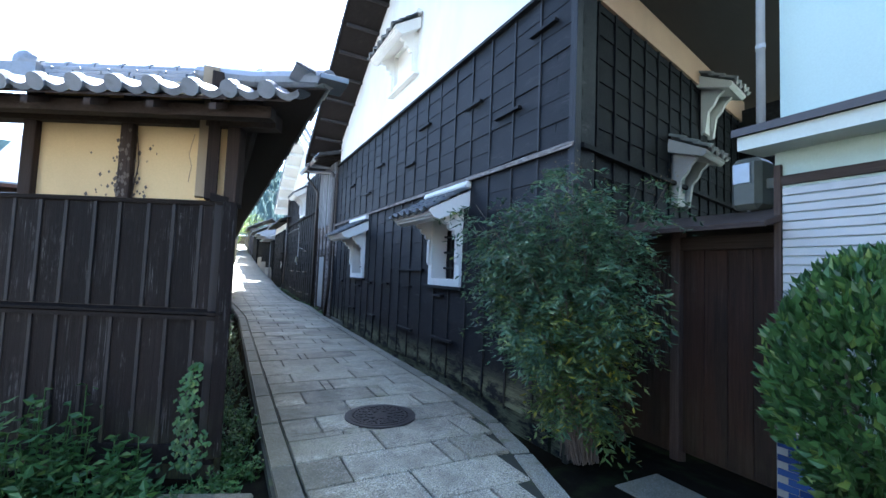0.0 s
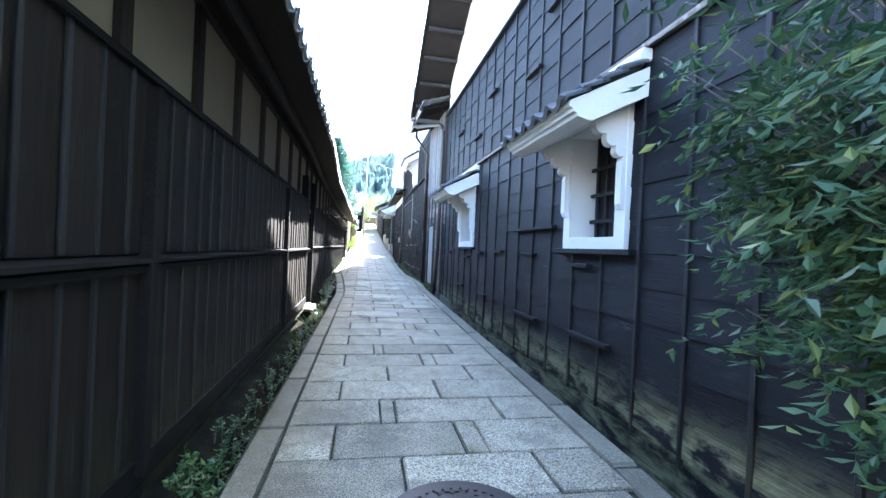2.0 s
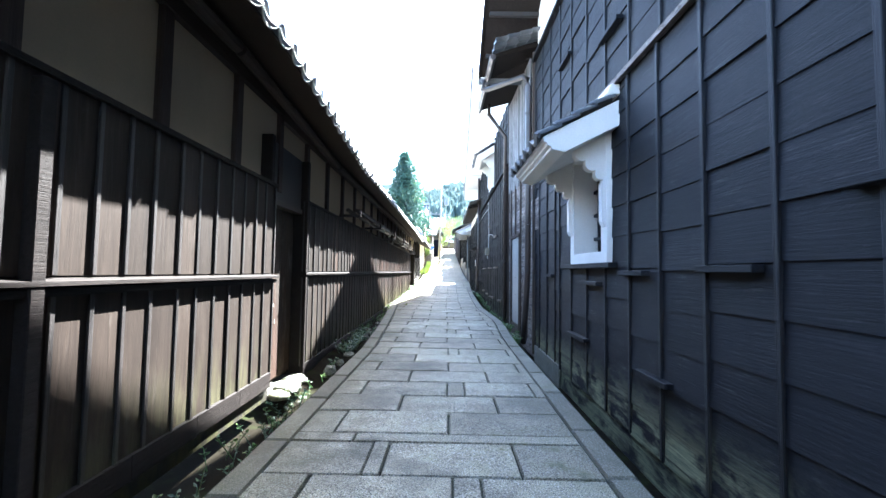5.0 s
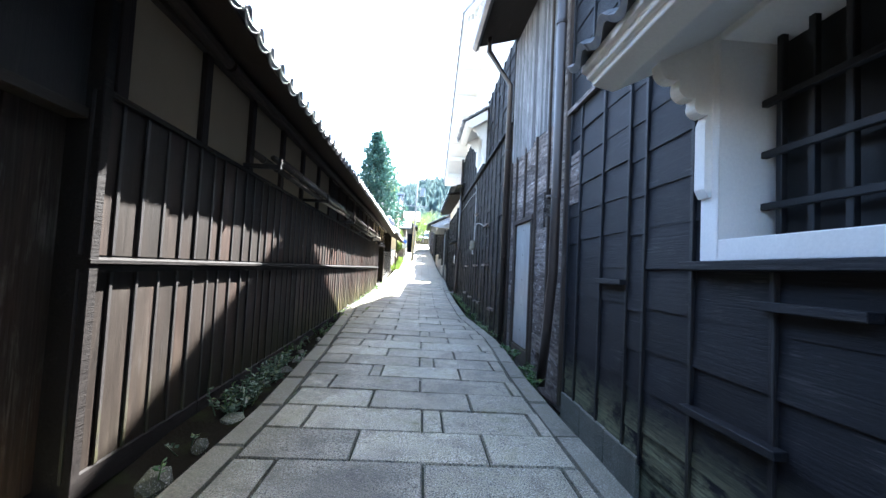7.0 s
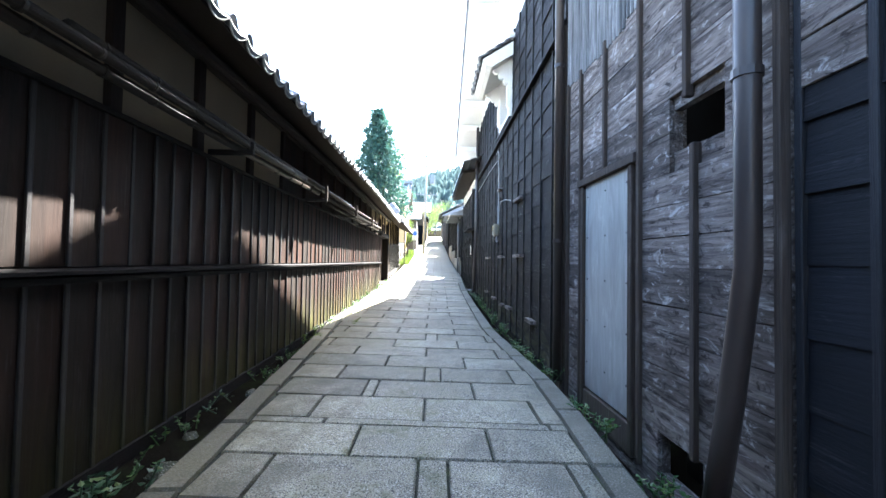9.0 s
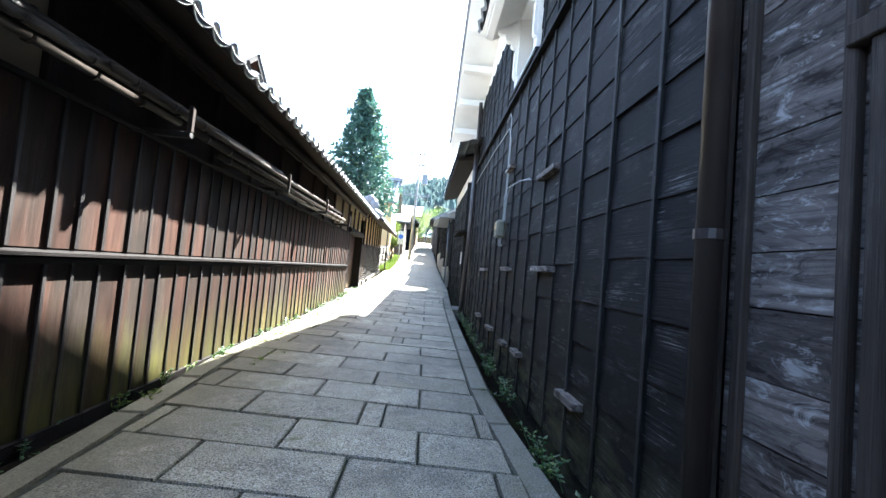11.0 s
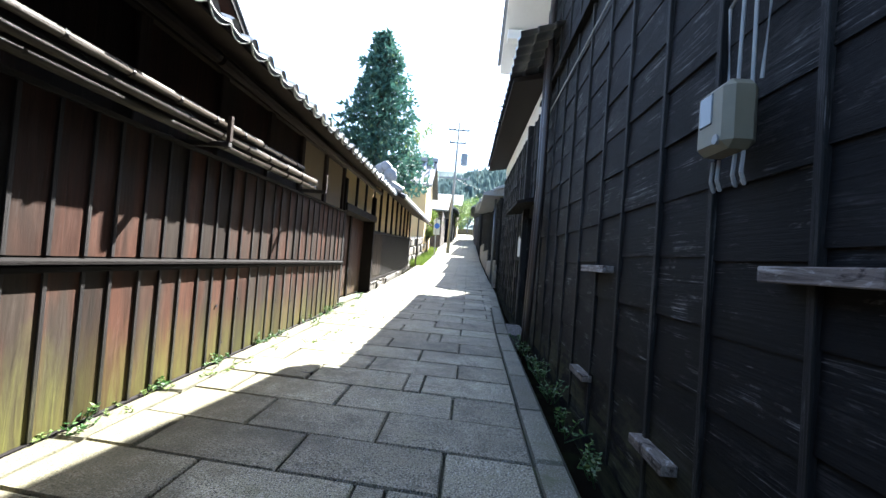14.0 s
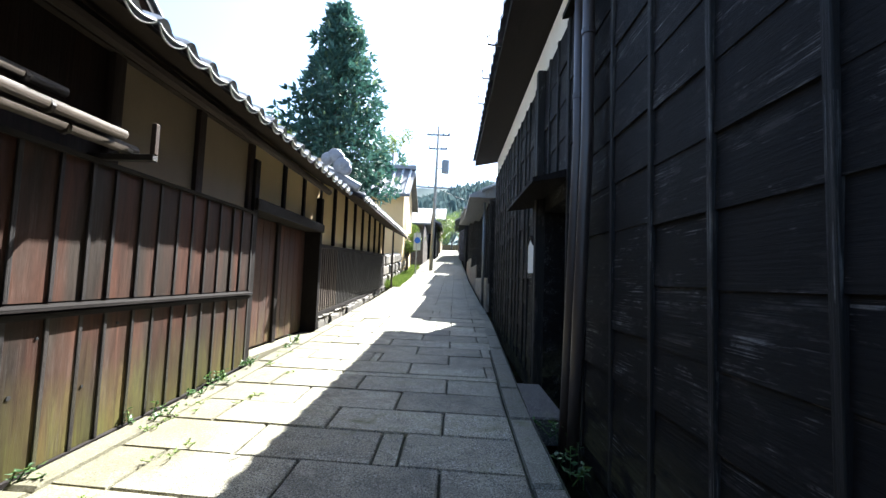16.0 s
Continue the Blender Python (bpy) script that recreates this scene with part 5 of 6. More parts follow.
bm = bmesh.new()
box(bm, -3.8, 0.4, 1.9, 2.3, 7.4, 7.65)
part("ridge", bm, "kawara", yellow, bevel=0.03)
stones = thing("stone_wall", "rough stone wall beside the sunlit verge", "wall", pose(-0.6, 40.2, 0))
for r in range(3):
    for i in range(11):
        rr = random.Random(r * 50 + i)
        bm = bmesh.new()
        y = i * 0.75 + 0.3 * (r % 2)
        zz = zg(40.2 + y) + r * 0.42
        box(bm, -0.5, rr.uniform(-0.04, 0.05), y + 0.02, y + 0.73, zz - (0.2 if r == 0 else 0), zz + 0.40)
        part("stone", bm, "rubble", stones, bevel=0.05)

r = random.Random(17)
for i in range(30):
    x, y = r.uniform(-0.24, 0.06), r.uniform(11.74, 12.62)
    bm = bmesh.new()
    bmesh.ops.create_icosphere(bm, subdivisions=2, radius=r.uniform(0.05, 0.10), matrix=pose(x, y, zg(12) - 0.09 + r.uniform(-0.02, 0.02), r.uniform(-8, 8), r.uniform(-8, 8), r.uniform(0, 180)) @ Matrix.Diagonal((1, 1.35, 0.42, 1)))
    for v in bm.verts:
        v.co += Vector((r.uniform(-1, 1), r.uniform(-1, 1), r.uniform(-1, 1))) * 0.007
    solid("threshold_stone", bm, "moss_stone", "mossy worn stone before the recessed door", "stone", smooth=True)

# dried creeper and cracks on the ochre street wall
r = random.Random(91)
creeper = thing("dried_creeper", "dead brown creeper clinging to the plaster beside a post", "plant", SKEW @ pose(-0.95, 4.05, 1.8))
bm = bmesh.new()
for i in range(90):
    x, z = r.gauss(0, 0.11), abs(r.gauss(0.25, 0.22))
    if z > 0.6:
        continue
    s_ = r.uniform(0.008, 0.022)
    v = [bm.verts.new((x + dx * s_, 0.0 - 0.06 * (abs(x) < 0.055) - 0.004, z + dz * s_)) for dx, dz in ((0, -1), (0.9, 0), (0.2, 1.2), (-0.8, 0.3))]
    bm.faces.new(v)
tagged(part("dead_leaf", bm, "bark", creeper), kind="stuff")
bm = bmesh.new()
tube(bm, [(0.06, -0.01, 0.0), (0.10, -0.01, 0.3), (0.07, -0.01, 0.55)], 0.004, 5)
part("stem", bm, "bark", creeper)
bm = bmesh.new()
tube(bm, [(-0.42, 4.058, 1.95), (-0.40, 4.058, 2.1), (-0.43, 4.058, 2.2), (-0.39, 4.058, 2.38)], 0.0025, 4)
part("crack", bm, "bark", upper, "hairline crack in the plaster").matrix_local = SKEW
# ---- ground ----
LANE_L = ((-6, 14, 16.5, 19, 21.5, 33, 45, 80), (0.42, 0.42, 0.26, 0.06, -0.165, -0.19, -0.2, -0.6))
LANE_R = ((-6, 1.5, 2.45, 3.2, 4.0, 5.0, 12, 15, 17.5, 20.5, 28, 33, 45, 80), (1.9, 2.1, 2.42, 2.68, 2.9, 3.02, 3.02, 3.0, 3.10, 2.88, 2.92, 3.05, 2.9, 2.6))
lane_l = lambda y: float(np.interp(y, *LANE_L))
lane_r = lambda y: float(np.interp(y, *LANE_R))
bm = bmesh.new()
ysg = [-3000, -400, -60, -20, -6, 0, 3, 3.6, 5, 8, 12, 14, 16, 18, 20, 22, 24, 28, 32, 37, 45, 60, 80, 120, 260, 600, 3000]
grid = []
for y in ysg:
    z, l, rr = zg(min(y, 120)) - 0.11, lane_l(y), lane_r(y)
    dip = 0.32 if 3.5 < y < 36 else 0.0
    dip_l = 0.20 if 4 < y < 13 else 0.0
    row = [(x, z) for x in (-3000, -400, -60, -12, -3, -0.9)] + [(min(l - 0.3, 0.02), z - dip_l), (l - 0.05, z - dip_l * 0.7), (l + 0.1, z), (rr - 0.1, z), (rr + 0.03, z - dip), (3.75, z - dip)] + [(x, z - (0.18 if -1 < y < 3.61 else 0)) for x in (4.6, 12, 60, 400, 3000)]
    grid.append([bm.verts.new((x, y, zz)) for x, zz in row])
for p, q in zip(grid, grid[1:]):
    for i in range(len(p) - 1):
        bm.faces.new((p[i], p[i + 1], q[i + 1], q[i]))
solid("ground", bm, "earth", "dark mossy earth under and around the lane", kind="structure", smooth=True)
bm = bmesh.new()
ysl = [-5 + i * 1.0 for i in range(86)]
prev = None
for y in ysl:
    cur = [bm.verts.new((lane_l(y) - 0.02, y, zg(y) - 0.03)), bm.verts.new((lane_r(y) + 0.02, y, zg(y) - 0.03)), bm.verts.new((lane_r(y) + 0.02, y, zg(y) - 0.3)), bm.verts.new((lane_l(y) - 0.02, y, zg(y) - 0.3))]
    if prev:
        for i in range(4):
            bm.faces.new((prev[i], prev[(i + 1) % 4], cur[(i + 1) % 4], cur[i]))
    prev = cur
lane = solid("pavement", bm, "joint", "lane paved with worn granite slabs in courses", kind="structure")

MANHOLE = Vector((1.68, 4.66, zg(4.66)))
manhole = thing("manhole_cover", "round cast iron manhole cover with relief pattern in the paving", "manhole cover", Matrix.Translation(MANHOLE + Vector((0, 0, 0.004))) @ pose(0, 0, 0, -0.8))
bm = bmesh.new()
tube(bm, [(0, 0, -0.05), (0, 0, 0.012)], 0.405, 40)
part("rim", bm, "iron", manhole, "iron rim", bevel=0.003)
bm = bmesh.new()
tube(bm, [(0, 0, 0.0), (0, 0, 0.018)], 0.355, 40)
part("lid", bm, "iron", manhole, bevel=0.003)
bm = bmesh.new()
for ring, cnt, rr in ((0.31, 40, 0.012), (0.22, 14, 0.034), (0.12, 7, 0.035), (0.17, 18, 0.015), (0.265, 24, 0.014)):
    for k in range(cnt):
        a = k * math.tau / cnt
        tube(bm, [(ring * math.cos(a), ring * math.sin(a), 0.014), (ring * math.cos(a), ring * math.sin(a), 0.026)], rr, 7)
for y in (-0.285, 0.285):
    for k in range(4):
        box(bm, -0.09 + k * 0.05, -0.055 + k * 0.05, y - 0.02, y + 0.02, 0.014, 0.028)
part("relief", bm, "iron", manhole, "worn raised ornament")


bm = bmesh.new()
tube(bm, [(0.75, 25.0, zg(25) - 0.02), (0.75, 25.0, zg(25) + 0.006)], 0.055, 18)
solid("survey_cap", bm, "iron", "small round dark iron cap set in the paving", "cap")
# ---- street corner by the start: wooden gate, pale house, paving ----
gate = thing("wooden_gate", "old brown plank gate with slatted panel under a small shingled roof", "gate", pose(4.42, 1.92, 0))
bm = bmesh.new()
box(bm, 0.02, 0.07, 0.0, 0.92, -0.55, 1.62)
panel = part("door_leaf", bm, "gate", gate, "dark brown plank sliding door")
for i in range(4):
    bm = bmesh.new()
    box(bm, 0.004, 0.02, 0.01 + i * 0.228, 0.23 + i * 0.228, -0.53, 1.6)
    part("plank", bm, "gate", panel, bevel=0.002)
for y in (-0.02, 0.97, 1.72):
    bm = bmesh.new()
    box(bm, -0.06, 0.08, y - 0.05, y + 0.05, -0.75, 1.8)
    part("post", bm, "beam", gate, "weathered gate post", bevel=0.008)
bm = bmesh.new()
box(bm, 0.03, 0.07, 1.02, 1.67, -0.6, 1.6)
lat = part("slatted_panel", bm, "gate", gate, "panel of fine upright slats")
for i in range(17):
    bm = bmesh.new()
    y = 1.04 + i * 0.038
    box(bm, 0.0, 0.03, y, y + 0.018, 0.3, 1.55)
    part("slat", bm, "beam", lat)
bm = bmesh.new()
box(bm, -0.04, 0.08, -0.07, 1.75, 1.6, 1.74)
part("lintel", bm, "beam_y", gate, bevel=0.006)
bm = bmesh.new()
prism(bm, [(-0.5, 1.74), (-0.5, 1.79), (0.25, 2.0), (0.75, 1.86), (0.75, 1.8), (0.25, 1.93)], "y", -0.1, 1.72)
part("roof", bm, "beam_y", gate, "small roof of weathered boards", bevel=0.006)

pale = thing("house", "pale rendered house with white shutters and blue tiled foot", "house", pose(4.22, 1.88, 0))
bm = bmesh.new()
box(bm, 0.0, 7.0, -7.0, 0.0, -0.7, 2.45)
box(bm, 0.05, 7.0, -7.0, -0.02, 2.66, 6.2)
part("wall", bm, "mint", pale, "pale mint rendered walls")
bm = bmesh.new()
prism(bm, [(-0.36, 2.40), (-0.36, 2.52), (0.06, 2.645), (0.06, 2.42)], "y", -7.0, 0.12)
part("eave", bm, "pale", pale, "pale lower eave with dark edge")
bm = bmesh.new()
prism(bm, [(-0.40, 2.52), (-0.40, 2.585), (0.08, 2.73), (0.08, 2.65)], "y", -7.02, 0.15)
part("eave_edge", bm, "pipe", pale, "dark roof edge")
bm = bmesh.new()
box(bm, -0.035, 0.0, -7.0, -0.02, 2.12, 2.20)
part("head_rail", bm, "beam_y", pale, "brown rail over the shutter")
me = one_box("shutter", -0.03, -0.001, -3.0, -0.06, 0.0, 0.066, 0.006)
for i in range(20):
    piece("shutter_slat", me, pale, pose(0, 0, 0.62 + i * 0.074, 0, 2, 0))
bm = bmesh.new()
box(bm, -0.04, 0.0, -0.055, -0.005, 0.06, 2.3)
part("shutter_post", bm, "beam", pale)
n = Nodes("blue_glazed_tile", 0.18)
M["blue"] = n.done(n.mix(n.info.outputs["Random"], (0.015, 0.03, 0.10), (0.05, 0.10, 0.26)))
me = one_box("blue", -0.014, 0.0, 0, 0.148, 0, 0.052, 0.002)
for r in range(12):
    for c in range(9):
        piece("tile", me, pale, pose(0, -0.155 - c * 0.153 - 0.076 * (r % 2), -0.66 + r * 0.057))
bm = bmesh.new()
box(bm, -0.006, -0.001, -1.7, 0.0, -0.7, 0.05)
part("tile_bed", bm, "concrete", pale, "pale grout between blue tiles")
bm = bmesh.new()
box(bm, -0.03, 0.0, -1.7, 0.0, 0.04, 0.07)
part("sill", bm, "concrete", pale)
drain("downpipe", [(4.16, 1.96, 6.2), (4.16, 1.96, 2.66)], 0.035, "cable", "white downpipe at the corner of the pale house", [(4.16, 1.96, 4.6), (4.16, 1.96, 3.4)])
heater = thing("gas_meter_box", "grey rounded meter box with glass window on the house corner", "meter box", pose(4.66, 2.28, 2.0))
bm = bmesh.new()
box(bm, -0.14, 0.16, -0.14, 0.14, 0.0, 0.52)
part("case", bm, "box_dark", heater, bevel=0.05)
bm = bmesh.new()
box(bm, -0.155, -0.14, -0.06, 0.1, 0.26, 0.46)
part("pane", bm, "steel", heater, bevel=0.004)
bm = bmesh.new()
box(bm, -0.02, 0.02, -0.3, -0.14, 0.2, 0.3)
part("bracket", bm, "box_dark", heater)
bm = bmesh.new()
tube(bm, [(-0.05, 0, 0.0), (-0.05, 0, -0.1), (-0.02, -0.1, -0.14), (0.02, -0.3, -0.14)], 0.02, 8)
part("pipe", bm, "cable", heater)
bm = bmesh.new()
box(bm, 3.04, 3.60, 1.75, 2.55, -0.64, -0.49)
solid("doorstep", bm, "kerb", "worn stone step before the gate", "step", bevel=0.015)
bm = bmesh.new()
box(bm, 2.92, 3.25, 27.75, 28.95, -0.3, zg(28.0) - 0.03)
solid("doorstep", bm, "iron_stone", "dark stained stone across the gutter to the doorway", "step", bevel=0.015)
for i in range(14):
    r = random.Random(i)
    y = 13.0 + i * 0.5
    bm = bmesh.new()
    bmesh.ops.create_icosphere(bm, subdivisions=1, radius=r.uniform(0.05, 0.11), matrix=pose(r.uniform(0.08, 0.25) - (0.012 * (y - 12) if y > 12 else 0), y, zg(y) - 0.13, r.uniform(0, 60), r.uniform(0, 60)) @ Matrix.Diagonal((1, 1.3, 0.6, 1)))
    solid("stone", bm, "moss_stone", "loose mossy stone at the foot of the fence", "stone")

# ---- utility pole, signs, wires ----
pole = thing("utility_pole", "grey concrete utility pole with crossarms and transformer", "utility pole", pose(0.72, 50.0, zg(50)) @ pose(0, 0, 0, 0, 1.2))
bm = bmesh.new()
tube(bm, [(0, 0, -0.3), (0, 0, 9.2)], 0.125, 14, 0.07)
part("shaft", bm, "concrete", pole, smooth=True)
for z, w_ in ((8.6, 0.75), (7.7, 0.6), (5.2, 1.1)):
    bm = bmesh.new()
    box(bm, -w_, w_, -0.05, 0.05, z, z + 0.09)
    arm = part("crossarm", bm, "pipe_grey", pole)
    for k in (-0.9, -0.4, 0.4, 0.9):
        bm = bmesh.new()
        tube(bm, [(k * w_, 0, z + 0.09), (k * w_, 0, z + 0.26)], 0.04, 8, 0.025)
        part("insulator", bm, "cable", arm)
bm = bmesh.new()
tube(bm, [(0.55, 0, 6.2), (0.55, 0, 7.0)], 0.24, 12)
part("transformer", bm, "pipe_grey", pole, "grey transformer can")
bm = bmesh.new()
tube(bm, [(0, 0, 6.5), (0.55, 0, 6.5)], 0.03, 6)
part("transformer_arm", bm, "pipe_grey", pole)
for i, (x, z, tx, ty, tz) in enumerate(((-0.6, 8.8, -14, 66, 13), (0.6, 8.8, 18, 70, 12), (0.0, 5.3, 9, 58, 7.5), (-1.0, 5.3, -9, 60, 8), (0.5, 7.8, 12, 44, 9.5))):
    t = thing("wire", "thin black overhead wire from the pole", "wire")
    a, b = Vector((0.72 + x, 50, zg(50) + z)), Vector((tx, ty, tz))
    bm = bmesh.new()
    tube(bm, [a.lerp(b, k / 10) - Vector((0, 0, 0.8 * (1 - (k / 5 - 1) ** 2))) for k in range(11)], 0.014, 5)
    part("strand", bm, "pipe", t)
bm = bmesh.new()
box(bm, -0.7, 0.0, -0.03, 0.0, 2.6, 3.6)
sign = thing("road_sign", "white panel with round blue road sign on a post", "sign", pose(0.05, 47.0, zg(47)))
n = Nodes("sign_blue", 0.4)
M["sign_blue"] = n.done((0.03, 0.12, 0.45))
bm.free()
bm = bmesh.new()
tube(bm, [(0, 0, 0), (0, 0, 2.4)], 0.035, 8)
part("post", bm, "cable", sign)
bm = bmesh.new()
tube(bm, [(0.05, -0.05, 1.9), (0.05, -0.02, 1.9)], 0.17, 20)
part("disc", bm, "sign_blue", sign, "blue round sign")
bm = bmesh.new()
box(bm, -0.16, 0.22, -0.02, 0.01, 1.35, 2.3)
part("panel", bm, "pale", sign, "white sign panel")

# ---- houses up the lane ----
def far_cottage(x, y, w_, d_, h, wall, label, ridge_along_y=False):
    t = thing("house", label, "house", pose(x, y, zg(y) - 0.2))
    bm = bmesh.new()
    box(bm, 0, w_, 0, d_, 0, h)
    wl = part("wall", bm, wall, t)
    bm = bmesh.new()
    if ridge_along_y:
        prism(bm, [(-0.5, h - 0.1), (w_ / 2, h + w_ * 0.28), (w_ + 0.5, h - 0.1), (w_ + 0.5, h + 0.05), (w_ / 2, h + w_ * 0.28 + 0.15), (-0.5, h + 0.05)], "y", -0.5, d_ + 0.5)
    else:
        prism(bm, [(-0.5, h - 0.1), (d_ / 2, h + d_ * 0.28), (d_ + 0.5, h - 0.1), (d_ + 0.5, h + 0.05), (d_ / 2, h + d_ * 0.28 + 0.15), (-0.5, h + 0.05)], "x", -0.5, w_ + 0.5)
    part("roof", bm, "kawara_old", t, "grey tiled roof")
    for i in range(2):
        bm = bmesh.new()
        box(bm, w_ * (0.18 + 0.42 * i), w_ * (0.38 + 0.42 * i), -0.04, 0.0, h * 0.5, h * 0.78)
        wn_ = part("window", bm, "glass", t)
        bm = bmesh.new()
        box(bm, w_ * (0.16 + 0.42 * i), w_ * (0.40 + 0.42 * i), -0.06, 0.0, h * 0.46, h * 0.5)
        part("window_sill", bm, "beam_x", wn_)
    return t


far_cottage(-4.2, 55.0, 4.0, 5.0, 3.2, "grey_h", "grey boarded house with tiled roof up the lane")
far_cottage(-3.0, 62.0, 3.4, 6.0, 3.4, "char_hx", "dark boarded house up the lane", True)
far_cottage(-4.0, 71.0, 4.5, 6.0, 4.0, "ochre_dim", "plastered house with tiled roof up the lane")
far_cottage(2.9, 52.0, 5.0, 7.0, 3.6, "char_hx", "dark wooden house with low tiled eave", True)
far_cottage(2.6, 62.0, 5.0, 8.0, 3.8, "grey_h", "grey boarded house up the lane", True)
far_cottage(-16.0, 8.0, 9.0, 7.0, 4.5, "ochre_dim", "plastered house behind the corner")
far_cottage(-9.0, -16.0, 12.0, 6.0, 5.0, "grey_h", "wooden house across the street")
far_cottage(-18.0, -6.0, 7.0, 8.0, 4.5, "white", "white plastered house along the street")
# ---- wooded hill behind ----
bm = bmesh.new()
rnd = random.Random(3)
hill_z = lambda x, y: 9.0 + max(0.0, (y - 130) * 0.27) * (0.78 + 0.22 * math.sin(x * 0.018 + 0.9) + 0.05 * math.sin(x * 0.07)) if y < 420 else 88.0
rows = []
for y in range(120, 421, 20):
    rows.append([bm.verts.new((x, y, hill_z(x, y) - 1.0)) for x in range(-420, 421, 30)])
for p, q in zip(rows, rows[1:]):
    for i in range(len(p) - 1):
        bm.faces.new((p[i], p[i + 1], q[i + 1], q[i]))
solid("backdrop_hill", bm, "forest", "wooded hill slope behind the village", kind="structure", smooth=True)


def kites(spots):
    """Leaves as folded kites. spots: (base, direction, side, length, width)."""
    vs, fs = [], []
    for b, d, s, l, w_ in spots:
        n = d.cross(s)
        k = len(vs)
        vs += [b, b + d * (l * 0.45) + s * w_ * 0.5 + n * (w_ * 0.14), b + d * l - n * (l * 0.08), b + d * (l * 0.45) - s * w_ * 0.5 + n * (w_ * 0.14)]
        fs += [(k, k + 1, k + 2), (k, k + 2, k + 3)]
    return vs, fs


def foliage(name, spots, mat, parent=None, label="", kind="stuff"):
    vs, fs = kites(spots)
    me = bpy.data.meshes.new(name)
    me.from_pydata(vs, [], fs)
    me.materials.append(M[mat])
    ob = new(name, me)
    if parent:
        ob.parent = parent
    return tagged(ob, label, kind=kind)


def rand_dir(r):
    while True:
        v = Vector((r.uniform(-1, 1), r.uniform(-1, 1), r.uniform(-1, 1)))
        if 0.1 < v.length < 1:
            return v.normalized()


def side_of(d, r):
    s = d.cross(rand_dir(r))
    return s.normalized() if s.length > 0.05 else d.orthogonal().normalized()


r = random.Random(8)
spots = []
for i in range(4200):
    x, y = r.uniform(-170, 170), 135 + 250 * r.random()
    z = hill_z(x, y) - 1.5
    h, w_ = r.uniform(5, 11), r.uniform(1.8, 3.2)
    for k in range(3):
        a = r.uniform(0, math.tau)
        spots.append((Vector((x, y, z)), Vector((0, 0, 1)), Vector((math.cos(a), math.sin(a), 0)), h, w_ * 1.6))
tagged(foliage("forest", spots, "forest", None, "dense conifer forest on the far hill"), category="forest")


def conifer(x, y, z, h, radius, label, seed, count=185, low=0.34):
    r = random.Random(seed)
    t = thing("conifer_tree", label, "tree", pose(x, y, z))
    bm = bmesh.new()
    tube(bm, [(0, 0, -0.3), (0.03, 0, h * 0.4), (0, 0.02, h * 0.75), (0, 0, h)], 0.17, 10, 0.015)
    for i in range(count // 3):
        f = low + (0.97 - low) * i / (count / 3)
        a, L = i * 2.4, radius * (1 - f) ** 0.75 * r.uniform(0.75, 1.0)
        tube(bm, [(0, 0, h * f), (math.cos(a) * L * 0.5, math.sin(a) * L * 0.5, h * f - 0.05), (math.cos(a) * L * 0.9, math.sin(a) * L * 0.9, h * f - 0.02)], 0.022, 5, 0.006)
    part("trunk", bm, "bark", t, "trunk with thin limbs")
    spots = []
    for i in range(count):
        f = low + (1 - low) * (i + r.random()) / count
        a = i * 2.39996
        L = (radius * min(1.0, (1 - f) * 1.25) ** 0.72 * (0.86 if f < 0.45 else 1.0) + 0.06) * r.uniform(0.62, 1.22)
        for k in range(int(10 + 26 * (1 - f))):
            q = r.random() ** 0.6
            sp = a + r.gauss(0, 0.20)
            c = Vector((math.cos(sp) * L * q, math.sin(sp) * L * q, h * f + r.gauss(0, 0.08) - 0.10 * q * (1 - f) + 0.12 * q * q))
            out = Vector((math.cos(sp), math.sin(sp), 0))
            for g in range(4):
                d = (out * r.uniform(0.2, 1) + rand_dir(r) * 0.8 + Vector((0, 0, r.uniform(-0.1, 0.45)))).normalized()
                spots.append((c, d, side_of(d, r), r.uniform(0.14, 0.28), r.uniform(0.06, 0.11)))
    foliage("crown", spots, "needle", t, "blue green needle crown with ragged outline")
    return t


conifer(-1.38, 35.8, 0.3, 8.7, 2.35, "tall dense dark green conifer behind the tiled roofs", 4)


def broad_tree(x, y, z, h, radius, label, seed, mat="leaf_yellow", count=1500):
    r = random.Random(seed)
    t = thing("tree", label, "tree", pose(x, y, z))
    bm = bmesh.new()
    tube(bm, [(0, 0, -0.3), (0.05, 0.02, h * 0.35), (0, 0, h * 0.8)], 0.12, 8, 0.03)
    tips = []
    for i in range(12):
        a, f = i * 2.4, r.uniform(0.35, 0.8)
        e = Vector((math.cos(a) * radius * r.uniform(0.5, 0.85), math.sin(a) * radius * r.uniform(0.5, 0.85), h * f + r.uniform(0.3, 1.0)))
        tube(bm, [(0.02, 0, h * f * 0.8), e * 0.55 + Vector((0, 0, h * f * 0.4)), e], 0.04, 6, 0.01)
        tips.append(e)
    part("trunk", bm, "bark", t)
    spots = []
    for i in range(count):
        c = r.choice(tips) + rand_dir(r) * radius * 0.45 * r.random() ** 0.5
        for g in range(3):
            d = (rand_dir(r) + Vector((0, 0, -0.2))).normalized()
            spots.append((c + rand_dir(r) * 0.08, d, side_of(d, r), r.uniform(0.10, 0.18), r.uniform(0.06, 0.09)))
    foliage("crown", spots, mat, t, "light airy leaf crown")
    return t


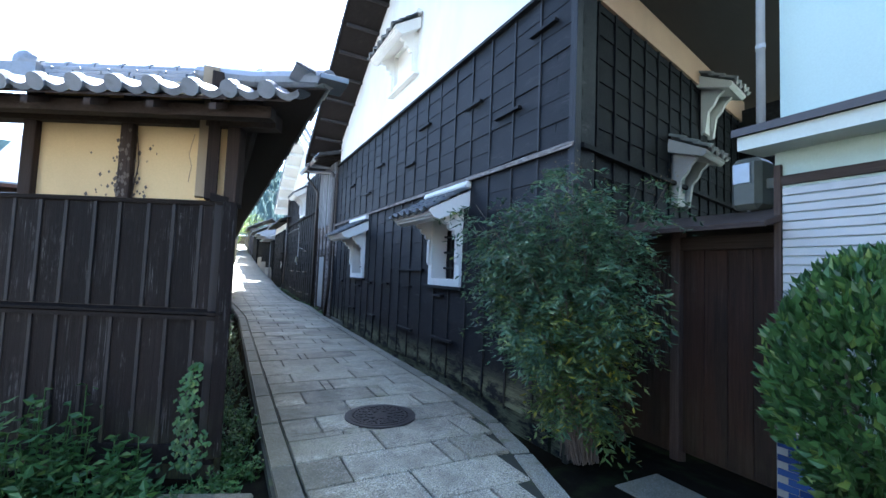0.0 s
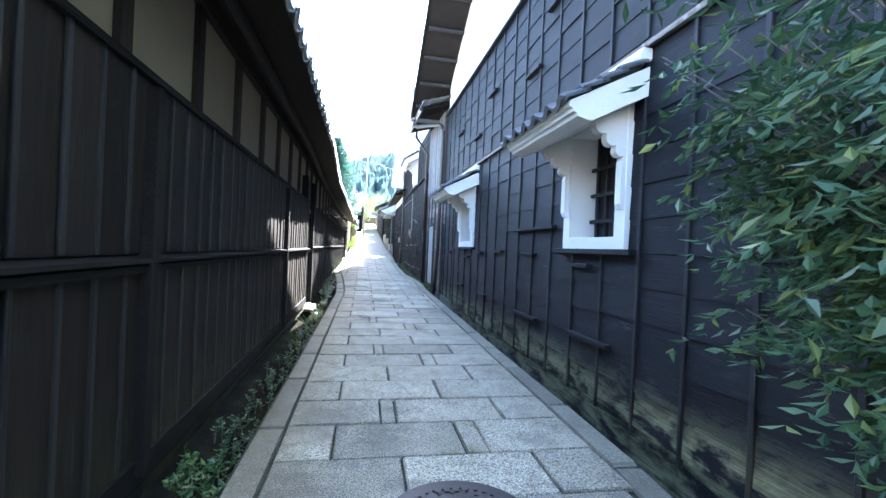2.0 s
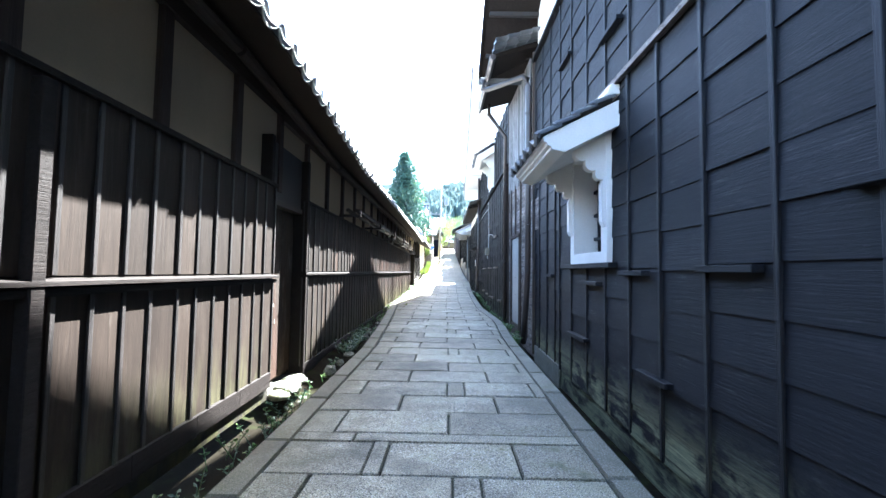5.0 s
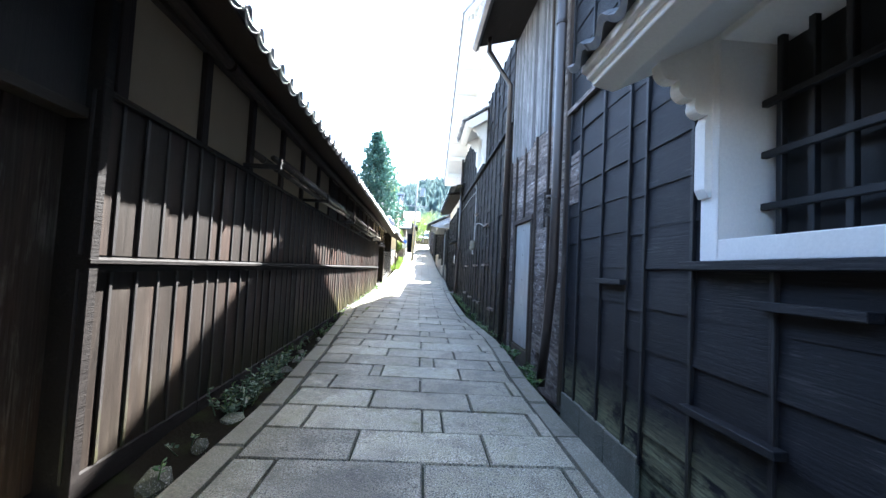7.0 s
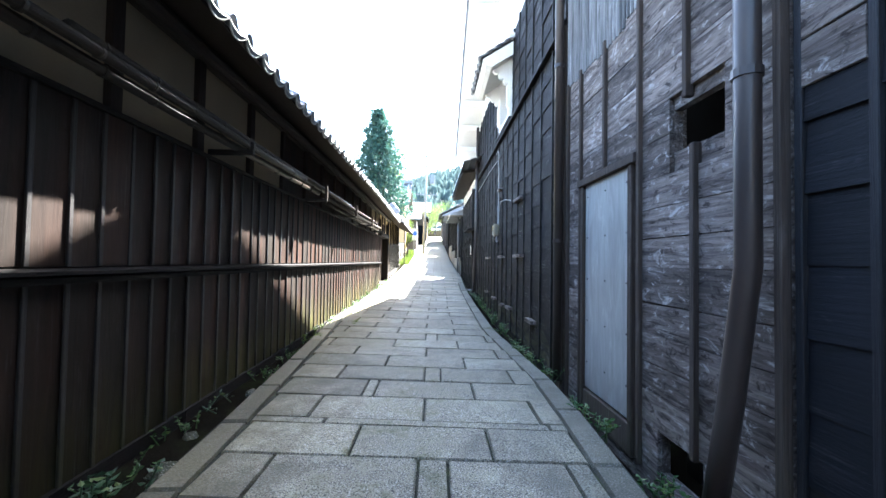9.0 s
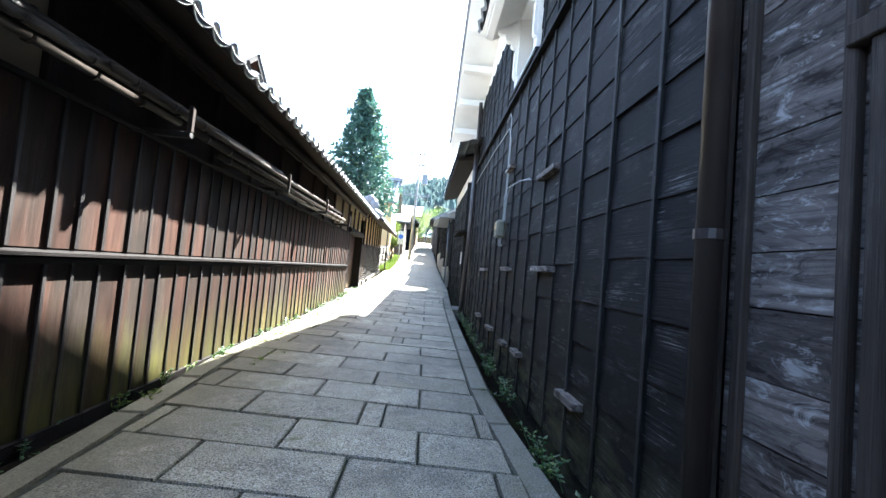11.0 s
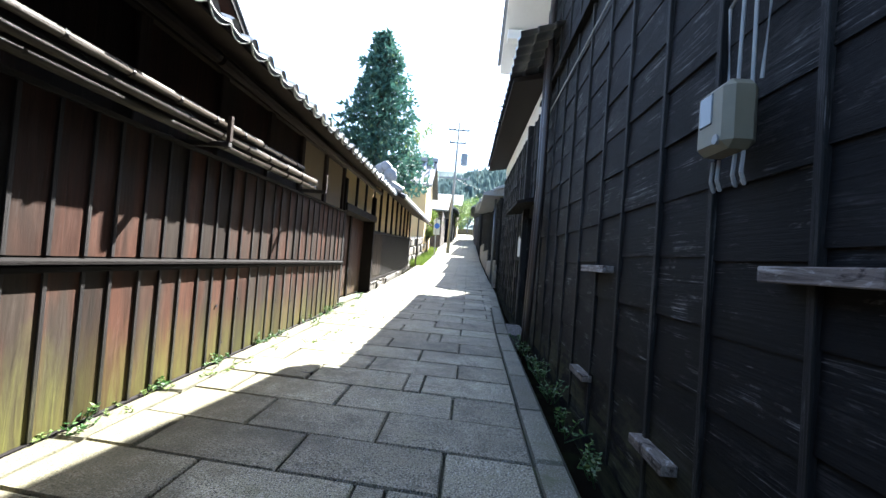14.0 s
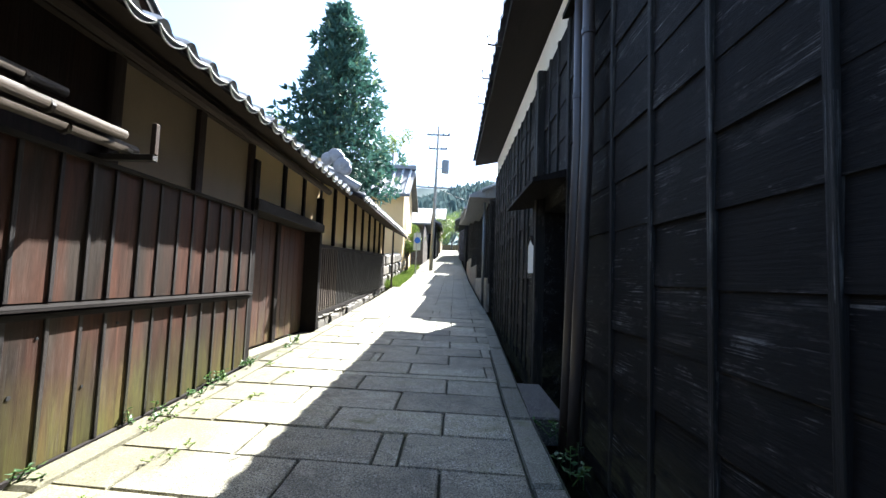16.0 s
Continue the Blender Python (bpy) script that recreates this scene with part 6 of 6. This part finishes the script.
broad_tree(-4.3, 38.5, 0.4, 6.5, 1.3, "light green tree beside the conifer", 21)
broad_tree(-2.5, 53.5, 1.8, 10.8, 1.6, "sunlit yellow green tree behind the roof", 22)
broad_tree(0.4, 66.0, 3.2, 4.2, 1.9, "sunlit tree up the lane", 23, count=900)
broad_tree(2.6, 78.0, 4.8, 5.0, 2.2, "green tree at the top of the lane", 24, count=900)
broad_tree(-1.4, 56.0, 2.2, 2.6, 1.0, "yellow green shrub by the verge", 25, count=700)
broad_tree(-8.5, 10.0, -0.4, 4.5, 2.0, "green tree behind the corner house", 26, "leaf_weed", 900)

# ---- nandina shrub at the storehouse corner ----
r = random.Random(31)
shrub = thing("nandina_shrub", "large drooping nandina shrub with dark and yellowing leaflets", "shrub", pose(3.16, 3.05, zg(3) - 0.1))
stems, sprays, yellowish, tan = bmesh.new(), [], [], []
for i in range(96):
    a = r.uniform(0, math.tau)
    spread = r.uniform(0.15, 1.0)
    top = Vector((math.cos(a) * 0.85 * spread - 0.12, math.sin(a) * 1.2 * spread + 0.30, r.uniform(1.5, 3.0) - 0.35 * spread))
    if i > 78:
        top = Vector((r.uniform(-0.75, -0.1), r.uniform(0.5, 1.5), r.uniform(1.7, 2.6)))
    if top.x > 0.75:
        top.x = 0.75
    if top.y > 0.62 and top.x > 0.24:
        top.x = r.uniform(-0.45, 0.2)
    base = Vector((r.uniform(-0.14, 0.14), r.uniform(-0.14, 0.14), 0))
    mid = base.lerp(top, 0.5) + Vector((-top.x * 0.2, -top.y * 0.2, 0.25))
    tube(stems, [base, mid, top], 0.008, 5, 0.003)
    for k in range(13):
        f = 0.16 + 0.85 * k / 12
        c = base.lerp(mid, f * 2) if f < 0.5 else mid.lerp(top, min(1.0, f * 2 - 1))
        for w_ in range(0 if c.z < 0.85 and (c.x < -0.1 or r.random() < 0.5) else 2):
            out = (Vector((top.x, top.y, 0)) * 0.8 + rand_dir(r) * 0.9)
            out = Vector((out.x, out.y, r.uniform(-0.15, 0.35))).normalized()
            rach = r.uniform(0.22, 0.42)
            bag = yellowish if (0.3 < c.z < 1.55 and r.random() < (0.6 if c.y < 0.3 and c.x > -0.3 else 0.12)) else sprays
            for q in range(6):
                fr = 0.25 + 0.75 * q / 5
                p = c + out * rach * fr + Vector((0, 0, -0.16 * fr * fr))
                if (p.x > 0.30 and p.y > 0.55) or p.y > 1.25:
                    continue
                sd = out.cross(Vector((0, 0, 1))).normalized()
                for sg in (-1, 1):
                    d = (out * 0.5 + sd * sg * 0.75 + Vector((0, 0, -0.40)) + rand_dir(r) * 0.5).normalized()
                    bag.append((p, d, side_of(d, r) if r.random() < 0.3 else d.cross(Vector((0, 0, 1))).normalized(), r.uniform(0.065, 0.105), r.uniform(0.022, 0.035)))
    if i % 5 == 0:
        for k in range(40):
            tan.append((top + Vector((r.gauss(0, 0.08), r.gauss(0, 0.08), r.gauss(0.02, 0.09))), rand_dir(r), Vector((1, 0, 0)), 0.02, 0.012))
tagged(part("cane", stems, "bark", shrub, "thin brown canes"), kind="stuff")
foliage("foliage", sprays, "leaf_dark", shrub, "narrow dark green leaflets")
foliage("young_foliage", yellowish, "leaf_young", shrub, "yellow green young leaflets")
n = Nodes("dry_panicles", 0.8)
M["panicle"] = n.done((0.22, 0.15, 0.07))
foliage("dry_panicle", tan, "panicle", shrub, "dry tan flower panicles")

# ---- clipped glossy bush by the pale house ----
r = random.Random(41)
bush = thing("clipped_bush", "rounded glossy green bush beside the pale house", "bush", pose(3.42, 0.92, -0.5))
for i in range(16):
    a = i * 2.4
    bm = bmesh.new()
    tube(bm, [(0, 0, -0.1), (math.cos(a) * 0.15, math.sin(a) * 0.15, 0.5), (math.cos(a) * 0.4, math.sin(a) * 0.35, 0.9 + 0.06 * i)], 0.022, 6, 0.006)
    part("stem", bm, "bark", bush)
spots = []
for i in range(9000):
    d0 = rand_dir(r)
    rad = (0.35 if i % 3 == 0 else 0.74) + (0.5 if i % 3 == 0 else 0.26) * r.random() ** 0.4 + 0.05 * math.sin(d0.x * 9) * math.sin(d0.z * 8 + d0.y * 7)
    low = 0.75 if d0.z < -0.3 else 1.0
    c = Vector((d0.x * 0.66 * rad * low, d0.y * 0.60 * rad * low, 1.08 + d0.z * 0.92 * rad))
    d = (d0 * 0.8 + Vector((0, 0, 0.75)) + rand_dir(r) * 0.7).normalized()
    spots.append((c, d, side_of(d, r), r.uniform(0.065, 0.095), r.uniform(0.036, 0.05)))
foliage("leaves", spots, "leaf_bright", bush, "glossy oval leaves")

# ---- weeds along the foot of the walls ----
def weed_patch(name, label, centre, size, count, leaf_len, mat, seed, tall=0.3):
    r = random.Random(seed)
    t = thing(name, label, "plant", pose(*centre))
    spots, st = [], bmesh.new()
    for i in range(count):
        b = Vector((r.uniform(-1, 1) * size[0], r.uniform(-1, 1) * size[1], 0))
        h = r.uniform(0.25, 1.0) * tall
        top = b + Vector((r.gauss(0, 0.06), r.gauss(0, 0.06), h))
        tube(st, [b - Vector((0, 0, 0.05)), top], 0.004, 4)
        for k in range(7):
            c = b.lerp(top, 0.3 + 0.7 * k / 6)
            d = (Vector((math.cos(k * 2.2 + i), math.sin(k * 2.2 + i), r.uniform(-0.1, 0.5)))).normalized()
            spots.append((c, d, side_of(d, r) if r.random() < 0.4 else d.cross(Vector((0, 0, 1))).normalized(), leaf_len * r.uniform(0.6, 1.2), leaf_len * r.uniform(0.4, 0.7)))
    tagged(part("stalk", st, mat, t), kind="stuff")
    foliage("leaves", spots, mat, t)
    return t


for i, (x, y, sx, sy, c, tl) in enumerate(((-1.3, 3.45, 0.45, 0.35, 60, 0.75), (-0.75, 3.5, 0.35, 0.3, 45, 0.4), (-1.0, 2.95, 0.5, 0.3, 45, 0.35), (-1.6, 3.2, 0.3, 0.4, 40, 0.9), (-0.35, 3.3, 0.25, 0.3, 30, 0.22), (-0.3, 2.7, 0.4, 0.25, 26, 0.18))):
    weed_patch("weed_clump", "lush green weeds at the foot of the dark fence", SKEW @ Vector((x, y + 0.1, zg(y) - 0.1)), (sx, sy), c, 0.10, "leaf_weed", 50 + i, tl)
ivy = thing("ivy", "small-leaved ivy climbing the fence corner", "plant", SKEW @ pose(-0.17, 3.93, -0.4))
spots = []
r = random.Random(61)
for i in range(240):
    z = r.random() ** 1.2 * 0.85
    x = r.gauss(0, 0.07) * (1.25 - z) + 0.03 * math.sin(z * 9)
    d = Vector((r.uniform(-0.5, 0.5), -0.35, r.uniform(-1, -0.1))).normalized()
    spots.append((Vector((x, r.uniform(-0.03, 0.0), z)), d, Vector((1, 0, 0)), r.uniform(0.04, 0.06), r.uniform(0.035, 0.055)))
foliage("leaves", spots, "leaf_weed", ivy, "round ivy leaves")
bm = bmesh.new()
tube(bm, [(0, -0.01, -0.05), (0.02, -0.01, 0.4), (-0.01, -0.01, 0.85)], 0.006, 5)
part("stem", bm, "bark", ivy)
for i in range(26):
    r = random.Random(70 + i)
    y = 4.3 + i * 0.62 + r.uniform(-0.2, 0.2)
    weed_patch("weed_clump", "low weeds in the gutter beside the fence", (0.20 - max(0, y - 13) * 0.05 + r.uniform(-0.06, 0.06), y, zg(y) - 0.09), (0.10, 0.22), r.randint(2, 6), 0.042, "leaf_weed" if i % 3 else "leaf_dark", 70 + i, 0.12)
for i in range(20):
    r = random.Random(120 + i)
    y = 15.2 + i * 0.66 + r.uniform(-0.25, 0.25)
    weed_patch("weed_clump", "small weeds in the gap beside the black wall", (3.12 + r.uniform(-0.05, 0.06) - (0.05 if y > 19 else 0), y, zg(y) - 0.06), (0.05, 0.18), r.randint(5, 12), 0.05, "leaf_weed", 120 + i, 0.13)
for i in range(16):
    r = random.Random(160 + i)
    y = 20.5 + i * 0.66 + r.uniform(-0.3, 0.3)
    weed_patch("weed_clump", "sunlit sprigs at the foot of the fence", (-0.17 + r.uniform(-0.02, 0.05), y, zg(y) - 0.01), (0.06, 0.12), r.randint(3, 9), 0.045, "leaf_weed", 160 + i, 0.11)
r = random.Random(200)
spots = []
for i in range(5200):
    y = r.uniform(40.5, 52)
    b = Vector((r.uniform(-0.62, 0.05) - 0.02 * (y - 40), y, zg(y) - 0.1))
    d = (Vector((r.gauss(0, 0.3), r.gauss(0, 0.3), 1))).normalized()
    spots.append((b, d, side_of(d, r), r.uniform(0.15, 0.4), 0.03))
tagged(foliage("verge_grass", spots, "grass", None, "sunlit yellow green grass on the verge"), category="grass")
for i, (x, y) in enumerate(((0.06, 3.72), (0.22, 3.98), (-0.2, 3.74), (0.2, 4.4), (0.24, 4.9), (0.18, 5.4), (-0.45, 3.8))):
    weed_patch("weed_clump", "small green weeds round the fence corner", (x, y, zg(y) - 0.14), (0.13, 0.16), 22, 0.06, "leaf_weed", 400 + i, 0.17)
bm = bmesh.new()
box(bm, -0.42, 0.42, -0.05, 0.05, -0.12, 0.0)
solid("edging_stone", bm, "kerb", "low worn edging stone before the fence corner", "stone", m=pose(-0.12, 3.58, zg(3.6) - 0.03, 0, 0, -22), bevel=0.015)
for i in range(4):
    r = random.Random(300 + i)
    y = 14.2 + i * 0.45
    weed_patch("weed_clump", "leafy pale weeds growing out of the gutter", (0.22 - (y - 13) * 0.05, y, zg(y) - 0.12), (0.11, 0.22), r.randint(10, 16), 0.065, "leaf_dark", 300 + i, 0.26)
for i in range(9):
    r = random.Random(330 + i)
    y = 6.0 + i * 0.75
    weed_patch("weed_clump", "dark small weeds in the shaded gutter", (0.22, y, zg(y) - 0.25), (0.14, 0.35), r.randint(9, 15), 0.042, "leaf_dark", 330 + i, 0.16)
broad_tree(-0.2, 80.0, 5.0, 4.0, 1.8, "green tree at the bend of the lane", 27, "leaf_weed", 900)
broad_tree(1.6, 90.0, 6.0, 6.0, 2.6, "tall green tree above the lane", 28, "leaf_weed", 1200)
broad_tree(-0.55, 47.6, zg(47.6), 1.9, 0.6, "yellow green shrub on the verge by the stone wall", 29, "leaf_yellow", 500)
broad_tree(-1.3, 53.0, zg(53), 3.0, 0.9, "airy garden tree behind the verge", 30, "leaf_yellow", 600)
for i in range(26):
    r = random.Random(600 + i)
    y = 19.6 + i * 0.42 + r.uniform(-0.2, 0.2)
    x = r.choice((0.04, 0.04, -0.15, 0.4)) + r.uniform(-0.03, 0.03)
    weed_patch("joint_weed", "tiny sunlit weeds in the paving joints", (x, y, zg(y) - 0.005), (0.03, 0.12), r.randint(3, 8), 0.028, "grass", 600 + i, 0.035)
# ---- pieces: boards of the right-hand walls ----
foot1 = lambda y: zg(3.62 + y) - 0.16
holes1 = [(a, b, c - 0.06, d + 0.40) for a, b, c, d in (WIN1, WIN2)]
lap_wall(k1_wall, 0.0, K1L, -0.55, 2.80, 0.305, steps(0.06, 9.28, 0.565, 4) + [9.85, 10.12, 10.61, 11.18, K1L - 0.04], "char_h", "char_v", holes1, seed=11, foot=foot1)
lap_wall(k1_wall, 0.0, K1L, 2.90, 4.98, 0.30, steps(0.06, K1L - 0.04, 0.565, 4), "char_h", "char_v", objects=False, seed=12)
foot2 = lambda y: zg(18.5 + y) - 0.16
lap_wall(k2_wall, -0.43, K2L, -0.45, 3.68, 0.31, [-0.40] + steps(0.12, K2L - 0.04, 0.55, 6), "dark_h", "dark_v", seed=13, foot=foot2)
lap_wall(k2_wall, -0.43, K2L, 3.79, 5.50, 0.31, [-0.40] + steps(0.12, K2L - 0.04, 0.55, 6), "dark_h", "dark_v", [(WIN4[0], WIN4[1], WIN4[2] - 0.06, WIN4[3] + 0.4)], objects=True, seed=14)
foot3 = lambda y: zg(28 + y) - 0.16
lap_wall(h3_wall, 1.16, H3L, -0.3, 3.70, 0.36, steps(1.2, H3L - 0.04, 0.36, 8), "dark_h", "dark_v", seed=15, foot=foot3)
lap_wall(h3_wall, 0.0, 1.16, 2.2, 3.70, 0.36, [0.02, 0.4, 0.78, 1.1], "dark_h", "dark_v", seed=16)
plank = one_box("grey_h", -0.022, 0.012, 0, 1, 0, 1)
bm = bmesh.new()
tube(bm, [(0, 0, 0), (0, 0, 1)], 0.018, 7)
rib = mesh_of(bm, "corrug")
rnd = random.Random(22)
for i in range(40):
    y = 0.38 + i * (SHL - 0.42) / 39
    lo = 2.90 + 0.03 * math.sin(i // 9 * 2.1)
    piece("rib", rib, shed, pose(-0.02, y + rnd.uniform(-0.004, 0.004), lo) @ Matrix.Diagonal((1, 1, 5.25 - lo, 1)))
rnd = random.Random(21)
z = -0.62
while z < 2.95:
    h = rnd.uniform(0.20, 0.27)
    segs = [(0.0, SHL)]
    for a, b, c, d in (HOLE1, HOLE2, DOOR):
        if z < d - 0.01 and z + h > c + 0.01:
            segs = [s for p, q in segs for s in ((p, min(q, a)), (max(p, b), q)) if s[1] - s[0] > 0.03]
    for p, q in segs:
        piece("plank", plank, shed_wall, pose(0, p, z, rnd.uniform(-0.15, 0.15)) @ Matrix.Diagonal((1, q - p, min(h, 2.95 - z) - 0.006, 1)))
    z += h

# ---- pieces: granite slabs and kerb stones ----
bm = bmesh.new()
box(bm, 0, 1, 0, 1, -0.09, 0)
bmesh.ops.bevel(bm, geom=[e for e in bm.edges if all(v.co.z > -0.01 for v in e.verts)], offset=0.012, segments=1, affect="EDGES")
slab_mesh = mesh_of(bm, "granite")
bm = bmesh.new()
box(bm, 0, 1, 0, 1, -0.14, 0)
bmesh.ops.bevel(bm, geom=[e for e in bm.edges if all(v.co.z > -0.01 for v in e.verts)], offset=0.02, segments=1, affect="EDGES")
kerb_mesh = mesh_of(bm, "kerb")


def lay(me, y, d, x0, x1, rnd, name, shear=0.0, turn=0.0):
    """A slab over x0..x1 and d along the lane; shear: how far its course runs askew."""
    slope = math.degrees(math.atan2(zg(y + d) - zg(y), d))
    dy = shear * (x0 - 1.6)
    m = pose(x0 + 0.009, y + 0.009 + dy, zg(y + dy) + rnd.uniform(-0.005, 0.005), slope + rnd.uniform(-0.25, 0.25), rnd.uniform(-0.25, 0.25), turn + rnd.uniform(-0.25, 0.25))
    m = m @ Matrix(((1, 0, 0, 0), (shear, 1, 0, 0), (0, 0, 1, 0), (0, 0, 0, 1)))
    ob = new(name, me)
    ob.parent = lane
    ob.matrix_parent_inverse = m @ Matrix.Diagonal((x1 - x0 - 0.018, d - 0.018, 1, 1))
    return ob


# Courses half a metre deep in blocks of twelve, a thin strip between blocks; the cross joints step by half a slab from
# course to course, and now and then a narrow filler stone sits beside a joint.
rnd = random.Random(5)
FIRST_CUT = ((0, 6, 9, 11, 14.5, 17, 20, 24, 26, 60), (1.02, 0.98, 0.945, 0.905, 0.875, 0.86, 0.805, 0.79, 0.82, 0.80))
SKEWED = ((0, 12, 14, 17, 20.5, 23, 28, 40), (0.0, 0.0, -0.035, -0.06, -0.10, -0.09, -0.05, 0.0))
FILLERS = ((-2, (2, 6, 10)), (4, (2, 3, 6, 7, 10, 11)), (10, (2, 6, 9, 10)), (16, (1, 2, 6)), (22, (0, 4, 8)), (28, (1, 5, 6, 10)))
COURSES = []
for start, end in ((-7.86, -1.83), (-1.70, 4.27), (4.40, 10.47), (10.63, 16.50), (16.62, 22.65), (22.77, 28.72), (28.85, 34.85)):
    fill = [f for y0, f in FILLERS if y0 < start < y0 + 1][:1]
    for i in range(12):
        COURSES.append((start + (end - start) * i / 12 + rnd.uniform(-0.012, 0.012), i % 2, bool(fill) and i in fill[0]))
    COURSES.append((end, 2, False))
while COURSES[-1][0] < 79:
    COURSES.append((COURSES[-1][0] + (0.13 if COURSES[-1][1] == 2 else 0.5), len(COURSES) % 2, rnd.random() < 0.25))
skew = lambda y: float(np.interp(y, *SKEWED))
far = bmesh.new()
for (y, turn, filler), (y_next, _, _) in zip(COURSES, COURSES[1:]):
    d = y_next - y
    near = 1.5 < y < 33
    a, b = lane_l(y) + 0.2, lane_r(y) - (0.2 if y < 30 else 0.12)
    first = float(np.interp(y, *FIRST_CUT)) + (0.0, 0.455, 0.17)[turn]
    marks = [first + 0.91 * k for k in range(-2, 3)] if turn < 2 else [first, first + 1.7]
    if filler:
        marks.append(first + 0.91 + 0.165 if turn == 0 else first - 0.11)
    cuts = [a] + sorted(x + rnd.uniform(-0.012, 0.012) for x in marks if a + 0.09 < x < b - 0.09) + [b]
    for p, q in zip(cuts, cuts[1:]):
        if near:
            lay(slab_mesh, y, d, p, q, rnd, "slab", skew(y))
        else:
            z0, z1 = zg(y), zg(y + d)
            v = [far.verts.new(c) for c in ((p + 0.008, y + 0.008, z0), (q - 0.008, y + 0.008, z0), (q - 0.008, y + d - 0.008, z1), (p + 0.008, y + d - 0.008, z1))]
            w_ = [far.verts.new(c.co + Vector((0, 0, -0.08))) for c in v]
            far.faces.new(v)
            for i in range(4):
                far.faces.new((v[i], v[(i + 1) % 4], w_[(i + 1) % 4], w_[i]))
tagged(part("slabs", far, "granite", lane, "further granite slabs"), kind="stuff")
y = -4.0
while y < 60:
    d = rnd.uniform(0.75, 1.15)
    for edge_x, inset, yy in ((lane_l, 0.0, y), (lane_r, -0.195, y + 0.3)):
        p, q = edge_x(yy) + inset, edge_x(yy + d) + inset
        lay(kerb_mesh, yy, d, p, p + 0.195, rnd, "kerb_stone", 0.0, math.degrees(math.atan2(p - q, d)))
    y += d
